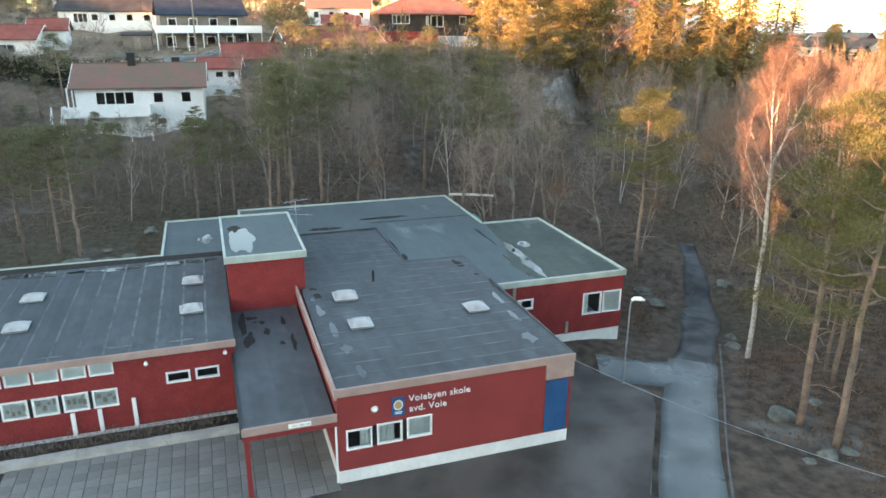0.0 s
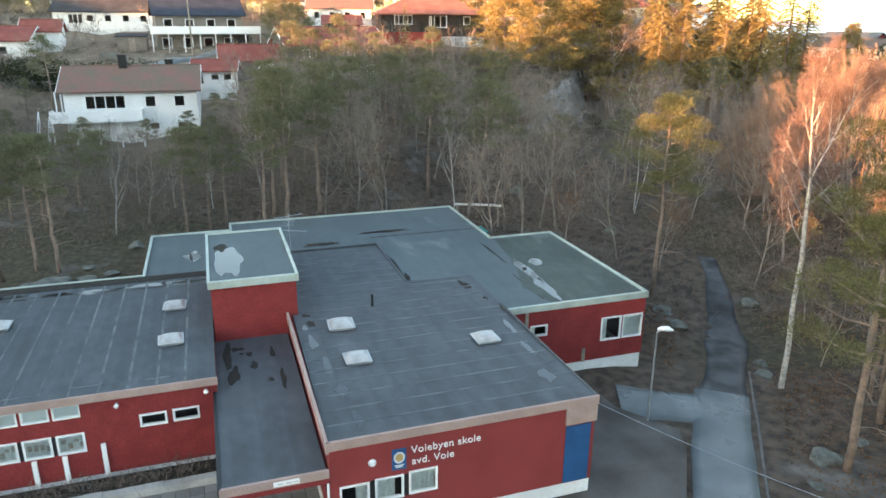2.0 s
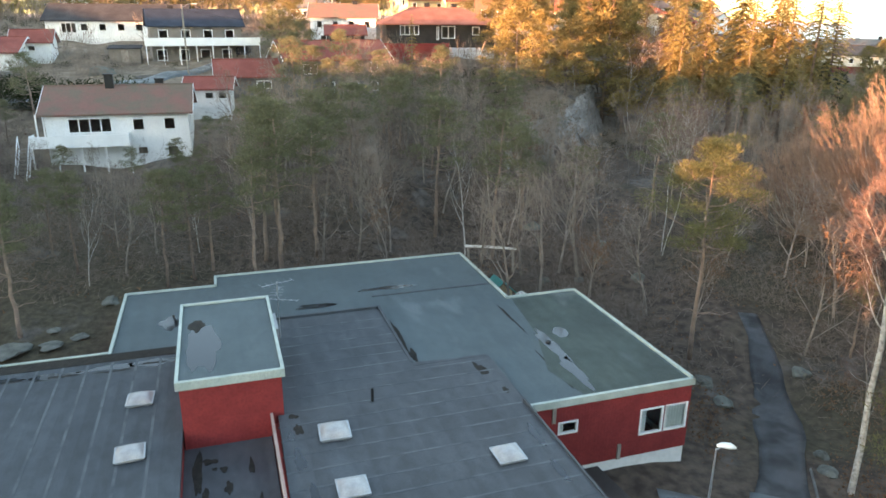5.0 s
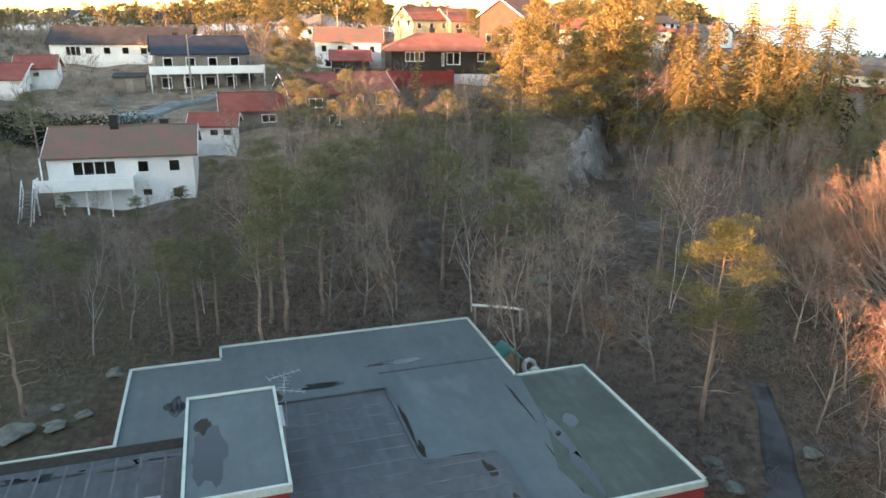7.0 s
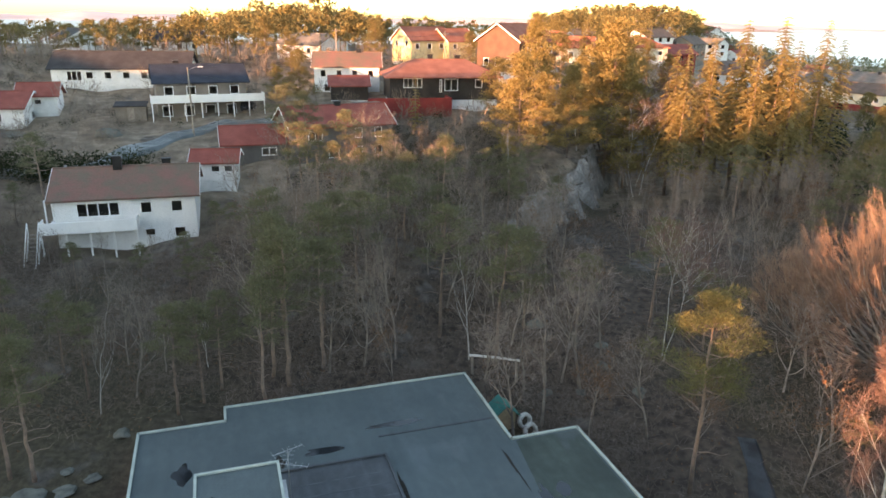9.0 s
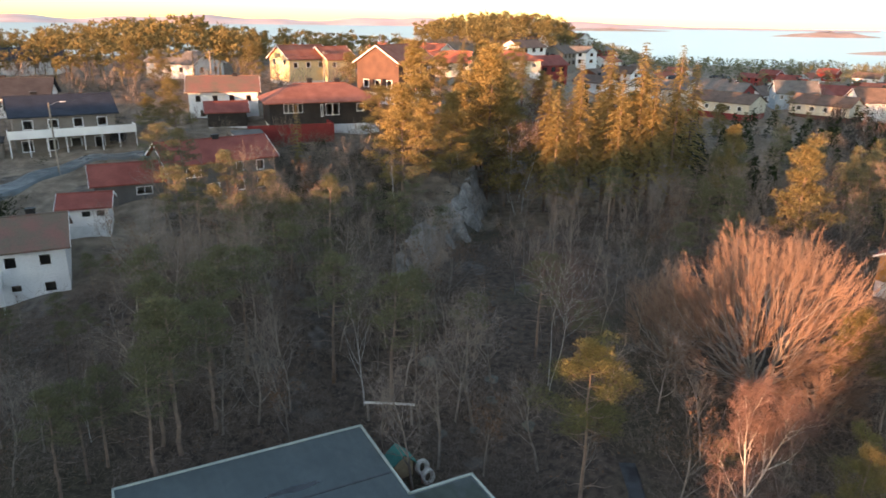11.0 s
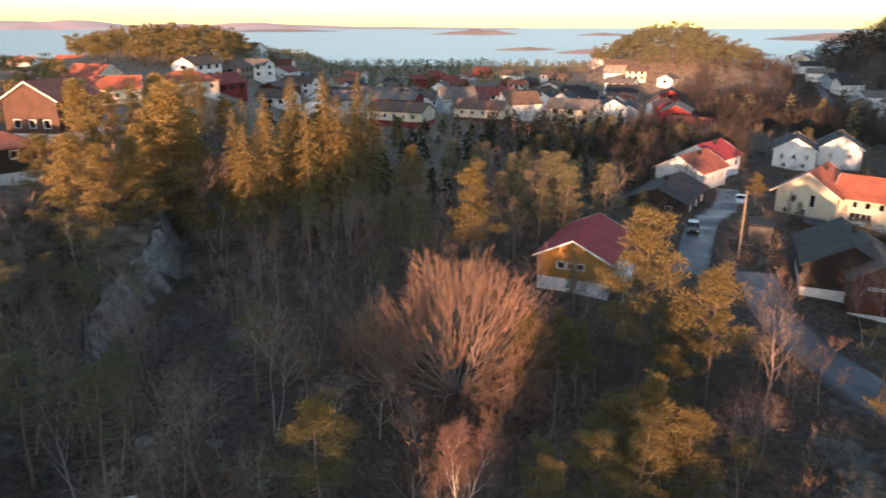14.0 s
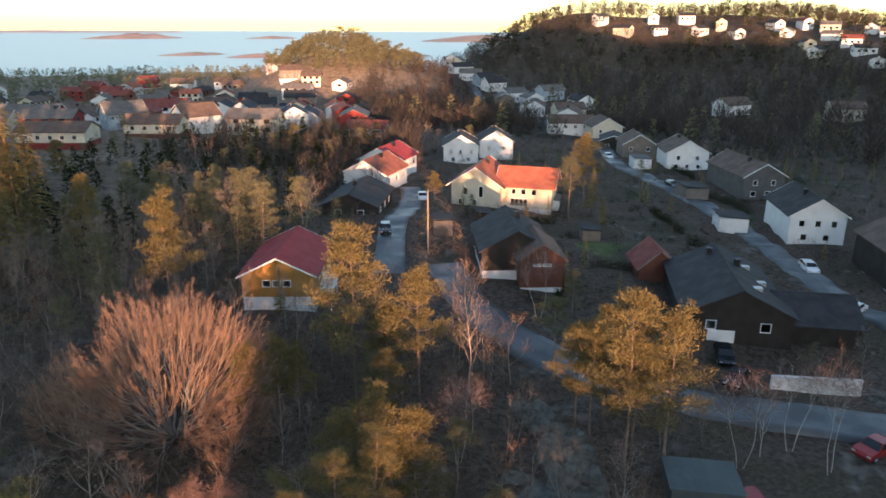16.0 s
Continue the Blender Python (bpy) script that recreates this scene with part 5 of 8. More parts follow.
house("small white shed with a red roof", -62.5, 119.5, 20, 5.2, 5.2, 2.6, 1.5, W["white"], R["red"], 11.6, [("F", -0.5, 0.5, 1.2, 2.0)])
house("long dark house with a hipped red tiled roof", -2, 131.5, 13, 17.5, 9, 4.0, 2.1, W["dark"], R["clay"], 13.5,
      [("F", -6.6, -3.6, 1.9, 3.4, 3), ("F", 0.0, 2.2, 1.4, 3.3, 1), ("F", 5.0, 6.2, 1.9, 3.2), ("F", -0.8, -0.4, 1.2, 3.2)], [(-1.5, 0.5, 0.6), (3, 0.4, 0.5)], hip=True, over=0.8)
g = Geo()
g.box(-6.5, 6.5, -0.15, 0.15, -2.5, 1.0)
g.box(6.2, 6.5, 0.15, 6, -2.5, 1.0)
solo("terrace_wall", g, W["red"], "red boarded terrace wall below the dark house", "wall", pose(-6, 121.5, 13.3, 0, 0, 13))
house("brown-red house with an orange tiled roof and white bargeboards", 11.5, 145, 52, 12, 9, 5.2, 2.7, W["umber"], R["orange"], 17.2, row("L", 3, -2.5, 2.5, 0.8, 2.2, 1.2) + row("F", 3, -3, 4, 3, 4.2, 1.2))
house("pale yellow house with a red tiled roof and twin gables", -7.5, 170, 35, 10, 8, 4.6, 2.4, W["yellow"], R["orange"], 17.0, row("L", 2, -2, 2, 3.2, 4.4, 1.0) + row("F", 3, -3.5, 2.5, 2.7, 3.9, 1.1),
      wings=[(pose(6.5, -2.0, 0, 0, 0, 0), 7, 8, 4.4, 2.3, W["yellow"], R["orange"], row("F", 2, -1.8, 1.8, 2.7, 3.8, 1.0))])
house("white and grey house with a brown roof", -18.5, 139, 8, 11, 9, 4.8, 2.0, W["white"], R["mossy"], 13.2, row("F", 4, -4, 4, 3.0, 4.2, 1.0) + row("F", 3, -3.4, 3, 0.6, 1.9, 1.1), [(2, 0, 0.5)])
house("red and white house with a brown roof", -17, 131, 12, 6, 5, 2.4, 1.2, W["dark"], R["red"], 13.0)
house("pale house with an orange hipped roof on the hill", 46, 205, 10, 14, 9, 3.4, 2.2, W["cream"], R["orange"], None, row("F", 4, -5, 5, 1.2, 2.4, 1.2), hip=True)
house("cream house with a brown roof among the spruces", 26, 190, -12, 13, 8, 3.4, 2.2, W["cream"], R["orange"], None, row("F", 4, -5, 5, 1.2, 2.4, 1.2))

# along the lane and the street
house("ochre house with a red tiled roof above a white basement", 63.5, 73.8, 33, 13, 8.6, 4.4, 2.1, W["ochre"], R["crimson"], 3.2,
      [("L", -1.9, -0.9, 2.9, 3.8), ("L", -0.7, 0.3, 2.9, 3.8), ("L", 0.5, 1.5, 2.9, 3.8)] + row("F", 3, -3, 4, 2.7, 3.8, 1.1), low=(M["plinth"], 1.7), balcony=(-6.4, -1.0, 2.0, 2.0, 3))
house("low dark house with a black roof and white windows", 99.5, 91.5, 26, 15, 9.5, 2.8, 2.0, W["dark"], R["dark"], 3.4, row("L", 2, -2, 2, 0.8, 2.1, 1.2) + row("F", 3, -4, 4, 0.9, 2.1, 1.3), [(1, 0.8, 0.5)], trim=None)
house("white house with a red tiled roof beside the lane", 120.4, 103.6, 14, 12, 9.5, 3.2, 2.6, W["white"], R["orange"], 3.3, row("L", 2, -2.4, 2.4, 0.8, 2.1, 1.0) + row("F", 3, -4, 4, 0.9, 2.1, 1.2), [(1, -0.8, 0.4)])
house("white house with a dark red tiled roof", 134.4, 110.6, 14, 12, 9.5, 3.2, 2.6, W["white"], R["crimson"], 3.2, row("L", 2, -2.4, 2.4, 0.8, 2.1, 1.0) + row("F", 3, -4, 4, 0.9, 2.1, 1.2), [(1, -0.8, 0.4)])
house("large cream house with a bright orange tiled roof and corner wing", 122, 78.5, 17, 11.5, 9.5, 4.6, 3.2, W["cream"], R["orange"], 2.4, [("L", 0.6, 1.5, 2.0, 4.2), ("L", -2.4, -1.4, 2.4, 3.8), ("L", -3.4, -2.7, 0.4, 1.6), ("L", -0.6, 0.3, 0.4, 1.6)], [(1.5, -0.8, 0.2)], over=0.9,
      wings=[(pose(0.3, -9.2, 0, 0, 0, 90), 10.0, 8.4, 4.6, 2.5, W["cream"], R["orange"], [("B", -2.6, -1.7, 2.6, 3.8), ("B", 1.2, 2.2, 2.6, 3.8), ("B", -0.8, 0.2, 2.6, 3.8), ("B", -2.8, 0.6, 0.3, 1.9, 3)])])
house("dark brown house with a slate roof and a red gabled porch", 89, 55.3, 35, 13, 9.5, 4.2, 2.6, W["dark"], R["dark"], 2.9, row("F", 3, -3, 4, 2.0, 3.2, 1.1), [(2.5, -1.2, 0.3)], trim=None, low=(M["plinth"], 1.3),
      wings=[(pose(-5.2, -2.8, 0, 0, 0, 0), 9.0, 5.6, 4.0, 1.9, W["brown"], R["brown"], [("L", -1.2, -0.1, 2.9, 3.3), ("L", 0.1, 1.2, 2.9, 3.3)])])
house("small garage with a steep dark red roof", 101, 38, 30, 6.5, 5.5, 2.2, 2.4, W["brown"], R["red"], 1.0, trim="wood")
black_house = house("large black-stained house with a wide dark roof", 92.0, 26.5, 22, 18, 12, 4.2, 3.0, W["dark"], R["dark"], 0.0, row("L", 2, -3, 3, 2.2, 3.4, 1.2) + row("F", 3, -6, 6, 2.2, 3.4, 1.2), [(2, -1.6, 0.2), (6, 1.2, 0.3)], trim=None,
      wings=[(pose(-2.5, -9.5, 0, 0, 0, 90), 8.5, 10, 3.0, 2.0, W["dark"], R["dark"], row("L", 2, -2, 2, 1.0, 2.2, 1.2))])
for a, b in ((-5.0, -2.6), (-1.0, -4.0), (3.5, -3.0)):
    g = Geo()
    g.box(a - 0.45, a + 0.45, b - 0.5, b + 0.5, 4.2 + 3.0 * (1 - abs(b) / 6) - 0.1, 4.2 + 3.0 * (1 - abs(b) / 6) + 0.42)
    part("skylight", g, M["galv"], black_house, "pale metal roof light")
house("white two-storey house with a dark roof", 140, 22.5, 24, 14, 9, 5.2, 2.8, W["white"], R["dark"], 0.0, row("F", 4, -5, 5, 3.2, 4.4, 1.0) + row("F", 3, -5, 3, 0.7, 2.0, 1.0) + row("L", 3, -2.6, 2.6, 3.2, 4.4, 1.0) + row("L", 2, -2, 1.6, 0.8, 2.0, 1.1), [(-1, 0.8, 0.4)])
house("dark grey terraced house with a brown roof", 171, 38, 36, 18, 9, 5.2, 2.6, W["grey"], R["brown"], 0.0, row("F", 5, -7, 7, 3.2, 4.4, 1.0) + row("F", 4, -7, 5, 0.7, 2.0, 1.0) + row("L", 2, -2, 2, 3.2, 4.4, 1.0) + row("L", 2, -2.2, 1.0, 0.8, 2.0, 1.2), [(-3, 0.8, 0.4)])
house("white house with a brown tiled roof beside cypresses", 193.5, 57.5, 28, 12, 10.5, 5.0, 3.0, W["white"], R["brown"], -0.4, row("L", 2, -2.4, 2.4, 3.0, 4.2, 1.0) + row("L", 3, -2.8, 2.8, 0.8, 2.0, 1.0) + row("F", 3, -4, 4, 3.0, 4.2, 1.1), [(2, 0.8, 0.4)])
house("brown house with a brown roof by the street", 203, 73, 28, 11, 9, 4.6, 2.6, W["taupe"], R["brown"], -0.6, row("L", 2, -2.4, 2.4, 2.6, 3.8, 1.0))
house("dark house with a low roof and white garage", 216, 84, 20, 12, 8, 3.2, 1.4, W["dark"], R["dark"], -0.8, row("L", 2, -2, 2, 1, 2.2, 1.2))
house("cream gabled house with a brown roof", 234, 94, 35, 11, 10, 4.6, 2.8, W["cream"], R["brown"], -1.0, row("L", 2, -2.4, 2.4, 2.6, 3.8, 1.0))
house("long white house with a brown roof", 238, 108, -60, 15, 8, 4.4, 2.2, W["white"], R["brown"], -1.0, row("F", 4, -5, 5, 2.4, 3.6, 1.2))
house("dark two-storey house with a brown roof and carport", 122, 6.5, 24, 14, 9.5, 5.4, 2.6, W["dark"], R["brown"], 0.0, row("F", 4, -5, 5, 3.2, 4.4, 1.2) + row("L", 2, -2, 2, 3.2, 4.4, 1.0), trim=None)
house("white house with a black roof", 163, 108, 32, 12, 9, 4.6, 2.6, W["white"], R["dark"], 1.4, row("L", 3, -2.6, 2.6, 2.4, 3.6, 0.9) + row("L", 2, -2, 2, 0.5, 1.6, 1.0) + row("F", 3, -4, 4, 2.4, 3.6, 1.1), [(1, 0.5, 0.4)])
house("white house with a dark roof and tall gable", 175, 104, 32, 11, 9, 4.8, 2.8, W["white"], R["dark"], 1.0, row("L", 2, -2, 2, 2.4, 3.6, 0.9), [(1, 0.5, 0.4)])

# sunlit houses towards the sea
house("red and cream house with a dark brown roof", 101.3, 190, -56, 17, 9, 4.6, 2.0, W["cream"], R["brown"], 5.6, row("F", 5, -6, 6, 2.6, 3.8, 1.2), low=(W["red"], 1.9), trim=None)
house("pale blue-grey house with a white gable", 130.5, 206, -20, 11, 9.5, 5.0, 3.0, W["blue"], R["grey"], 5.8, row("R", 3, -2.5, 2.5, 3.2, 4.4, 0.9) + row("F", 3, -4, 4, 3.2, 4.4, 1.0) + row("L", 2, -2, 2, 3, 4, 1), [(1, 0.6, 0.6)])
house("taupe house with a brown roof", 126.3, 185, -56, 15, 8.5, 4.4, 2.0, W["cream"], R["brown"], 5.4, row("F", 4, -5, 5, 2.6, 3.8, 1.3), low=(W["brown"], 1.7), trim=None)
house("tall white house with a cream gable", 139.5, 184.5, -12, 11, 9, 5.4, 3.0, W["white"], R["brown"], 5.2, row("L", 2, -2, 2, 3.2, 4.4, 0.9))
house("red two-storey house with a grey roof", 118, 232, -52, 16, 9, 5.4, 2.2, W["red"], R["grey"], None, row("F", 5, -7, 7, 3.4, 4.6, 1.2) + row("F", 4, -7, 4, 0.8, 2.0, 1.2), [(0, 0.6, 0.6)])
house("cream house with a grey roof", 104, 228, -52, 12, 9, 4.8, 2.4, W["cream"], R["grey"], None, row("F", 4, -4, 4, 2.6, 3.8, 1.2))
FAR = [(208, 338, "white", "brown"), (262, 395, "white", "orange"), (290, 382, "white", "brown"), (230, 328, "white", "grey"), (264, 315, "cream", "red"), (298, 300, "taupe", "brown"), (188, 186, "blue", "blue"), (170, 175, "white", "blue"),
       (232, 254, "grey", "dark"), (194, 236, "white", "dark"), (236, 238, "blue", "blue"), (255, 420, "red", "red"), (300, 430, "red", "red"), (205, 440, "white", "orange"), (175, 395, "cream", "orange"), (150, 420, "white", "red"), (185, 255, "white", "grey"),
       (205, 285, "brown", "dark"), (235, 285, "red", "dark"), (265, 262, "taupe", "dark"), (330, 340, "white", "brown"), (120, 380, "white", "red"), (100, 410, "cream", "red"), (66, 395, "white", "orange"), (40, 420, "cream", "orange"), (20, 440, "white", "orange"), (82, 345, "cream", "red"), (118, 330, "white", "red"),
       (402, 244, "white", "grey"), (420, 262, "white", "dark"), (445, 280, "cream", "grey"), (380, 215, "white", "dark"), (392, 228, "blue", "dark"), (330, 182, "grey", "grey"), (338, 170, "white", "grey"), (348, 186, "white", "grey"), (365, 172, "blue", "grey"), (330, 140, "white", "dark"), (300, 150, "white", "brown"), (312, 158, "white", "grey"), (285, 128, "cream", "brown"), (262, 118, "white", "brown"), (470, 300, "white", "grey"), (500, 318, "white", "dark"), (548, 330, "white", "orange"),
       (335, 72, "white", "brown"), (330, 28, "cream", "brown"),
       (-10, 205, "brown", "orange"), (28, 235, "cream", "orange"), (-34, 182, "white", "grey"), (-70, 190, "white", "dark"), (-92, 186, "white", "dark"), (-110, 160, "cream", "red")]
for i, (x, y, w, r) in enumerate(FAR):
    rnd = random.Random(500 + i)
    tone = {"white": "white-painted", "cream": "cream-painted", "red": "red-painted", "taupe": "grey-brown", "blue": "pale blue", "grey": "grey-stained", "brown": "brown-stained", "dark": "dark"}[w]
    house(f"{tone} detached house with a {r if r not in ('blue',) else 'blue-black'} tiled roof", x, y, rnd.choice((-60, -35, 25, 40, -50)) + rnd.uniform(-8, 8), rnd.uniform(11, 15), rnd.uniform(8, 9.5), rnd.choice((3.2, 4.8, 5.0)), rnd.uniform(2, 2.8), W[w], R[r], ground_z(x, y) + 0.3,
          row("L", 2, -2, 2, 1.2, 2.5, 1.2) + row("F", 3, -3.6, 3.6, 1.2, 2.5, 1.4) + row("R", 2, -2, 2, 1.2, 2.5, 1.2), [(1, 0.6, 0.5)] if i % 3 else (), group="houses in the distance", z_low=4)
def far_house(label, x, y, ang, L, D, H, rise, wall, roof, group):
    """A house far off: walls with gables, roof slabs, chimney and windows."""
    root = thing("house", label, "house", pose(x, y, ground_z(x, y) + 0.4, 0, 0, ang), group)
    l, d, o, t = L / 2, D / 2, 0.5, 0.2
    g = Geo()
    g.box(-l, l, -d, d, -4, H)
    k = len(g.v)
    g.v.extend([(-l, -d, H), (-l, d, H), (-l, 0, H + rise), (l, -d, H), (l, d, H), (l, 0, H + rise)])
    g.f.extend([(k, k + 2, k + 1), (k + 3, k + 4, k + 5)])
    part("wall", g, wall, root)
    for s in (-1, 1):
        g = Geo()
        p = [(-l - o, s * (d + o), H - rise / d * o), (l + o, s * (d + o), H - rise / d * o), (l + o, 0, H + rise), (-l - o, 0, H + rise)]
        g.v = p + [(q[0], q[1], q[2] + t) for q in p]
        g.f = [(4, 5, 6, 7), (3, 2, 1, 0), (0, 1, 5, 4), (1, 2, 6, 5), (2, 3, 7, 6), (3, 0, 4, 7)]
        part("roof", g, roof, root)
    g = Geo()
    g.box(l * 0.2 - 0.4, l * 0.2 + 0.4, -0.3, 0.3, H + rise - 0.3, H + rise + 0.9)
    part("chimney", g, M["black"], root)
    for z in ([1.0] if H < 4 else [0.9, 3.3]):
        for u in (-0.62, 0.0, 0.62):
            g = Geo()
            g.box(u * l - 0.75, u * l + 0.75, -d - 0.03, -d + 0.05, z, z + 1.25)
            part("window", g, M["car_glass"], root)
        for e in (-1, 1):
            g = Geo()
            g.box(min(e * (l - 0.05), e * (l + 0.03)), max(e * (l - 0.05), e * (l + 0.03)), -1.0, 1.0, z, z + 1.25)
            part("window", g, M["car_glass"], root)
    return root


rnd = random.Random(77)
for x, y in ((500, 196), (492, 176), (521, 165), (536, 146), (512, 130), (504, 155), (514, 107), (534, 87), (519, 77), (495, 62), (531, 54), (513, 51), (477, 55), (497, 39), (479, 31), (537, 31), (451, 23), (528, 120), (540, 70), (545, 12), (505, 12), (522, 20)):
    w, r = rnd.choice(("white", "white", "cream", "taupe", "white", "grey", "white")), rnd.choice(("red", "brown", "dark", "dark", "grey", "dark"))
    far_house(f"{w} house with a {r} roof on the far hillside", x, y, rnd.uniform(-90, 90), rnd.uniform(8.5, 12), 7, rnd.choice((2.8, 3.6)), 1.9, W[w], R[r], "houses on the far hill")
homes = [(f[0], f[1]) for f in FAR] + [(101, 190), (130, 206), (126, 185), (139, 184), (118, 232), (104, 228)]
n = 0
while n < 62:
    az, d = radians(rnd.uniform(13, 50)), rnd.uniform(225, 470)
    x, y = d * sin(az), d * cos(az)
    if hypot(x - 345, y - 302) < 52 or hypot(x - 70, y - 352) < 60 or any(hypot(x - a, y - b) < 17 for a, b in homes) or ground_z(x, y) < -10:
        continue
    n += 1
    homes.append((x, y))
    w, r = rnd.choice(("white", "white", "cream", "cream", "blue", "white", "brown", "taupe", "white", "red")), rnd.choice(("red", "orange", "brown", "dark", "grey", "brown"))
    far_house(f"{w if w != 'blue' else 'pale blue'} house with a {r} roof in the valley", x, y, rnd.choice((-60, 30, -50, 40)) + rnd.uniform(-10, 10), rnd.uniform(10, 15), rnd.uniform(7.5, 9), rnd.choice((2.9, 4.8)), rnd.uniform(1.8, 2.6), W[w], R[r], "houses in the valley")


# ---- trees ----
def rand_dir(rnd, up=0.0):
    while True:
        v = Vector((rnd.uniform(-1, 1), rnd.uniform(-1, 1), rnd.uniform(-1, 1)))
        if 0.05 < v.length < 1:
            v.normalize()
            v.z += up
            return v.normalized()


def cloud_pine(seed, h, start, spread, limbs, label, needles, pads=3, tuft=(52, 0.20, 0.045), pad=0.55, stubs=5, stout=0.0115, cone=0.0):
    """A Scots pine: bare trunk with pale dead branches, crooked limbs and separate flat pads of needles."""
    rnd = random.Random(seed)
    root = thing("pine_tree", label, "tree", Matrix())
    t, g = Geo(), Geo()
    lean = Vector((rnd.uniform(-0.6, 0.6), rnd.uniform(-0.6, 0.6), 0))
    spine = [lean * (i / 10) ** 2 + Vector((rnd.uniform(-0.09, 0.09), rnd.uniform(-0.09, 0.09), h * i / 10)) for i in range(11)]
    spine[0].z = -0.4
    t.tube(spine, [stout * h * (1.2 - 0.95 * (i / 10) ** 0.9) for i in range(11)], 7)

    def on(f):
        k = min(9, int(f * 10))
        return spine[k].lerp(spine[k + 1], f * 10 - k)

    def cushion(c, size):
        for _ in range(int(tuft[0] * size)):
            d = rand_dir(rnd, 0.25)
            b = c + Vector((d.x * pad * size, d.y * pad * size, d.z * pad * 0.42 * size)) * rnd.random() ** 0.4
            e = (d + rand_dir(rnd) * 0.6 + Vector((0, 0, 0.3))).normalized()
            g.blade(b, e, tuft[1] * rnd.uniform(0.6, 1.3), tuft[2] * rnd.uniform(0.7, 1.3), e.cross(rand_dir(rnd)).normalized())

    for i in range(limbs):
        q = (i + rnd.random()) / limbs
        b = on(start + (0.98 - start) * q)
        a = i * 2.4 + rnd.uniform(-0.6, 0.6)
        ln = spread * ((1.05 - 0.75 * q ** 1.6) * (1 - cone) + cone * (1.05 - 0.95 * q)) * rnd.choice((0.45 + 0.3 * cone, 0.75, 0.9, 1.1)) * rnd.uniform(0.85, 1.1)
        up = rnd.uniform(-0.05, 0.25) + 0.6 * q
        d = Vector((cos(a), sin(a), up)).normalized()
        side = Vector((-sin(a), cos(a), 0)) * rnd.uniform(-0.2, 0.2) * ln
        pts = [b, b + d * ln * 0.35 + side * 0.5 - Vector((0, 0, 0.05 * ln)), b + d * ln * 0.7 + side, b + d * ln + Vector((0, 0, 0.14 * ln))]
        r = 0.0042 * h * (1.25 - q)
        t.tube(pts, [r, r * 0.75, r * 0.5, r * 0.2], 4, False)
        for c in range(pads):
            k = 1.0 - 0.5 * c / max(1, pads - 1) if pads > 1 else 1.0
            seg = pts[2].lerp(pts[3], (k - 0.5) * 2)
            off = Vector((rnd.uniform(-1, 1), rnd.uniform(-1, 1), rnd.uniform(-0.1, 0.45))) * (0.16 * ln + 0.2) * (c > 0)
            if c:
                t.tube([pts[1].lerp(pts[2], 0.6), seg.lerp(seg + off, 0.5) + Vector((0, 0, -0.05)), seg + off], [r * 0.4, r * 0.3, r * 0.15], 3, False)
            cushion(seg + off + Vector((0, 0, 0.1)), rnd.uniform(0.75, 1.25) * (0.8 + 0.08 * ln))
    cushion(spine[10], 1.0)
    for i in range(stubs):
        b, a, ln = on(rnd.uniform(0.35, 0.95) * start), rnd.uniform(0, 6.28), rnd.uniform(0.7, 2.4)
        d = Vector((cos(a), sin(a), rnd.uniform(-0.05, 0.3)))
        t.tube([b, b + d * ln * 0.4 + Vector((0, 0, 0.12)), b + d * ln * 0.75, b + d * ln + Vector((0, 0, 0.25))], [0.045, 0.035, 0.025, 0.008], 4, False)
    part("trunk", t, M["bark_pine"], root, "brown flaky trunk", smooth=True)
    part("crown", g, M[needles], root)
    return root


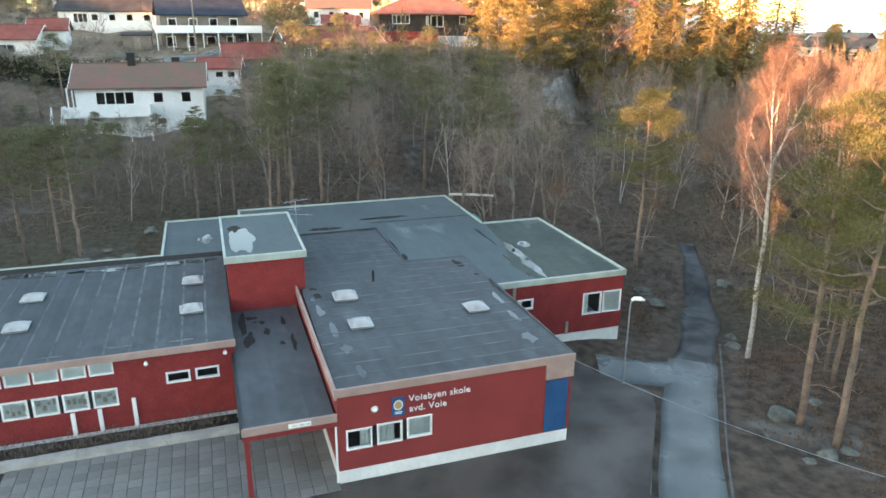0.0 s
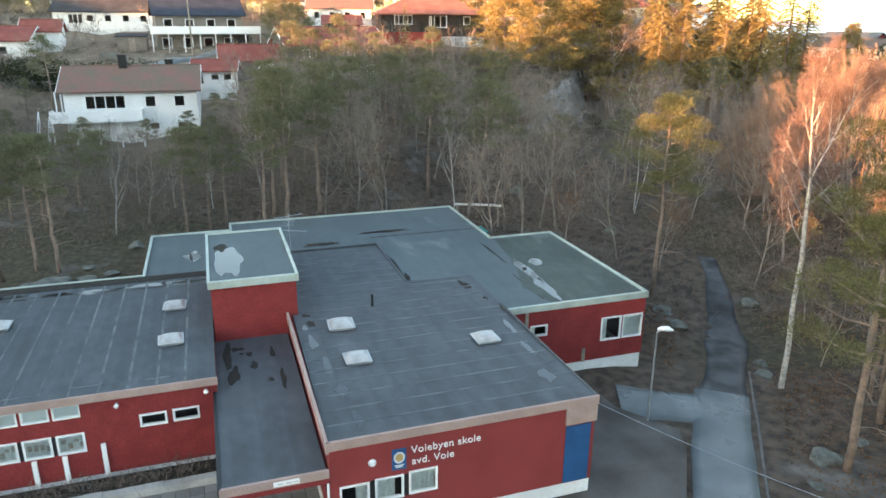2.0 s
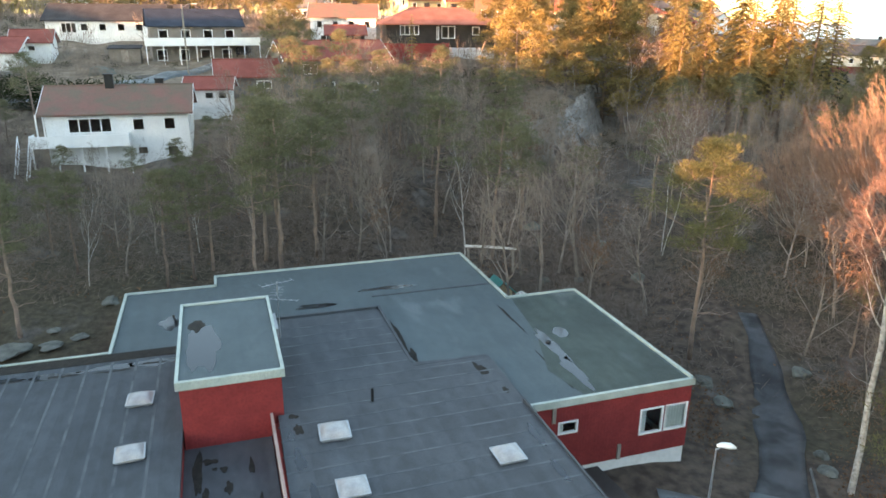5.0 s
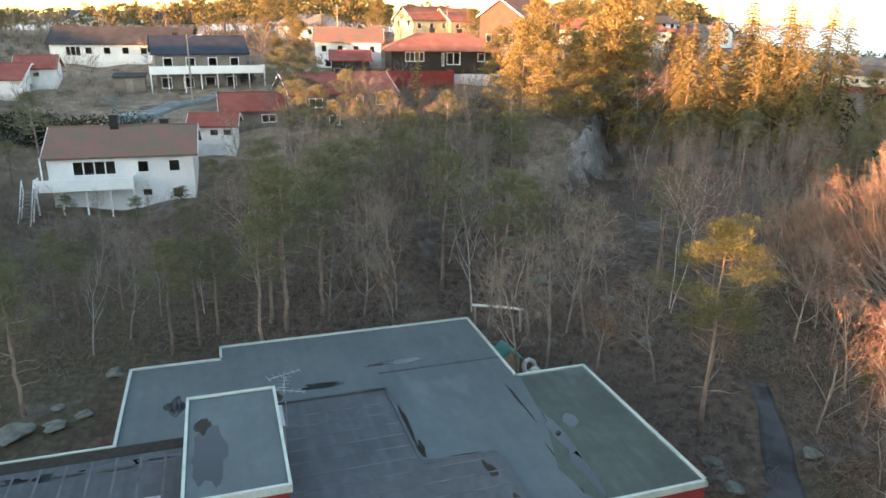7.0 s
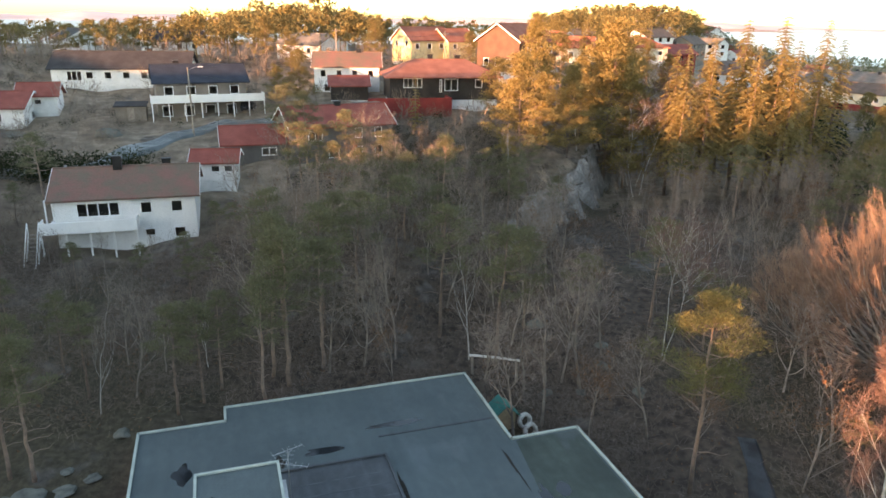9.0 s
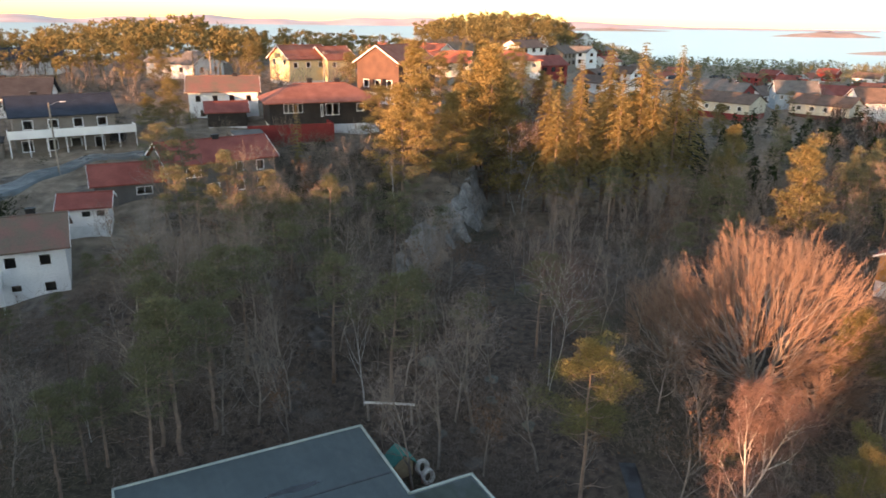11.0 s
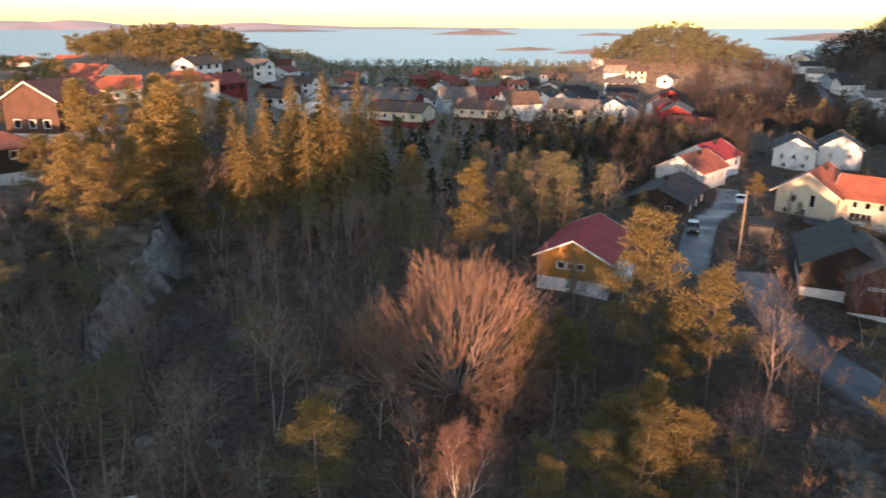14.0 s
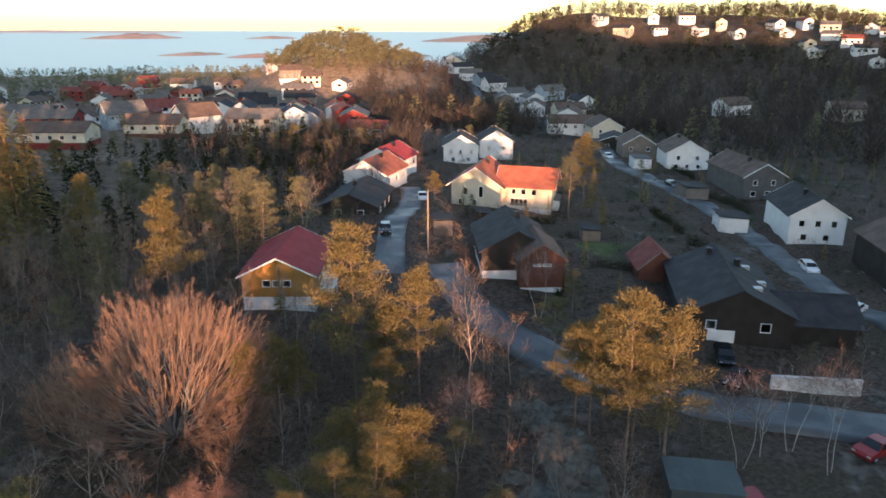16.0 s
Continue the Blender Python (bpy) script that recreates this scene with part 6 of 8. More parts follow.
def limbed(seed, h, label, stems=1, lean=0.5, start=0.25, spread=0.62, bark="bark_grey", twig="twig", counts=(10, 5, 4), fine=9, stout=0.0125, kind="bare_tree"):
    """A leafless tree of the wood: crooked stem, pale rising limbs and a thin haze of twigs."""
    rnd = random.Random(seed)
    root = thing(kind, label, "tree", Matrix())
    t, g = Geo(), Geo()

    def grow(s, d, length, r, level):
        n = (9, 5, 3, 2)[level]
        pts, d = [s.copy()], d.normalized()
        for _ in range(n):
            d = (d + rand_dir(rnd) * (0.13, 0.22, 0.30, 0.3)[level] + Vector((0, 0, (0.05, 0.14, 0.08, 0.02)[level]))).normalized()
            pts.append(pts[-1] + d * length / n)
        if level == 3:
            for p, q in zip(pts, pts[1:]):
                g.blade(p, (q - p).normalized(), (q - p).length * 1.15, 0.026, d.cross(rand_dir(rnd)).normalized())
            for _ in range(fine):
                p = pts[0].lerp(pts[-1], rnd.uniform(0.1, 1))
                e = (d * 0.6 + rand_dir(rnd)).normalized()
                g.blade(p, e, length * rnd.uniform(0.25, 0.7), 0.017, e.cross(rand_dir(rnd)).normalized())
            return
        t.tube(pts, [max(0.012, r * (1 - 0.8 * i / n)) for i in range(n + 1)], (7, 5, 3)[level], False)
        m = counts[level]
        for k in range(m):
            f = (start if level == 0 else 0.25) + (1 - (start if level == 0 else 0.25)) * (k + rnd.random()) / m
            i = min(n - 1, int(f * n))
            b = pts[i].lerp(pts[i + 1], min(1, f * n - i))
            axis = (pts[i + 1] - pts[i]).normalized()
            a, side = k * 2.4 + rnd.uniform(-0.6, 0.6), axis.orthogonal().normalized()
            out = side * cos(a) + axis.cross(side) * sin(a)
            ln = length * rnd.uniform(0.34, 0.52) * (1.25 - 0.65 * f) if level == 0 else length * rnd.uniform(0.35, 0.6)
            grow(b, axis * (1 - spread * 0.6) + out * spread, ln, max(0.014, r * (1 - 0.8 * f) * 0.62), level + 1)

    for k in range(stems):
        a = k * 2.4 + seed
        grow(Vector((0.25 * cos(a), 0.25 * sin(a), -0.3)) * (stems > 1) + Vector((0, 0, -0.3)), Vector((cos(a) * lean * 0.5, sin(a) * lean * 0.5, 1)), h * rnd.uniform(0.85, 1.0), stout * h * (1 if stems == 1 else 0.75), 0)
    part("trunk", t, M[bark], root, smooth=True)
    part("crown", g, M[twig], root)
    return root


def spruce(seed, h, r, label="tall spruce with drooping boughs", start=0.2):
    rnd = random.Random(seed)
    root = thing("spruce_tree", label, "tree", Matrix())
    t = Geo()
    t.tube([(0, 0, -0.4), (0.05, 0, h * 0.5), (0, 0.05, h)], [0.013 * h, 0.008 * h, 0.01], 7)
    part("trunk", t, M["bark_pine"], root, smooth=True)
    g, n = Geo(), int(h * 2.2)
    for i in range(n):
        f = start + (1 - start) * ((i + 0.5) / n) ** 0.75
        for j in range(6):
            if rnd.random() < 0.05:
                continue
            a = rnd.uniform(0, 6.28)
            ln = r * (1.02 - f) ** 0.85 * rnd.uniform(0.6, 1.15) + 0.15
            d = Vector((cos(a), sin(a), 0))
            b = Vector((0, 0, f * h))
            m = max(7, int(ln * 13))
            for k in range(m):
                q = (k + rnd.random()) / m
                p = b + d * ln * q + Vector((0, 0, 0.10 * ln * q - 0.42 * ln * q * q))
                side = Vector((-d.y, d.x, 0)) * rnd.choice((-1, 1))
                e = (side * 0.8 + d * 0.7 + Vector((0, 0, rnd.uniform(-0.75, 0.1)))).normalized()
                g.blade(p, e, min(0.55, 0.20 + 0.30 * ln) * rnd.uniform(0.5, 1.2), min(0.16, 0.07 + 0.07 * ln), (e.cross(Vector((0, 0, 1))) + rand_dir(rnd) * 0.6).normalized())
    part("crown", g, M["fir"], root)
    return root


def bare(seed, h, kind, label, fan=0.30, thick=0.011, bark="bark_grey", twig="twig", levels=4, fork=(4, 4, 4, 5), spread=0.75, stem=0.35, stems=1, rise=0.25, fine=3, twig_w=0.022, leaves=0, loose=0.8):
    """A leafless tree grown by forking; the last twigs are thin blades."""
    rnd = random.Random(seed)
    root = thing(kind, label, "tree", Matrix())
    t, g, lv = Geo(), Geo(), Geo()

    def grow(p, d, ln, r, level):
        pts, rad, q = [p], [r], p
        n = 4 if level == 0 else (3 if level == 1 else 2)
        for i in range(n):
            d = (d + rand_dir(rnd) * (0.10 if level == 0 else 0.20) + Vector((0, 0, rise * 0.3))).normalized()
            q = q + d * ln / n
            pts.append(q)
            rad.append(r * (1 - 0.55 * (i + 1) / n))
        if level < levels - 1:
            t.tube(pts, rad, 6 if level == 0 else (4 if level == 1 else 3), False)
        else:
            s = d.cross(rand_dir(rnd)).normalized()
            g.blade(p, (q - p).normalized(), ln, max(twig_w, r * 1.6), s)
        if level >= levels - 1:
            for _ in range(fine):
                k = rnd.uniform(0.2, 0.95)
                b = p.lerp(q, k)
                e = (d + rand_dir(rnd, 0.2) * loose).normalized()
                g.blade(b, e, ln * rnd.uniform(0.4, 0.8), twig_w * 0.8, e.cross(rand_dir(rnd)).normalized())
                for _l in range(leaves):
                    c = b + e * ln * rnd.random() * 0.7
                    lv.blade(c, rand_dir(rnd, -0.3), 0.12, 0.09, rand_dir(rnd))
            return
        for i in range(fork[min(level, len(fork) - 1)]):
            k = rnd.uniform(stem if level == 0 else 0.3, 1.0) if i else 1.0
            seg = min(n - 1, int(k * n))
            b = pts[seg].lerp(pts[seg + 1], k * n - seg) if k < 1 else q
            out = rand_dir(rnd)
            out.z = abs(out.z) * 0.3
            e = (d * (1 - spread * 0.5) + out * spread * (0.35 if i == 0 else 1.0) + Vector((0, 0, rise))).normalized()
            grow(b, e, ln * rnd.uniform(0.50, 0.72) * (1.05 - 0.35 * k if i else 0.9), rad[min(seg + 1, n)] * (0.8 if i == 0 else 0.6), level + 1)

    for s in range(stems):
        d = Vector((rnd.uniform(-1, 1), rnd.uniform(-1, 1), 0)) * (fan if stems > 1 else 0.08) + Vector((0, 0, 1))
        if fan > 0.5:
            d = Vector((cos(s * 2.4) * fan * ((s + 0.3) / stems) ** 0.5, sin(s * 2.4) * fan * ((s + 0.3) / stems) ** 0.5, 1))
        grow(Vector((0.15 * s, 0.1 * s, -0.3)), d.normalized(), h * 0.52, thick * h, 0)
    part("trunk", t, M[bark], root, smooth=True)
    part("crown", g, M[twig], root)
    if leaves:
        part("leaf", lv, M["dryleaf"], root, "withered brown leaves")
    return root


def crowned(seed, kind, label, stem, rx, z0, z1, counts, bark, twig, thick, brush=(14, 1.5, 0.03), low=0.15, rise=0.6, sag=0.16, lump=0.22, lean=(0, 0)):
    """A leafless spreading tree: limbs, branches and twig brushes that fill a domed crown."""
    rnd = random.Random(seed)
    root = thing(kind, label, "tree", Matrix())
    t, g = Geo(), Geo()
    o = Vector((seed * 1.3, seed * 0.7, 0))
    foot = Vector((lean[0], lean[1], stem))
    if stem > 0.5:
        t.tube([(0, 0, -0.4), (lean[0] * 0.3, lean[1] * 0.4, stem * 0.5), foot], [thick * 1.15, thick, thick * 0.85], 8, False)

    def spread_dirs(n):
        out = []
        for i in range(n):
            zz = low + (1 - low) * (i + 0.5) / n
            a = i * 2.39996 + rnd.uniform(-0.3, 0.3)
            q = (1 - zz * zz) ** 0.5
            out.append(Vector((q * cos(a), q * sin(a), zz)))
        return out

    def at(d, k):
        k *= 1 - lump + 2 * lump * (0.5 + 0.5 * noise.noise(d * 2.2 + o))
        return Vector((lean[0] + rx * d.x * k, lean[1] + rx * d.y * k, z0 + (z1 - z0) * d.z ** 0.82 * k))

    def limb(s, e, r0, r1, sides, n, into):
        c = s.lerp(e, 0.5) + Vector((e.x - s.x, e.y - s.y, 0)) * 0.12 + Vector((0, 0, -sag * (e - s).length))
        pts = [s * (1 - q) ** 2 + c * 2 * q * (1 - q) + e * q * q + rand_dir(rnd) * 0.02 * (e - s).length * (0 < q < 1) for q in [i / n for i in range(n + 1)]]
        into.tube(pts, [r0 + (r1 - r0) * i / n for i in range(n + 1)], sides, False)
        return pts

    heads = [spread_dirs(n) for n in counts]
    kept = []
    for lv, ds in enumerate(heads):
        now = []
        reach = (0.55, 0.80, 1.0)[lv]
        for d in ds:
            e = at(d, reach * rnd.uniform(0.9, 1.08))
            if lv == 0:
                s, r0 = foot + Vector((d.x, d.y, 0)) * thick * 0.6 - Vector((0, 0, rnd.random() * stem * 0.2)), thick * (0.38 if stem > 0.5 else 0.7)
            else:
                pd, pts, pr = max(kept, key=lambda w: w[0].dot(d))
                q = rnd.uniform(0.4, 0.95) if lv == 1 else rnd.uniform(0.5, 1.0)
                i = min(len(pts) - 2, int(q * (len(pts) - 1)))
                s, r0 = pts[i].lerp(pts[i + 1], q * (len(pts) - 1) - i), pr * (0.58 - 0.25 * q)
            r0 = max(0.014, r0)
            r1 = max(0.009, r0 * 0.4)
            pts = limb(s, e, r0, r1, (6, 4, 3)[lv], (7, 5, 4)[lv], g if lv == 2 else t)
            now.append((d, pts, r0))
            if lv == 2:
                n, ln, w = brush
                up = (Vector((d.x * 0.55, d.y * 0.55, rise)) + (e - s).normalized() * 0.5).normalized()
                for _ in range(n):
                    q = rnd.uniform(0.25, 1.0)
                    i = min(len(pts) - 2, int(q * (len(pts) - 1)))
                    b = pts[i].lerp(pts[i + 1], q * (len(pts) - 1) - i)
                    dd = (up + rand_dir(rnd) * 0.45).normalized()
                    l2 = ln * rnd.uniform(0.45, 1.1)
                    g.blade(b, dd, l2, w * 1.5, dd.cross(rand_dir(rnd)).normalized())
                    for _k in range(3):
                        b2 = b + dd * l2 * rnd.uniform(0.25, 0.9)
                        d2 = (dd + rand_dir(rnd) * 0.55).normalized()
                        g.blade(b2, d2, l2 * rnd.uniform(0.3, 0.6), w, d2.cross(rand_dir(rnd)).normalized())
        kept = now
    part("trunk", t, M[bark], root, smooth=True)
    part("crown", g, M[twig], root)
    return root


def forked_birch(seed):
    """A tall birch: leaning trunk, two white leaders, long side limbs and a reddish haze of twigs."""
    rnd = random.Random(seed)
    root = thing("birch_tree", "tall forked white-stemmed birch with reddish bare twigs", "tree", Matrix())
    t, g = Geo(), Geo()

    def grow(s, d, length, r, level):
        n = (9, 6, 4, 4)[level]
        pts, d = [s.copy()], d.normalized()
        for _ in range(n):
            d = (d + rand_dir(rnd) * (0.10, 0.13, 0.2, 0.22)[level] + Vector((0, 0, (0.07, 0.12, 0.10, 0.04)[level]))).normalized()
            pts.append(pts[-1] + d * length / n)
        (t if level < 3 else g).tube(pts, [r * (1 - 0.72 * i / n) for i in range(n + 1)], (7, 5, 4, 3)[level], False)
        if level == 3:
            for _ in range(10):
                i = rnd.randrange(1, n + 1)
                dd = ((pts[i] - pts[i - 1]).normalized() * 0.8 + rand_dir(rnd) * 0.7).normalized()
                l2 = rnd.uniform(0.25, 0.7)
                b = pts[i - 1].lerp(pts[i], rnd.random())
                g.blade(b, dd, l2, 0.013, dd.cross(rand_dir(rnd)).normalized())
                for _k in range(3):
                    d2 = (dd + rand_dir(rnd) * 0.7).normalized()
                    g.blade(b + dd * l2 * rnd.uniform(0.3, 0.9), d2, l2 * 0.6, 0.009, d2.cross(rand_dir(rnd)).normalized())
            return
        for k in range((8, 6, 5)[level]):
            q = 0.22 + 0.78 * (k + rnd.random()) / (8, 6, 5)[level]
            i = min(n - 1, int(q * n))
            b = pts[i].lerp(pts[i + 1], min(1, q * n - i))
            axis = (pts[i + 1] - pts[i]).normalized()
            a = k * 2.4 + rnd.uniform(-0.5, 0.5)
            side = axis.orthogonal().normalized()
            out = side * cos(a) + axis.cross(side) * sin(a)
            grow(b, axis * 0.85 + out * rnd.uniform(0.45, 0.75), length * rnd.uniform(0.32, 0.5) * (1.15 - 0.35 * q), r * (0.5 - 0.22 * q), level + 1)

    stem = [Vector(p) for p in ((0, 0, -0.4), (0.02, 0.03, 2.5), (-0.12, 0.1, 5.0), (-0.1, 0.05, 7.4), (-0.28, 0.1, 9.6), (-0.38, 0.12, 11.6))]
    t.tube(stem, [0.19, 0.165, 0.15, 0.14, 0.125, 0.105], 9, False)
    grow(stem[5], Vector((-0.2, 0.12, 1)), 5.0, 0.082, 0)
    grow(stem[5], Vector((0.3, -0.3, 1)), 4.8, 0.078, 0)
    for z, dx, dy, ln in ((8.2, -0.8, 0.35, 2.6), (9.3, -0.75, -0.3, 3.6), (10.2, 0.7, -0.4, 2.3), (10.9, -0.7, 0.5, 3.0), (11.3, -0.35, -0.8, 3.0), (11.2, 0.6, 0.75, 2.6)):
        grow(Vector((-0.1 - 0.12 * (z - 7.4) * 0.6, 0.1, z)), Vector((dx, dy, 0.75)), ln, 0.042, 1)
    for z, a, ln in ((3.6, 0.4, 1.4), (5.6, 3.0, 1.6), (6.6, 3.6, 1.5), (7.5, 0.8, 1.2)):
        grow(Vector((-0.1, 0.08, z)), Vector((cos(a), sin(a), 0.3)), ln, 0.016, 2)
    part("trunk", t, M["bark_birch"], root, smooth=True)
    part("crown", g, M["twig_birch"], root)
    return root


def tree_height(root):
    return max(v[2] for c in root.children for v in c.bound_box)


BIRCH = dict(bark="bark_birch", twig="twig_birch")
PROTO = {
    "pine": [cloud_pine(s, 11.5, st, sp, lb, "tall Scots pine with an orange-brown trunk", "needle", 4, (60, 0.26, 0.066), 0.72, 6, 0.014) for s, st, sp, lb in ((1, 0.58, 2.4, 18), (2, 0.50, 2.6, 21), (3, 0.62, 2.2, 17), (4, 0.54, 2.8, 19))],
    "darkpine": [cloud_pine(s, 11, st, sp, lb, "dark dense pine of the valley wood", "needle", 4, (26, 0.32, 0.10), 0.8, 2, 0.0115, 0.5) for s, st, sp, lb in ((7, 0.2, 2.9, 26), (8, 0.28, 2.6, 24))],
    "wood": [limbed(s, h, "leafless grey tree with crooked pale limbs", n, le, st, sp) for s, h, n, le, st, sp in ((131, 10, 1, 0.5, 0.28, 0.6), (132, 9, 2, 0.7, 0.3, 0.55), (133, 11, 1, 0.3, 0.35, 0.5), (134, 8.5, 1, 0.8, 0.2, 0.7))],
    "tallpine": [cloud_pine(s, 16, st, sp, lb, "tall Scots pine with a slim brown trunk beside the path", "path_needle", 5, (150, 0.17, 0.036), 0.74, 6, 0.0105) for s, st, sp, lb in ((5, 0.42, 3.5, 27), (6, 0.36, 3.2, 29))],
    "pathbirch": [forked_birch(55)],
    "umbrella": [cloud_pine(s, 14, st, sp, lb, "Scots pine with a flat olive-green umbrella crown", "path_needle", 5, (140, 0.19, 0.042), 0.85, 5, 0.0105) for s, st, sp, lb in ((15, 0.52, 3.7, 26), (16, 0.50, 3.5, 26))],
    "bigpine": [cloud_pine(s, 14, st, sp, lb, "broad Scots pine with a golden-green crown of separate pads", "spruce", 6, (58, 0.31, 0.084), 0.95, 4, 0.0105) for s, st, sp, lb in ((11, 0.34, 4.2, 29), (12, 0.42, 3.9, 26), (13, 0.28, 3.7, 31))],
    "nearpine": [cloud_pine(s, 15, st, sp, lb, "Scots pine beside the path with fine golden-green needle pads", "spruce", 5, (150, 0.17, 0.036), 0.72, 5, 0.0105) for s, st, sp, lb in ((19, 0.5, 2.9, 24), (20, 0.45, 3.1, 24))],
    "goldfir": [cloud_pine(s, 15, st, sp, lb, "dense golden conifer with layered boughs on the quarry edge", "fir", 5, (52, 0.34, 0.10), 0.85, 2, 0.010, 0.55) for s, st, sp, lb in ((17, 0.12, 4.1, 62), (18, 0.16, 3.8, 58))],
    "spruce": [spruce(s, h, r) for s, h, r in ((21, 20, 4.3), (22, 18, 3.9), (23, 21, 4.6), (24, 16, 4.0))],
    "bare": [bare(s, h, "bare_tree", "leafless grey-brown deciduous tree in the wood", spread=sp, stem=st, fork=(6, 5, 5, 3), fine=6, twig_w=0.026, thick=0.0095) for s, h, sp, st in ((31, 10, 0.7, 0.3), (32, 9, 0.9, 0.22), (33, 11, 0.6, 0.4), (34, 8, 0.85, 0.2), (35, 10, 0.75, 0.25))],
    "oak": [bare(s, 8.5, "oak_tree", "young oak holding withered brown leaves", spread=0.95, stem=0.15, fork=(7, 5, 4, 4), leaves=2, fine=3, thick=0.008) for s in (41, 42)],
    "birch": [bare(s, h, "birch_tree", "white-stemmed birch with reddish bare twigs", spread=0.55, stem=0.45, rise=0.35, stems=n, fine=6, twig_w=0.022, levels=5, fork=(7, 5, 4, 4), thick=0.0075, **BIRCH) for s, h, n in ((51, 12, 1), (52, 11, 2))],
    "redbirch": [limbed(151, 12, "slender birch with white stems and a russet crown of twigs", 2, 0.35, 0.62, 0.6, "bark_birch", "twig_birch", (9, 6, 5), 11, 0.008, "birch_tree")],
    "whitebirch": [bare(s, h, "birch_tree", "thin pale-stemmed bare birch", spread=0.6, stem=0.4, rise=0.3, bark="bark_birch", twig="twig", thick=0.0065, fork=(6, 4, 4, 4)) for s, h in ((61, 10, ), (62, 11))],
    "beech": [crowned(71, "beech_tree", "huge spreading leafless tree with copper-lit twigs", 0.3, 9.4, 1.4, 13.4, (20, 150, 1150), "bark_beech", "twig_beech", 0.19, (30, 0.72, 0.012), 0.02, 0.30, 0.15, 0.36),
              crowned(72, "beech_tree", "bushy leafless tree with pale upright branches", 0.2, 4.8, 0.6, 9.5, (12, 60, 380), "bark_beech", "twig_beech", 0.11, (16, 0.8, 0.014), 0.15, 0.6, 0.12, 0.25)],
    "cedar": [spruce(81, 9, 1.5, "dark columnar garden conifer", 0.0)],
}
HEIGHT = {k: [tree_height(o) for o in v] for k, v in PROTO.items()}
USED = set()
TREES = []


def plant(kind, x, y, h, pick=None, spin=None, group="trees of the wood", wide=1.0):
    i = (pick if pick is not None else random.randrange(len(PROTO[kind]))) % len(PROTO[kind])
    if 40 < y < 78 and -0.62 < x / y < -0.22:                 # low growth below the white house
        h = min(h, max(4.5, 16.2 - 0.125 * hypot(x, y - 2) - ground_z(x, y)))
    s = h / HEIGHT[kind][i]
    m = pose(x, y, ground_z(x, y) - 0.05, 0, 0, spin if spin is not None else random.uniform(0, 360)) @ Matrix.Diagonal((s * wide, s * wide, s, 1))
    TREES.append((x, y))
    if (kind, i) in USED:
        first = PROTO[kind][i].scale
        return copy_thing(PROTO[kind][i], m @ Matrix.Diagonal((1 / first.x, 1 / first.y, 1 / first.z, 1)))
    USED.add((kind, i))
    PROTO[kind][i].matrix_world = m
    return tagged(PROTO[kind][i], group=group)


random.seed(5)
# behind the school
for x, y, h, k in ((-8.6, 54.3, 11.3, "pine"), (-14.4, 50.0, 10.2, "pine"), (-13.4, 51.6, 8.0, "pine"), (-12.8, 53.2, 7.5, "pine"), (-6.4, 56.6, 8.4, "wood"), (-4.1, 57.8, 8.7, "wood"), (1.1, 64.0, 11.2, "pine"), (3.5, 61.2, 10.0, "whitebirch"),
                   (5.5, 60.6, 11.4, "pine"), (11.6, 57.8, 11.2, "wood"), (10.2, 58.6, 8.7, "wood"), (16.6, 48.1, 13.2, "umbrella"), (-19.9, 43.9, 8.6, "pine"), (-19.1, 49.6, 6.7, "whitebirch"), (18.5, 66.9, 9.7, "pine"), (-9.8, 55.0, 9.8, "pine"), (-6.9, 57.2, 9.9, "pine"),
                   (-22.7, 42.8, 9.5, "pine"), (-21.3, 44.0, 10.1, "pine"), (-25.4, 46.5, 9.5, "pine"), (-27, 51, 9, "pine"), (-20.5, 51, 8.5, "pine"), (-2.0, 59.5, 9, "wood"), (15.2, 52.8, 8.8, "wood"), (-11.2, 57.5, 9, "wood"), (-16.8, 54, 8.5, "wood"), (-14.5, 55.5, 7, "whitebirch"),
                   (-7.5, 61, 10, "pine"), (8, 66, 9, "pine"), (13, 67, 8, "oak"), (17.8, 51.4, 6.0, "oak"), (19.2, 54.6, 6, "oak"), (-5.5, 64, 10, "pine"), (-20, 58, 8, "wood"), (-30, 58, 9, "pine"), (-36, 60, 8, "pine"), (-28, 63, 9, "wood"), (-38, 52, 9, "pine"),
                   (-42, 56, 10, "pine"), (-24, 60, 8.5, "wood"), (1.5, 68, 9, "wood"), (-3, 70, 9, "pine"), (6.8, 63.8, 8.5, "wood"), (13.6, 61.5, 9.0, "wood"), (-10.4, 60.2, 9.5, "pine"), (-17.5, 51.0, 8.0, "wood"), (-23.5, 49.0, 9.0, "pine"), (-31.5, 50.5, 9.5, "pine")):
    plant(k, x, y, h)
# by the path
plant("pathbirch", 20.1, 36.7, 17.4, 0, 0, wide=0.84)
for x, y, h, k in ((19.5, 29.4, 14.8, "tallpine"), (20.2, 27.7, 15.2, "tallpine"), (22.8, 33, 12.5, "tallpine"), (28.5, 46, 6.5, "bare"),
                   (24.5, 44, 6, "bare"), (27, 22.5, 12, "tallpine"), (34.5, 37.5, 8, "bigpine"), (26.5, 52, 10, "bare"), (23, 48, 9, "oak")):
    plant(k, x, y, h)
# the great bare tree, birches and the golden pines
plant("beech", 35.2, 60.2, 14.4, 0, 20, wide=1.06)
plant("beech", 36.4, 54.2, 7.4, 1, 80, wide=1.05)
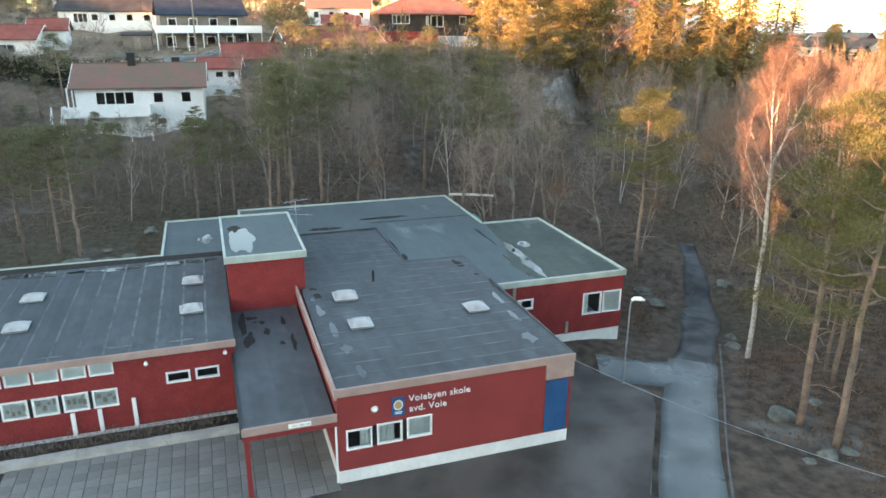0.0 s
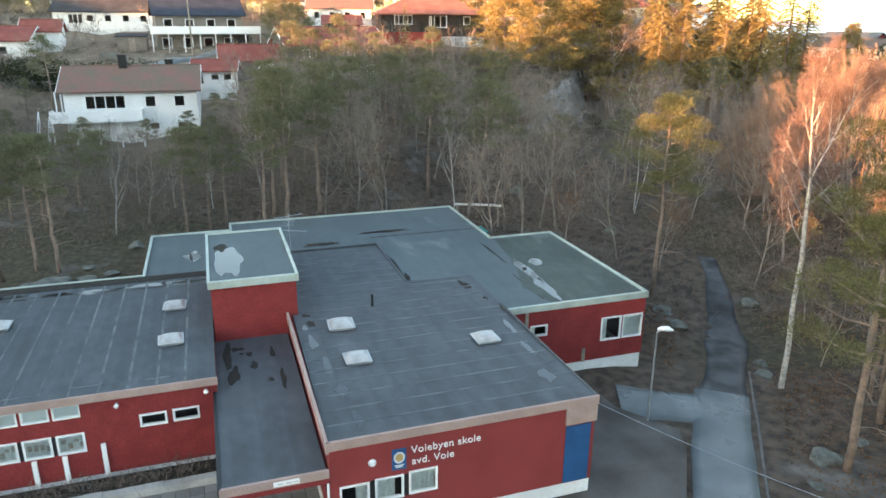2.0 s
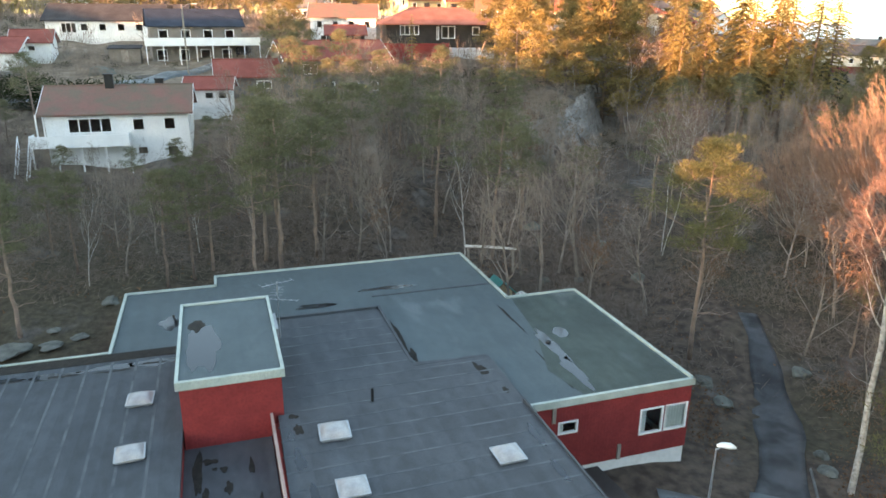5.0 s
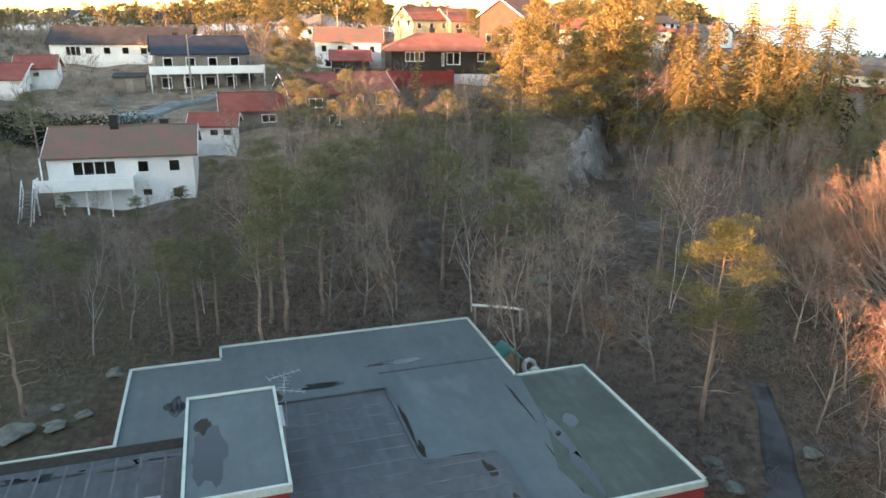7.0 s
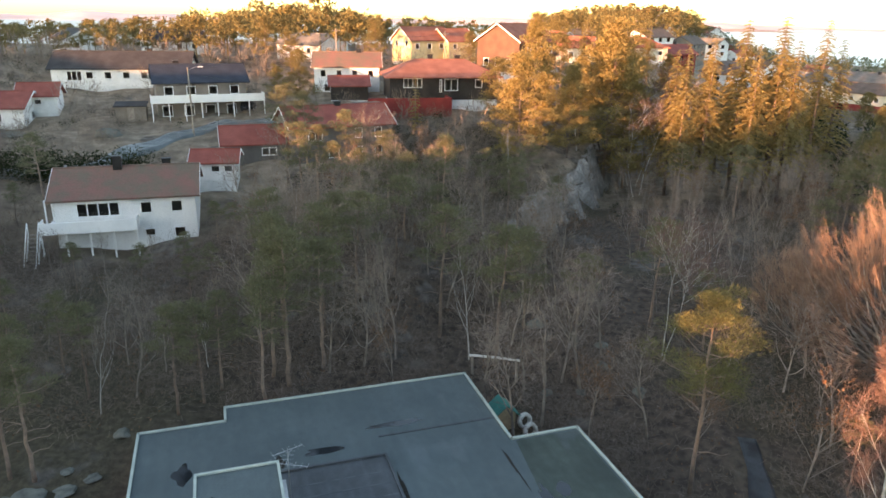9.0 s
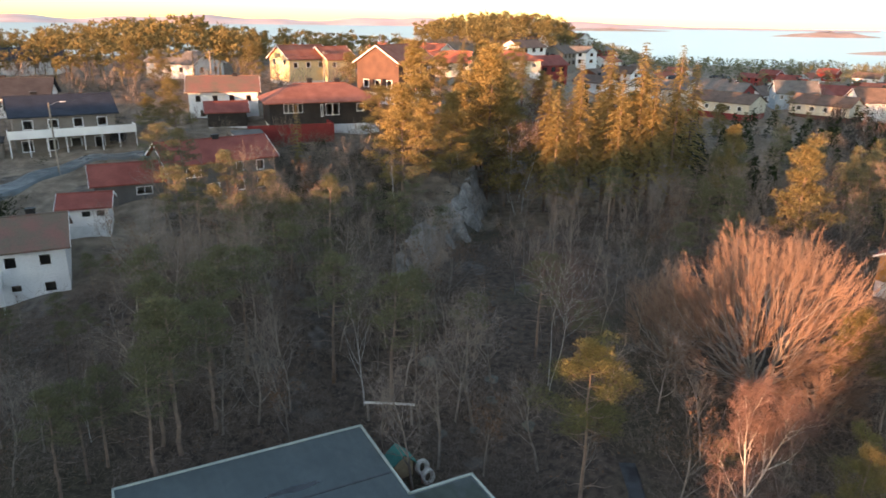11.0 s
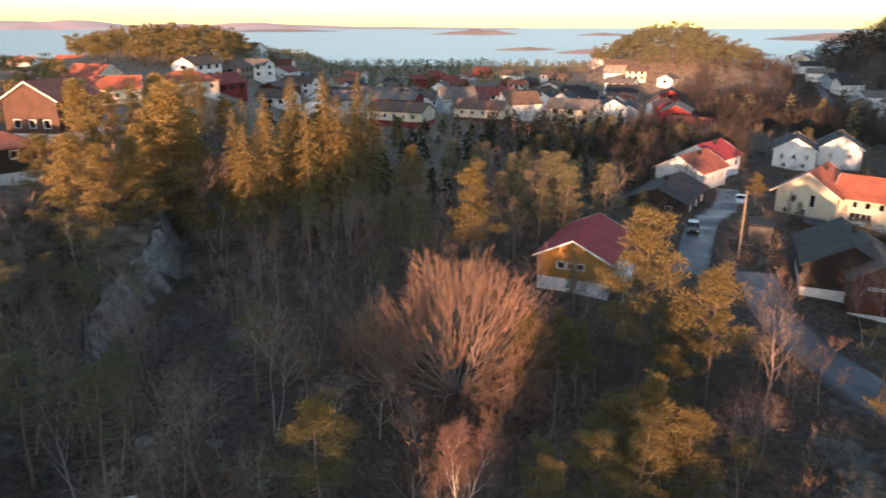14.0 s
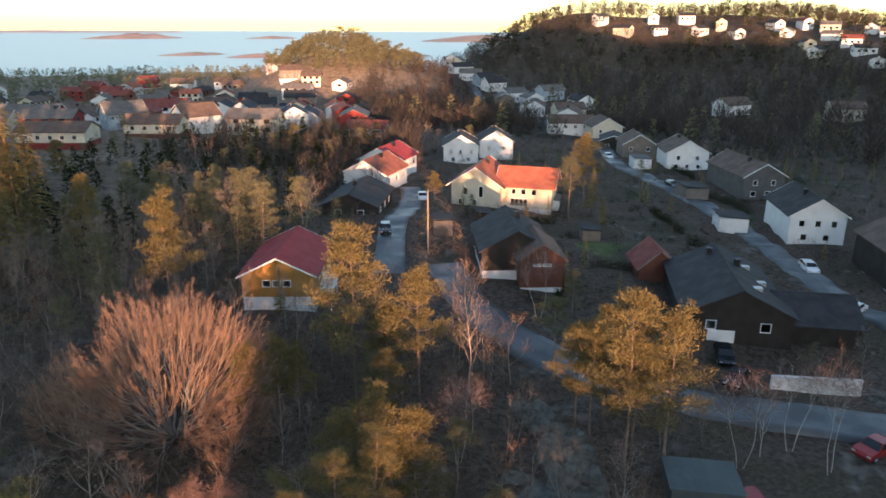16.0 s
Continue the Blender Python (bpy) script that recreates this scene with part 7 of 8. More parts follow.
for x, y, top, k, wide in ((24.7, 36.4, 13.6, "tallpine", 0.55), (23.4, 35.0, 13.9, "nearpine", 0.6), (27.6, 35.0, 13.9, "nearpine", 0.85), (31.2, 35.2, 13.6, "nearpine", 0.9), (38.6, 54.0, 11.4, "bigpine", 0.85)):
    plant(k, x, y, top - ground_z(x, y), wide=wide)
plant("beech", 29.5, 64.5, 9.5, 1, 200)
for x, y, h, k in ((48.5, 77.5, 17.0, "bigpine"), (48.0, 50.5, 18.8, "bigpine"), (52.2, 46.2, 14.6, "bigpine"), (50.8, 48.8, 10.5, "bigpine"), (45.2, 45.0, 9.5, "bigpine"), (41.0, 53.3, 9.8, "bigpine"), (42.4, 52.4, 8.6, "bigpine"), (35.6, 38.6, 12.8, "bigpine"), (33.6, 40.0, 11.4, "bigpine"), (37.4, 36.4, 10.8, "bigpine"),
                   (53.3, 26.3, 16.6, "bigpine"), (54.6, 23.5, 15.8, "bigpine"), (55.5, 30.3, 12.9, "bigpine"), (58.8, 30.2, 12.0, "bigpine"), (56.5, 32.0, 11.5, "bigpine"), (57.0, 26.8, 13.0, "bigpine"), (63.0, 37.0, 9.5, "pine"), (60.5, 40.5, 9, "oak"), (56.2, 43.0, 11.0, "wood"), (18.3, 62.0, 12.8, "redbirch"),
                   (55, 52, 8, "pine"), (51, 56, 9, "pine"), (46.2, 38.2, 8.5, "redbirch"), (49, 39, 7.5, "redbirch"), (68, 50, 10, "oak"), (75.5, 44.5, 10, "redbirch"), (72, 52, 8, "bare"), (59.2, 18.2, 10, "redbirch"), (64.2, 14.9, 9.5, "redbirch"), (62.4, 11.6, 11, "redbirch"), (62, 17, 8, "whitebirch"), (57.5, 69.5, 6, "cedar"), (52, 62, 9, "bare")):
    plant(k, x, y, h, wide=0.84 if k == "bigpine" else 1.0)
# spruces above the quarry
for x, y, top in ((30.9, 106, 21.5), (34.6, 108, 24.0), (40.8, 114, 26.5), (46.7, 116, 27.0), (52.5, 116, 26.6), (39.9, 106.5, 23.6), (46.0, 109.5, 24.0), (56.0, 118, 24.0), (36.6, 115, 24.5), (31.5, 113, 22.5), (43.6, 121, 25.5), (49.8, 122, 25.0), (35.5, 122, 23.0)):
    plant("spruce", x, y, top - ground_z(x, y), wide=0.95, group="tall conifers by the quarry")
for x, y, top, k, wide in ((12.7, 118.0, 27.4, "goldfir", 0.95), (9.3, 100.5, 22.6, "goldfir", 1.15), (23.2, 116.0, 27.0, "goldfir", 1.0), (16.2, 106.0, 21.0, "goldfir", 1.05), (18.6, 113.0, 21.5, "goldfir", 1.0), (13.0, 110.5, 19.5, "goldfir", 1.0), (26.8, 119.0, 22.0, "goldfir", 0.9), (28.9, 122.0, 22.4, "redbirch", 1.2), (27.6, 112.5, 17.5, "redbirch", 1.3), (56.0, 105.0, 16.6, "bigpine", 0.6), (80.4, 105.9, 13.2, "redbirch", 1.3)):
    plant(k, x, y, top - ground_z(x, y), wide=wide, group="tall conifers by the quarry" if k == "goldfir" else "trees of the wood")
for i in range(40):
    x, y = 24 + (i % 9) * 6.2 + random.uniform(-2.5, 2.5), 128 + (i // 9) * 7 + random.uniform(-3, 3) + (i % 9) * 0.8
    if x - 9 - 0.44 * (y - 84) < -14 or x > 4 + 0.47 * (y - 10.8):
        continue
    plant("spruce" if random.random() < 0.75 else "bigpine", x, y, random.uniform(11, 15) if x > 30 else random.uniform(10, 13), group="tall conifers by the quarry")
for x, y, h, k in ((24.5, 127, 16.5, "goldfir"), (17.5, 128, 14, "bigpine"), (7, 111, 12, "bigpine"), (22, 133, 15, "spruce"), (18.2, 110.8, 9.5, "birch"), (25.5, 121, 13, "birch"), (-4.4, 110.5, 8.5, "cedar"), (-17.5, 91, 11.5, "pine"), (-16.0, 94.5, 10, "pine"), (8.0, 96.5, 7.5, "whitebirch"), (-22, 118, 10, "bigpine"), (-25, 116, 8, "bigpine"),
                   (-1, 92, 7, "bare"), (3, 98, 8, "bare"), (-30, 145, 9, "bigpine"), (-36, 150, 10, "bigpine"), (-15, 150, 10, "bigpine"), (3, 150, 9, "bigpine"), (110, 82, 7, "bigpine"), (131, 137, 9, "bigpine"), (108, 128, 8, "bigpine"), (102, 130, 8, "pine"), (80, 153, 10, "bigpine"), (100, 134, 12, "birch"), (126, 186, 10, "birch"), (122, 60, 12, "pine"), (126, 57, 10, "spruce"), (118, 52, 6, "spruce"), (194, 47, 6, "cedar"), (197, 45.5, 6, "cedar"), (143, 20, 6, "cedar"), (134.5, 62, 15, "bigpine")):
    plant(k, x, y, h)


ROADS = [ob for ob in scene.objects if ob.name.startswith("road")]
road_pts = np.array([v.co[:2] for ob in ROADS for v in ob.data.vertices])
house_pts = [(ob.matrix_world.translation.x, ob.matrix_world.translation.y) for ob in scene.objects if ob.name.split(".")[0] == "house" and ob.type == "EMPTY"]


def free(x, y, margin=1.0):
    u, v = x * cos(radians(20)) + (y - 24) * sin(radians(20)), -x * sin(radians(20)) + (y - 24) * cos(radians(20))
    if -26 < u < 19 and -40 < v < 29.0 and not (u > 14.5 and v > 20.5):
        return False
    if np.min((road_pts[:, 0] - x) ** 2 + (road_pts[:, 1] - y) ** 2) < (1.2 + margin) ** 2:
        return False
    return all((x - a) ** 2 + (y - b) ** 2 > (8.5 + margin) ** 2 for a, b in house_pts)


def scatter(n, box, kinds, hs, gap=2.2, keep=None):
    made = tries = 0
    while made < n and tries < n * 30:
        tries += 1
        x, y = random.uniform(box[0], box[1]), random.uniform(box[2], box[3])
        if (keep and not keep(x, y)) or not free(x, y):
            continue
        if any((x - a) ** 2 + (y - b) ** 2 < gap * gap for a, b in TREES):
            continue
        plant(random.choice(kinds), x, y, random.uniform(*hs))
        made += 1


edge_of = lambda y: 9.0 + 0.44 * (y - 84)
scatter(95, (-62, 13, 52, 96), ("pine", "pine", "wood", "wood", "wood", "bare", "bare", "oak"), (7.0, 10.5), 2.6, lambda x, y: y < 74 or (y < 92 and x > -20))
scatter(34, (-45, 12, 50, 82), ("pine", "wood", "wood"), (8, 10.5), 2.4)
scatter(110, (18, 66, 62, 128), ("bare", "bare", "bare", "bare", "pine", "oak", "bare"), (6.5, 10.5), 2.2, lambda x, y: x > edge_of(y) + 12 or y > 104 and x > edge_of(y) + 3)
scatter(70, (22, 62, 20, 60), ("wood", "oak", "pine", "bare", "bare"), (5, 8), 2.4)
scatter(34, (42, 78, 80, 116), ("darkpine", "darkpine", "wood"), (8.5, 12), 3.0)
scatter(80, (62, 104, 88, 165), ("bare", "bare", "wood", "wood", "darkpine"), (4.5, 7), 2.6)
scatter(60, (100, 190, 112, 180), ("bare", "bare", "bare", "pine"), (5, 8), 3.2)
scatter(95, (72, 235, 8, 112), ("bare", "oak", "cedar", "cedar", "darkpine", "cedar"), (2.5, 6.5), 3.0)

for kind, protos in PROTO.items():
    for i, root in enumerate(protos):
        if (kind, i) not in USED:
            for o in (*root.children_recursive, root):
                bpy.data.objects.remove(o)


# ---- masses of growth that nobody could count ----
rng = np.random.default_rng(8)


def blades(base, direction, length, width):
    """Triangles from arrays: where they stand, where they point, how long and wide."""
    n = len(base)
    other = rng.normal(size=(n, 3))
    side = np.cross(direction, other)
    side /= np.linalg.norm(side, axis=1, keepdims=True) + 1e-9
    side *= width[:, None] / 2
    v = np.stack([base - side, base + side, base + direction * length[:, None]], 1).reshape(-1, 3)
    return v, np.arange(3 * n).reshape(-1, 3)


def unit(a):
    return a / (np.linalg.norm(a, axis=1, keepdims=True) + 1e-9)


def mass(name, centres, per, reach, tall, length, width, lift, material, label, category):
    """Many clumps of blades, one object."""
    k = np.repeat(np.arange(len(centres)), per)
    n = len(k)
    size = rng.uniform(0.6, 1.3, len(centres))[k]
    d = rng.normal(size=(n, 3)) * np.array([0.55, 0.55, 0.4]) + np.array([0, 0, lift])
    off = rng.normal(size=(n, 3)) * np.array([reach, reach, 0]) * size[:, None] * 0.5
    off[:, 2] = rng.uniform(0, tall, n) * size
    v, f = blades(centres[k] + off, unit(d), rng.uniform(0.5, 1.2, n) * length * size, rng.uniform(0.6, 1.3, n) * width)
    ob = new(name, array_mesh(name, v, f, material))
    return tagged(ob, label, category, kind="stuff")


def spots_in(n, box, keep):
    out = []
    while len(out) < n:
        x, y = rng.uniform(box[0], box[1], 400), rng.uniform(box[2], box[3], 400)
        z = terrain(x, y)
        for a, b, c in zip(x, y, z):
            if keep(a, b, c) and len(out) < n:
                out.append((a, b, c))
    return np.array(out)


wood = lambda x, y, z: free(x, y, 0.2)
mass("undergrowth", spots_in(2600, (-70, 68, 42, 112), lambda x, y, z: wood(x, y, z) and not (edge_of(y) - 1 < x < edge_of(y) + 17 and 66 < y < 106)), 34, 1.7, 0.7, 1.05, 0.026, 0.28, M["brush"], "tangled leafless brown undergrowth of the wood", "undergrowth")
mass("undergrowth", spots_in(1100, (18.5, 66, 18, 62), lambda x, y, z: wood(x, y, z) and not (x < 27 and y < 44)), 34, 1.4, 0.5, 0.9, 0.026, 0.25, M["brush"], "tangled leafless brown undergrowth beside the path", "undergrowth")
mass("thicket", spots_in(1250, (-60, 14, 47, 84), lambda x, y, z: wood(x, y, z) and noise.noise(Vector((x * 0.12, y * 0.12, 4))) > -0.15), 56, 1.6, 1.9, 1.0, 0.019, 0.35, M["brush"], "thin leafless saplings and twigs between the trunks", "undergrowth")
mass("thicket", spots_in(500, (20, 62, 44, 110), lambda x, y, z: wood(x, y, z) and x > edge_of(y) + 14), 60, 2.0, 2.6, 1.3, 0.022, 0.4, M["brush"], "leafless scrub round the great bare tree", "undergrowth")
mass("thicket", spots_in(420, (-30, 9, 88, 119), lambda x, y, z: wood(x, y, z) and x < edge_of(y) - 2), 60, 1.7, 1.5, 0.9, 0.024, 0.35, M["brush"], "dark leafless scrub on the slope below the houses", "undergrowth")
mass("slope_shrubs", spots_in(160, (-26, 9, 88, 119), lambda x, y, z: wood(x, y, z) and x < edge_of(y) - 2), 110, 1.2, 1.3, 0.35, 0.07, 0.4, M["hedge"], "dark evergreen bushes on the rocky slope", "shrub")
mass("undergrowth", spots_in(2400, (40, 200, 60, 200), wood), 30, 2.0, 1.6, 1.6, 0.05, 0.45, M["brush"], "dark leafless scrub between the houses", "undergrowth")
mass("garden_shrubs", spots_in(1500, (76, 260, -5, 125), wood), 45, 0.9, 0.9, 0.5, 0.06, 0.5, M["hedge"], "dark evergreen garden shrubs and low hedges", "shrub")
mass("garden_shrubs", spots_in(500, (-95, 24, 96, 175), wood), 50, 0.9, 0.8, 0.5, 0.06, 0.5, M["hedge"], "dark evergreen shrubs in the hill gardens", "shrub")
mass("undergrowth", spots_in(2000, (-95, 20, 84, 165), wood), 34, 1.3, 1.2, 1.1, 0.035, 0.7, M["brush"], "leafless garden bushes on the hill", "undergrowth")
mass("leaf_litter", spots_in(2600, (-60, 66, 40, 100), wood), 10, 1.2, 0.06, 0.16, 0.13, 0.2, M["dryleaf"], "fallen withered leaves on the ground", "leaf litter")
mass("leaf_litter", spots_in(1700, (14, 32, 16, 46), wood), 12, 0.8, 0.04, 0.12, 0.10, 0.15, M["dryleaf"], "fallen withered leaves beside the path", "leaf litter")
hedge_c = np.array([(-46 + i * 0.215, 86.4 + 0.06 * i + 0.3 * ((i * 7) % 3), 0.0) for i in range(-85, 58)])
hedge_c[:, 2] = terrain(hedge_c[:, 0], hedge_c[:, 1])
mass("hedge", hedge_c, 170, 1.4, 2.9, 0.3, 0.15, 0.3, M["hedge"], "tall dark clipped hedge above the white house", "hedge")
bed = [SCHOOL @ Vector((-23.5 + 0.33 * i, 5.45 + 0.2 * ((i * 5) % 3 - 1), 0.1)) for i in range(60)]
mass("bed_shrubs", np.array([tuple(p) for p in bed]), 60, 0.6, 0.3, 0.5, 0.02, 0.7, M["brush"], "low leafless shrubs in the planting bed", "shrub")


def far_wood(name, centres, heights, per, broad, width, material, label, shape="spruce"):
    """Many far trees in one object: cone-shaped spruces, cloud-crowned pines or bare crowns."""
    k = np.repeat(np.arange(len(centres)), per)
    n = len(k)
    h = heights[k]
    a = rng.uniform(0, 2 * pi, n)
    if shape == "pine":
        nc = 9
        cq = rng.uniform(0.42, 0.98, (len(centres), nc))
        cr = broad * np.sqrt(np.clip(1 - ((cq - 0.66) / 0.36) ** 2, 0.04, 1)) * rng.uniform(0.3, 1.0, (len(centres), nc))
        ca = rng.uniform(0, 2 * pi, (len(centres), nc))
        j = rng.integers(0, nc, n)
        q, r0, a0 = cq[k, j], cr[k, j], ca[k, j]
        base = centres[k] + np.stack([h * r0 * np.cos(a0), h * r0 * np.sin(a0), q * h], 1) + rng.normal(size=(n, 3)) * (h * 0.055)[:, None] * np.array([1, 1, 0.55])
        trunk = np.arange(n) % per < 4
        base[trunk] = centres[k][trunk]
        d = rng.normal(size=(n, 3)) + np.array([0, 0, 0.5])
        d[trunk] = (0, 0, 1)
        length = h * rng.uniform(0.05, 0.10, n)
        length[trunk] = h[trunk] * 0.9
        w = h * width * rng.uniform(0.6, 1.3, n)
        w[trunk] = 0.25
    else:
        conifer = shape == "spruce"
        q = rng.uniform(0.1 if conifer else 0.0, 1.0, n)
        r = broad * h * ((1.05 - q) if conifer else (0.25 + 0.75 * q)) * np.sqrt(rng.uniform(0.1, 1, n))
        base = centres[k] + np.stack([r * np.cos(a), r * np.sin(a), q * h * (0.95 if conifer else 0.75)], 1)
        d = np.stack([np.cos(a) * 0.7, np.sin(a) * 0.7, rng.uniform(-0.5, 0.6, n) if conifer else rng.uniform(0.6, 2.0, n)], 1) + rng.normal(size=(n, 3)) * 0.3
        length = h * rng.uniform(0.07, 0.14, n) * (1 if conifer else 2.0)
        w = h * width * rng.uniform(0.6, 1.3, n)
    v, f = blades(base, unit(d), length, w)
    ob = new(name, array_mesh(name, v, f, material))
    return tagged(ob, label, "woodland", kind="stuff")


hp = np.array(house_pts)


def open_far(x, y, z, r=10):
    if 84 < x < 152 and 166 < y < 222:
        return False
    return z > -10.5 and np.min((hp[:, 0] - x) ** 2 + (hp[:, 1] - y) ** 2) > r * r and np.min((road_pts[:, 0] - x) ** 2 + (road_pts[:, 1] - y) ** 2) > 16


def band(name, n, box, keep, hs, per, broad, width, mat, label, shape="pine"):
    c = spots_in(n, box, keep)
    far_wood(name, c, rng.uniform(*hs, len(c)), per, broad, width, M[mat], label, shape)


c = spots_in(420, (-190, 20, 152, 300), lambda x, y, z: open_far(x, y, z, 9) and y > 158 + 0.25 * x)
crest = np.interp(np.degrees(np.arctan2(c[:, 0] - 3, c[:, 1] - 12)), [-60, -32, -22, -12.5, -6.5, 0, 10], [21, 23, 26, 30.5, 26.5, 25.5, 25])   # treetops of the hill
far_wood("far_pines", c, np.clip(crest - c[:, 2], 4.5, 13.5) * rng.uniform(0.7, 1.0, len(c)), 250, 0.30, 0.045, M["spruce"], "sunlit pines along the hilltop", "pine")
band("far_pines", 480, (-10, 150, 270, 430), lambda x, y, z: open_far(x, y, z, 7) and hypot((x - 68) / 0.45, y - 352) < 76, (6, 10), 170, 0.27, 0.048, "spruce", "golden pines on the rounded hill")
band("far_pines", 300, (250, 400, 240, 380), lambda x, y, z: open_far(x, y, z, 8) and z > 7, (9, 13), 130, 0.27, 0.055, "needle", "sunlit pine wood on the ridge")
# hedge-dark needles stand in for the valley's shade
band("far_pines", 170, (56, 190, 92, 215), lambda x, y, z: open_far(x, y, z, 11) and hypot(x, y) < 215 and x < y * 1.2, (5, 8), 110, 0.24, 0.05, "hedge", "dark conifers among the leafless trees of the valley", "spruce")
band("far_pines", 900, (60, 900, 330, 900), lambda x, y, z: open_far(x, y, z) and hypot(x, y) < 600, (5, 10), 60, 0.28, 0.08, "needle", "scattered dark pines towards the shore")
band("far_pines", 1200, (-100, 850, 380, 950), lambda x, y, z: 600 < hypot(x, y) < 950 and open_far(x, y, z, 6), (5, 8), 30, 0.4, 0.16, "needle", "dark wooded shore", "spruce")
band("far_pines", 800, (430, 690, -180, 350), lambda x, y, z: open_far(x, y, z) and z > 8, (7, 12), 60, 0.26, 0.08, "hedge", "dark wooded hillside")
# bare woods from here on carry their shade in the twig colour
band("far_bare_wood", 900, (430, 690, -180, 350), lambda x, y, z: open_far(x, y, z, 9) and z > 8, (7, 10), 60, 0.28, 0.03, "farwood_shade", "leafless brown wood on the hill top", "bare")
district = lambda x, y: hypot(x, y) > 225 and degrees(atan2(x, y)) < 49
band("far_bare_wood", 700, (100, 300, 80, 260), lambda x, y, z: open_far(x, y, z, 9) and not district(x, y) and (x < y * 1.35 or hypot(x, y) > 250), (6, 9), 110, 0.24, 0.014, "farwood_shade", "leafless grey-brown woods in the valley", "bare")
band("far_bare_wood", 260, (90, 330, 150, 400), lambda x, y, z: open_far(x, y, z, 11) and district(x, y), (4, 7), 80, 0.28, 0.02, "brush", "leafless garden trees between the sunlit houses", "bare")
band("far_bare_wood", 2500, (215, 640, -60, 330), lambda x, y, z: open_far(x, y, z, 15) and not district(x, y), (8, 12.5), 66, 0.25, 0.022, "farwood_shade", "leafless woods on the slope, darkened for shade", "bare")
band("far_pines", 190, (215, 560, -60, 200), lambda x, y, z: open_far(x, y, z, 12) and not district(x, y), (7, 12), 70, 0.24, 0.07, "needle", "dark spruces on the shaded slope", "spruce")
band("far_bare_wood", 420, (-160, 20, 96, 230), lambda x, y, z: open_far(x, y, z, 8) and y > 104, (4, 7), 90, 0.3, 0.014, "brush", "leafless garden trees between the hill houses", "bare")
# out of view, added to fray the edge of the ridge's shadow
band("far_pines", 520, (-260, 160, -260, -10), lambda x, y, z: -125 < 0.766 * x + 0.643 * y < -62 and open_far(x, y, z), (3.5, 6), 60, 0.32, 0.14, "needle", "unseen trees added on the shading ridge behind")


# ---- loose things ----
def boulder(seed, x, y, r, flat=0.6, sink=0.3, label="mossy grey lichen-covered boulder on the ground"):
    b = bmesh.new()
    bmesh.ops.create_icosphere(b, subdivisions=3, radius=1.0)
    o = Vector((seed * 3.1, seed * 1.7, seed))
    for v in b.verts:
        d = noise.noise(v.co * 0.9 + o) * 0.5 + noise.noise(v.co * 2.6 + o) * 0.18
        v.co *= 1 + d
        v.co.z = max(v.co.z, -0.6) * flat * (0.7 + 0.6 * ((seed * 37) % 10) / 10)
    me = bpy.data.meshes.new("boulder")
    b.to_mesh(me)
    b.free()
    me.materials.append(M["rock"])
    return solo("boulder", me, None, label, "rock", pose(x, y, ground_z(x, y) + r * (0.18 - sink * 0.5), 0, 0, seed * 50) @ Matrix.Scale(r, 4), "boulders")


for i, (x, y, r) in enumerate(((19.0, 30.2, 0.95), (17.8, 28.3, 0.5), (18.6, 26.5, 0.4), (19.5, 26.9, 0.6), (20.6, 27.2, 0.5), (19.9, 38.2, 0.7), (20.3, 39.6, 0.6), (22.1, 46.2, 0.8), (21.2, 31.5, 0.5), (22.6, 27.3, 0.7), (-17, 48, 0.5),
                                (8.9, 66.5, 0.7), (14.0, 63.5, 0.6), (13.4, 60.2, 0.5), (9.0, 57.2, 0.4), (11.5, 57.5, 0.35), (15.5, 57, 0.5), (17, 43.5, 0.5), (16.4, 45.5, 0.6), (55.5, 27.5, 1.3), (57.5, 30, 0.9), (53, 30.5, 1.2), (58.5, 24.5, 0.8), (-62, 104, 2.5), (-66, 102, 2.2), (-44, 103, 1.6), (60, 38, 1.2))):
    if x < 50:
        boulder(i + 1, x, y, r * (0.62 if i < 10 else 1.0))


def outcrop(x, y, a, b, h, seed, turn):
    """Bare cracked bedrock that breaks through the ground: tilted blocks with open joints."""
    g, n, m = Geo(), 30, 22
    for j in range(m + 1):
        for i in range(n + 1):
            p, q = -1 + 2 * i / n, -1 + 2 * j / m
            px = x + a * p * cos(turn) - b * q * sin(turn)
            py = y + a * p * sin(turn) + b * q * cos(turn)
            rim = 1 - (p * p + q * q) * (1 + 0.5 * noise.noise(Vector((px * 0.5, py * 0.5, seed))))
            block = noise.cell(Vector((px * 0.55 + 0.25 * py, py * 0.62, seed))) * 0.45 + noise.cell(Vector((px * 1.3, py * 1.1 - 0.3 * px, seed + 3))) * 0.2
            g.v.append((px, py, ground_z(px, py) + (h * (0.35 + block) if rim > 0.05 else -0.3 + 0.3 * max(rim, -1)) + 0.08 * noise.noise(Vector((px * 2, py * 2, 1)))))
    for j in range(m):
        for i in range(n):
            k = j * (n + 1) + i
            g.f.append((k, k + 1, k + n + 2, k + n + 1))
    return solo("rock_outcrop", g, M["rock"], "broad outcrop of cracked grey bedrock below the pines", "rock", group="boulders")


for i, (x, y, a, b, h, turn) in enumerate(((52.5, 31.0, 4.6, 2.8, 0.8, 0.6), (48.6, 28.6, 3.6, 2.4, 0.6, 0.2), (56.5, 36.0, 3.0, 2.0, 0.7, 0.9), (46.5, 32.0, 2.6, 1.8, 0.5, 1.2))):
    outcrop(x, y, a, b, h, 31 + i, turn)

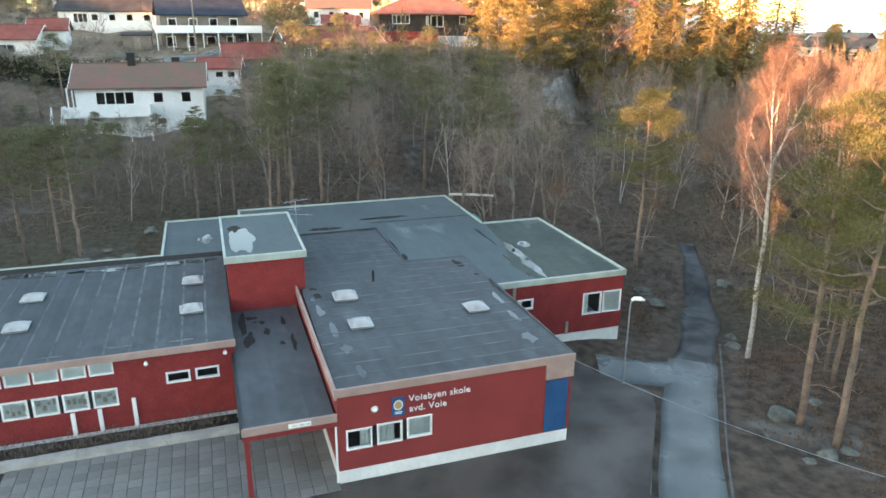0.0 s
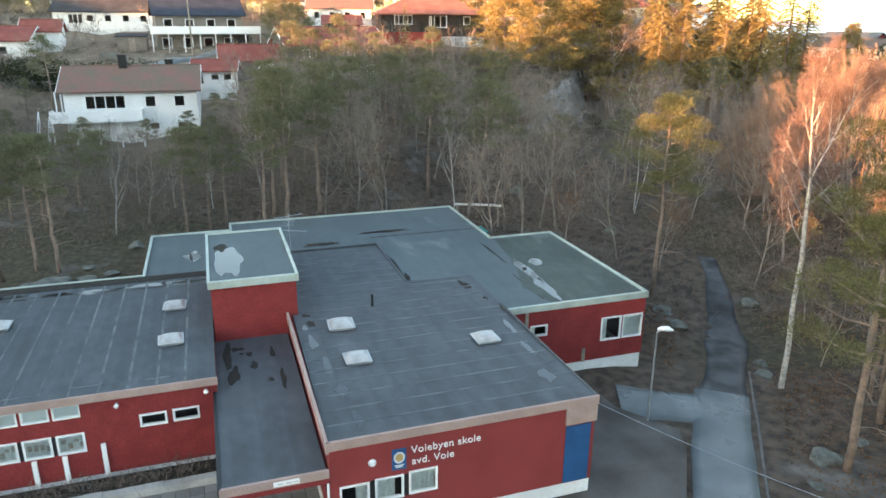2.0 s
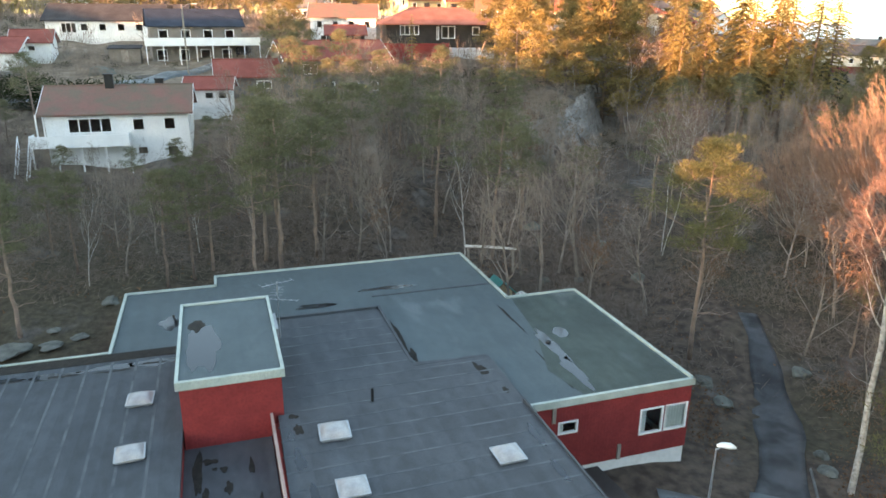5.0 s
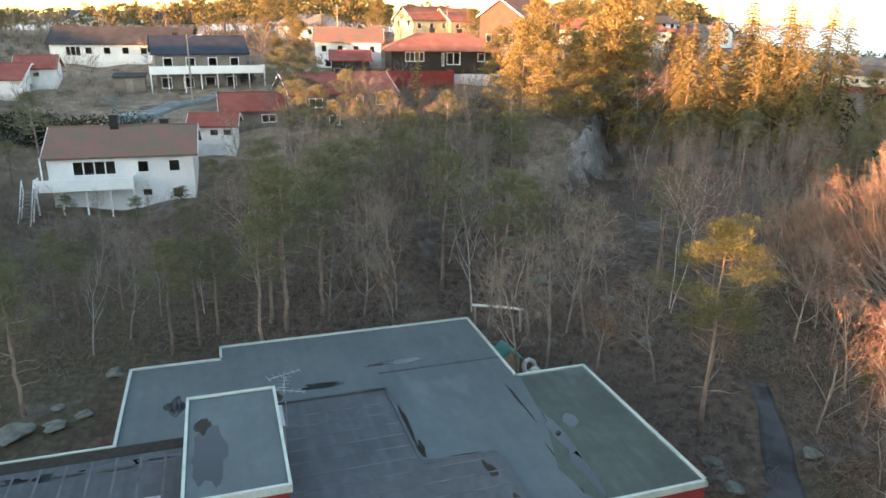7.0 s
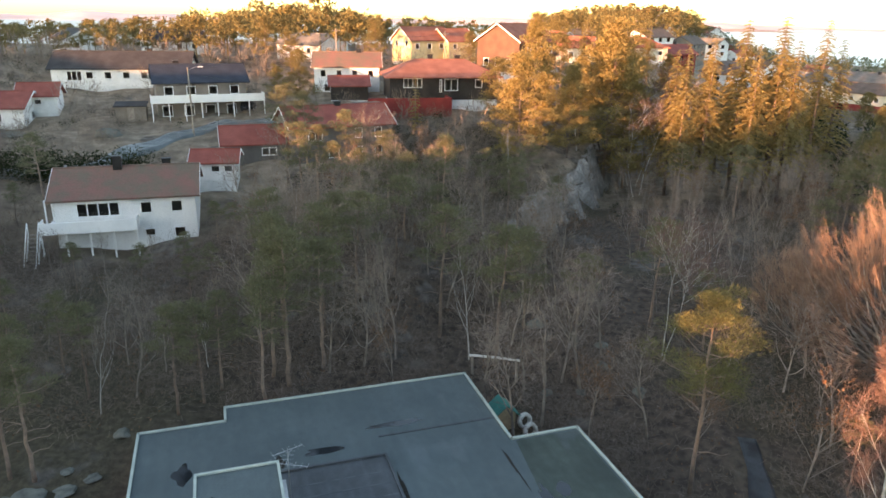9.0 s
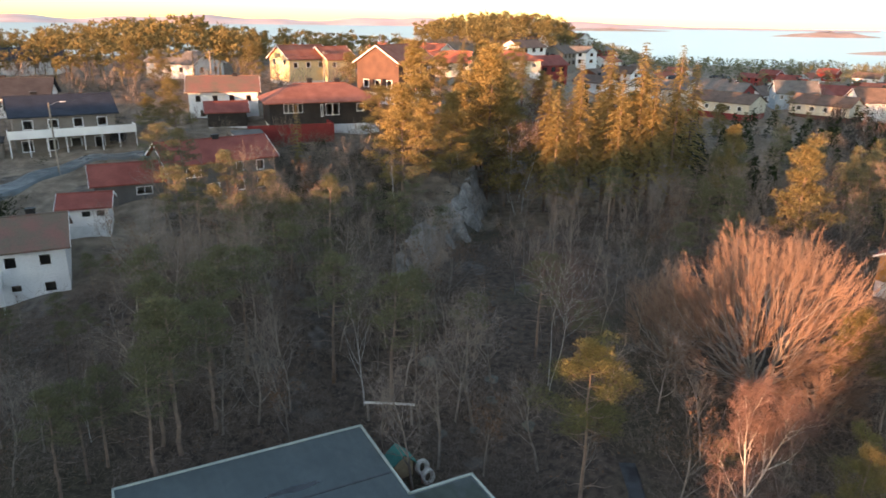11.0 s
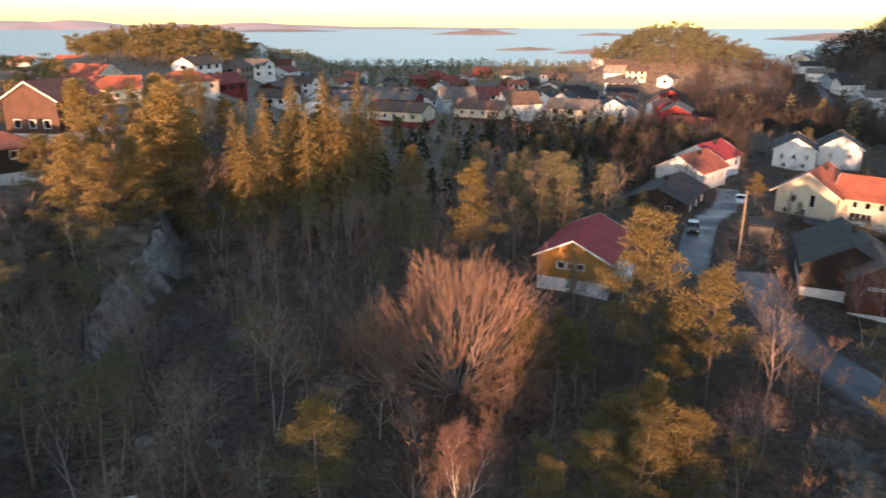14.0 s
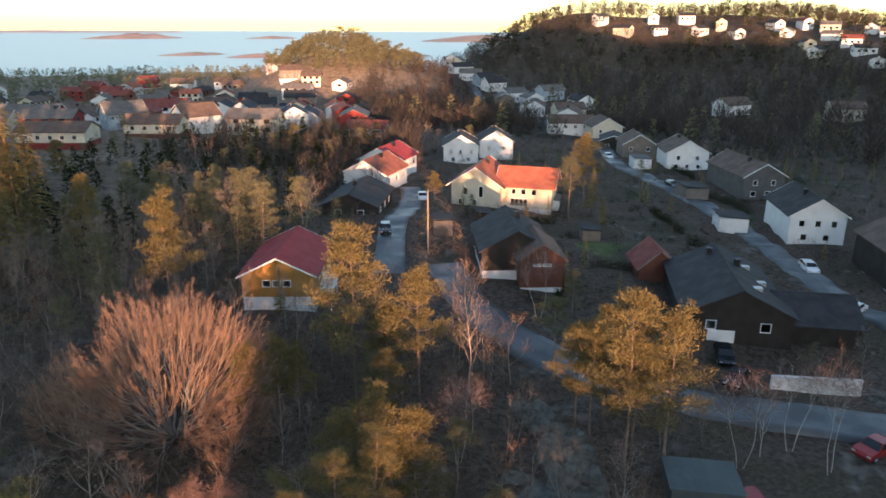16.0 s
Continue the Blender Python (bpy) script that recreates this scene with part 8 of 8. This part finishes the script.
for i, (x, y, r) in enumerate(((-19.6, 42.6, 0.9), (-18.0, 43.4, 0.6), (-17.2, 44.6, 0.45), (-20.8, 42.2, 0.7), (-18.6, 44.8, 0.35), (-63, 103, 3.0), (-58, 104, 2.2))):
    boulder(i + 60, x, y, r, 0.22, 0.1, "broad flat outcrop of pale grey rock")

g = Geo()
g.tube([(0, 0, 0), (1.87, 0.02, 0.03), (3.75, 0, 0)], [0.10, 0.10, 0.09], 7)
rail = thing("log_rail", "pale barked log rail on low stumps behind the school", "rail", pose(3.5, 59.3, 2.5, 0, -2.5, -15))
part("log", g, M["tyre_white"], rail)
for a in (0.2, 3.5):
    g = Geo()
    g.tube([(a, 0, -2.2), (a, 0, -0.08)], [0.10, 0.09], 7)
    part("stump", g, M["wood"], rail)

hut = thing("play_hut", "small pale timber play hut with a teal roof", "play hut", pose(5.7, 53.4, ground_z(5.7, 53.4), 0, 0, 20))
g = Geo()
g.box(-0.7, 0.7, -0.6, 0.6, -0.2, 1.1)
g.v.extend([(-0.7, -0.6, 1.1), (0.7, -0.6, 1.1), (0, -0.6, 1.7), (-0.7, 0.6, 1.1), (0.7, 0.6, 1.1), (0, 0.6, 1.7)])
g.f.extend([(8, 9, 10), (13, 12, 11)])
part("cabin", g, M["tan"], hut)
for s in (-1, 1):
    g = Geo()
    g.v = [(s * 0.95, -0.8, 0.95), (s * 0.95, 0.8, 0.95), (0, 0.8, 1.78), (0, -0.8, 1.78), (s * 0.95, -0.8, 1.02), (s * 0.95, 0.8, 1.02), (0, 0.8, 1.85), (0, -0.8, 1.85)]
    g.f = [(0, 1, 2, 3), (4, 7, 6, 5), (0, 4, 5, 1), (1, 5, 6, 2), (3, 2, 6, 7), (0, 3, 7, 4)]
    part("roof_panel", g, M["teal"], hut, "teal roof panel")


def torus(R_, r, n=20, k=8):
    g = Geo()
    for i in range(n):
        for j in range(k):
            a, b = 2 * pi * i / n, 2 * pi * j / k
            g.v.append(((R_ + r * cos(b)) * cos(a), (R_ + r * cos(b)) * sin(a), r * sin(b) * 1.3))
    for i in range(n):
        for j in range(k):
            g.f.append((i * k + j, ((i + 1) % n) * k + j, ((i + 1) % n) * k + (j + 1) % k, i * k + (j + 1) % k))
    return g


for x, y, rx in ((7.2, 53.2, 70), (7.5, 52.3, 75)):
    solo("tyre_toy", torus(0.42, 0.15), M["tyre_white"], "old tyre painted white standing in the school yard", "toy", pose(x, y, ground_z(x, y) + 0.42, rx, 0, 35), "play tyres", smooth=True)


def car(label, x, y, ang, paint, estate=True):
    root = thing("car", label, "car", pose(x, y, ground_z(x, y) + 0.13, 0, 0, ang), "parked cars")
    prof = [(-2.15, 0.35), (-2.2, 0.75), (-2.0, 0.95), (-1.85 if estate else -1.3, 1.02), (-1.55 if estate else -0.9, 1.45), (0.35, 1.47), (1.05, 1.0), (2.0, 0.85), (2.2, 0.6), (2.15, 0.35)]
    g = Geo()
    n = len(prof)
    for s in (-1, 1):
        for px, pz in prof:
            g.v.append((px, s * (0.88 if pz < 1.05 else 0.70), pz))
    g.f = [tuple(range(n)), tuple(reversed(range(n, 2 * n)))] + [(i, i + n, (i + 1) % n + n, (i + 1) % n) for i in range(n)]
    part("body", g, paint, root, smooth=False)
    for s in (-1, 1):
        g = Geo()
        a = -1.7 if estate else -1.1
        g.quad((a, s * 0.875, 1.05), (0.95, s * 0.875, 1.05), (0.32, s * 0.725, 1.40), (a + 0.25, s * 0.725, 1.40))
        part("side_window", g, M["car_glass"], root)
    g = Geo()
    g.quad((1.08, -0.8, 1.02), (1.08, 0.8, 1.02), (0.40, 0.66, 1.46), (0.40, -0.66, 1.46))
    part("windscreen", g, M["car_glass"], root)
    g = Geo()
    b = -1.9 if estate else -1.35
    g.quad((b, 0.78, 1.06), (b, -0.78, 1.06), (b + 0.27, -0.66, 1.42), (b + 0.27, 0.66, 1.42))
    part("rear_window", g, M["car_glass"], root)
    for px in (-1.35, 1.35):
        for s in (-1, 1):
            g = Geo()
            g.tube([(px, s * 0.70, 0.32), (px, s * 0.90, 0.32)], [0.32, 0.32], 14)
            w = part("wheel", g, M["tyre"], root)
            g = Geo()
            g.tube([(px, s * 0.89, 0.32), (px, s * 0.912, 0.32)], [0.20, 0.19], 10)
            part("rim", g, M["galv"], w)
    for s in (-1, 1):
        g = Geo()
        g.box(2.12, 2.19, s * 0.68 - 0.16, s * 0.68 + 0.16, 0.62, 0.76)
        part("headlight", g, M["dome"], root)
    return root


car("black estate car parked in the lane", 87.5, 76.5, 218, M["car_black"])
car("white car parked in the lane", 113.5, 87.0, 218, M["car_white"], False)
car("white estate car parked on the street", 118.0, 19.0, 205, M["car_white"])
car("white hatchback parked on the street", 102.5, 12.2, 160, M["car_white"], False)
car("black car parked by the white garage", 79.0, 23.5, 200, M["car_black"])
car("dark car standing at the street", 73.8, 21.2, 175, M["car_black"], False)
car("red car parked under the birches", 67.3, 8.6, 150, M["car_red"], False)
car("dark car parked along the street", 164.0, 52.0, 220, M["car_black"])
car("white van-like car parked along the street", 193.0, 77.5, 215, M["car_white"])
car("dark car parked under the balcony", -30.5, 119.5, 100, M["car_black"])


def pole(x, y, h, arm=0.0, label="weathered timber utility pole"):
    root = thing("utility_pole", label, "pole", pose(x, y, ground_z(x, y), 0, 0, 30), "utility poles")
    g = Geo()
    g.tube([(0, 0, -0.5), (0, 0, h)], [0.14, 0.09], 7)
    part("shaft", g, M["wood"], root)
    if arm:
        g = Geo()
        g.tube([(0, 0, h - 0.4), (arm * 0.6, 0, h), (arm, 0, h + 0.02)], [0.03, 0.03, 0.03], 5)
        part("lamp_arm", g, M["galv"], root)
        g = Geo()
        g.box(arm - 0.1, arm + 0.5, -0.12, 0.12, h - 0.03, h + 0.09)
        part("lantern", g, M["white"], root)
    else:
        g = Geo()
        g.box(-0.8, 0.8, -0.05, 0.05, h - 0.5, h - 0.4)
        part("crossarm", g, M["wood"], root)
    return root


pole(-33.6, 105.1, 9.0, 1.4, "grey lamp pole beside the sloping drive")
pole(84.5, 66.5, 9.5)
pole(-2, 155, 8)
pole(196, 290, 10)
pole(300, 255, 10)
pole(-22, 148, 8)

wall = Geo()
wall.box(-4.4, 4.4, -0.2, 0.2, -1.0, 1.7)
solo("garden_wall", wall, M["plinth"], "whitewashed garden wall beside the street", "wall", pose(77.0, 14.2, 0.1, 0, 0, -64))
g = Geo()
g.box(-1.6, 1.6, -1.2, 1.2, -0.5, 2.2)
solo("garage_box", g, M["white"], "white garage front at the black house", "garage", pose(84.0, 25.2, 0.0, 0, 0, -64))
g = Geo()
g.box(-2.6, 2.6, -2.0, 2.0, -0.5, 2.2)
g.box(-2.8, 2.8, -2.2, 2.2, 2.2, 2.36)
solo("garden_shed", g, M["felt_new"], "flat-roofed grey shed by the street", "shed", pose(53.2, 20.1, 0.0, 0, 0, -66))
g = Geo()
g.box(-1.6, 1.6, -0.9, 0.9, -0.3, 1.2)
solo("skip", g, M["car_red"], "red steel container beside the shed", "container", pose(54.0, 17.2, 0.0, 0, 0, -52))
lw = Geo()
N = 14
for j in range(N + 1):
    for i in range(N + 1):
        x, y = 98 + 18 * i / N, 41 + 15 * j / N
        lw.v.append((x, y, ground_z(x, y) + 0.1 - 0.25 * max(abs(i - N / 2), abs(j - N / 2)) / N * 2))
for j in range(N):
    for i in range(N):
        k = j * (N + 1) + i
        lw.f.append((k, k + 1, k + N + 2, k + N + 1))
solo("lawn", lw, M["lawn"], "dull green winter lawn between the gardens", "lawn", kind="structure", smooth=True)


# garden hedges, sheds and the wires of the hill
for x0, y0, x1, y1, h in ((96, 58, 108, 64, 1.2), (108, 64, 116, 60, 1.4), (104, 34, 98, 46, 1.3), (112, 30, 122, 38, 1.6), (126, 40, 138, 49, 1.5), (108, 74, 113, 66, 1.5), (150, 33, 160, 44, 1.3), (80, 44, 88, 47, 1.0), (176, 50, 186, 58, 1.4)):
    n = int(hypot(x1 - x0, y1 - y0) / 0.3)
    c = np.array([(x0 + (x1 - x0) * i / n, y0 + (y1 - y0) * i / n, 0.0) for i in range(n)])
    c[:, 2] = terrain(c[:, 0], c[:, 1])
    mass("garden_hedge", c, 70, 0.7, h, 0.22, 0.10, 0.3, M["hedge"], "clipped dark evergreen garden hedge", "hedge")


def shed(x, y, ang, L, D, H, wall, roof, label):
    root = thing("garden_shed", label, "shed", pose(x, y, ground_z(x, y), 0, 0, ang))
    g = Geo()
    g.box(-L / 2, L / 2, -D / 2, D / 2, -0.5, H)
    part("wall", g, wall, root)
    g = Geo()
    g.v = [(-L / 2 - 0.2, -D / 2 - 0.2, H), (L / 2 + 0.2, -D / 2 - 0.2, H), (L / 2 + 0.2, D / 2 + 0.2, H + 0.35), (-L / 2 - 0.2, D / 2 + 0.2, H + 0.35)]
    g.v += [(p[0], p[1], p[2] + 0.12) for p in g.v]
    g.f = [(4, 5, 6, 7), (3, 2, 1, 0), (0, 1, 5, 4), (1, 2, 6, 5), (2, 3, 7, 6), (3, 0, 4, 7)]
    part("roof", g, roof, root)
    g = Geo()
    g.box(-0.45, 0.45, -D / 2 - 0.04, -D / 2, 0.05, 1.95)
    part("door", g, M["wood"], root)


for x, y, a, L, D, H, w, r in ((112, 52, 30, 4, 3, 2.1, "taupe", "dark"), (128, 66, 20, 5, 3, 2.2, "white", "grey"), (104, 68, 40, 3.5, 2.6, 2.1, "brown", "dark"), (136, 34, 24, 5.5, 5, 2.4, "white", "dark"), (157, 46, 36, 6, 5, 2.5, "taupe", "dark"), (185, 66, 30, 6, 4.5, 2.5, "white", "grey"), (94, 70, 35, 4, 3, 2.2, "grey", "dark"), (-12, 118, 20, 4, 3, 2.2, "white", "grey"), (-45, 112, 20, 4, 3, 2.1, "taupe", "dark")):
    shed(x, y, a, L, D, H, W[w], R[r], f"small {w} garden shed with a sloping {r} roof")
for k, (a, b) in enumerate((((-33.6, 105.1, 8.6), (-22, 148, 7.6)), ((-33.6, 105.1, 8.3), (-12, 104, 8.5)), ((-22, 148, 7.5), (-2, 155, 7.5)), ((84.5, 66.5, 9.1), (63, 74, 8.0)), ((84.5, 66.5, 9.0), (96, 92, 6.5)))):
    p, q = Vector((a[0], a[1], ground_z(a[0], a[1]) + a[2])), Vector((b[0], b[1], ground_z(b[0], b[1]) + b[2]))
    w = Geo()
    w.tube([p.lerp(q, i / 12) - Vector((0, 0, 0.8 * (1 - (i / 6 - 1) ** 2))) for i in range(13)], [0.02] * 13, 3, False)
    solo("overhead_wire", w, M["black"], "thin dark overhead wire slung between poles and houses", "cable")

# islets and a far shore
def islet(seed, x, y, a, b, h, label):
    g, n, k = Geo(), 24, 6
    for j in range(k):
        for i in range(n):
            w = 2 * pi * i / n
            q = (1 - j / (k - 1)) * (1 + 0.18 * noise.noise(Vector((cos(w) * 2, sin(w) * 2, seed))))
            g.v.append((x + a * q * cos(w), y + b * q * sin(w), -13 + (h + 1) * (1 - (1 - j / (k - 1)) ** 1.6) * (0.8 + 0.4 * noise.noise(Vector((cos(w) * 1.5, sin(w) * 1.5, seed + j))))))
    for j in range(k - 1):
        for i in range(n):
            g.f.append((j * n + i, j * n + (i + 1) % n, (j + 1) * n + (i + 1) % n, (j + 1) * n + i))
    g.f.append(tuple((k - 1) * n + i for i in range(n)))
    solo("islet", g, M["islet"], label, "islet", None, "islets", smooth=True)


for i, (az, d, a, h) in enumerate(((34.9, 2700, 190, 19), (44.5, 2600, 120, 10), (49.8, 2600, 70, 8), (20, 3400, 300, 12), (60.5, 2300, 260, 18), (53.5, 1150, 90, 7), (38.5, 1250, 70, 5), (43.0, 1150, 60, 6))):
    islet(i + 1, d * sin(radians(az)), d * cos(radians(az)), a, a * 0.6, h, "low rocky islet in the pale sea")


# the mainland across the water, its distance haze put into the pale colour
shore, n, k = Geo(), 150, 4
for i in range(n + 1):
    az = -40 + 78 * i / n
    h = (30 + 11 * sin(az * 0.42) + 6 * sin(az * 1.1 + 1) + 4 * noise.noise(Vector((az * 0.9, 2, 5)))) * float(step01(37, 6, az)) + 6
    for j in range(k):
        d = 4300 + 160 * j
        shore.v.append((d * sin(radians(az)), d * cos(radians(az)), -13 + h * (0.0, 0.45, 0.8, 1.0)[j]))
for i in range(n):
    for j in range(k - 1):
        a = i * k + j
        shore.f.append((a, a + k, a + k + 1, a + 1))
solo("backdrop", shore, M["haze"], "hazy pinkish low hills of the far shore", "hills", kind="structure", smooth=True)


# ---- paving slabs ----
def slab_mesh(w, d):
    g = Geo()
    b = 0.012
    g.v = [(0, 0, 0), (w, 0, 0), (w, d, 0), (0, d, 0), (b, b, 0.018), (w - b, b, 0.018), (w - b, d - b, 0.018), (b, d - b, 0.018)]
    g.f = [(4, 5, 6, 7), (0, 1, 5, 4), (1, 2, 6, 5), (2, 3, 7, 6), (3, 0, 4, 7)]
    return g.mesh("slab", M["slab"])


SLAB = slab_mesh(0.485, 0.485)
rnd = random.Random(3)
for i in range(24):
    for j in range(10):
        part("slab", SLAB, None, pv, at=pose(-12.0 + 0.5 * i, -0.42 + 0.5 * j, 0.015 + 0.006 * rnd.random()))
for i in range(6):
    for j in range(10):
        part("slab", SLAB, None, pv, at=pose(-3.2 + 0.5 * i, 4.6 + 0.5 * j, 0.015 + 0.006 * rnd.random()))
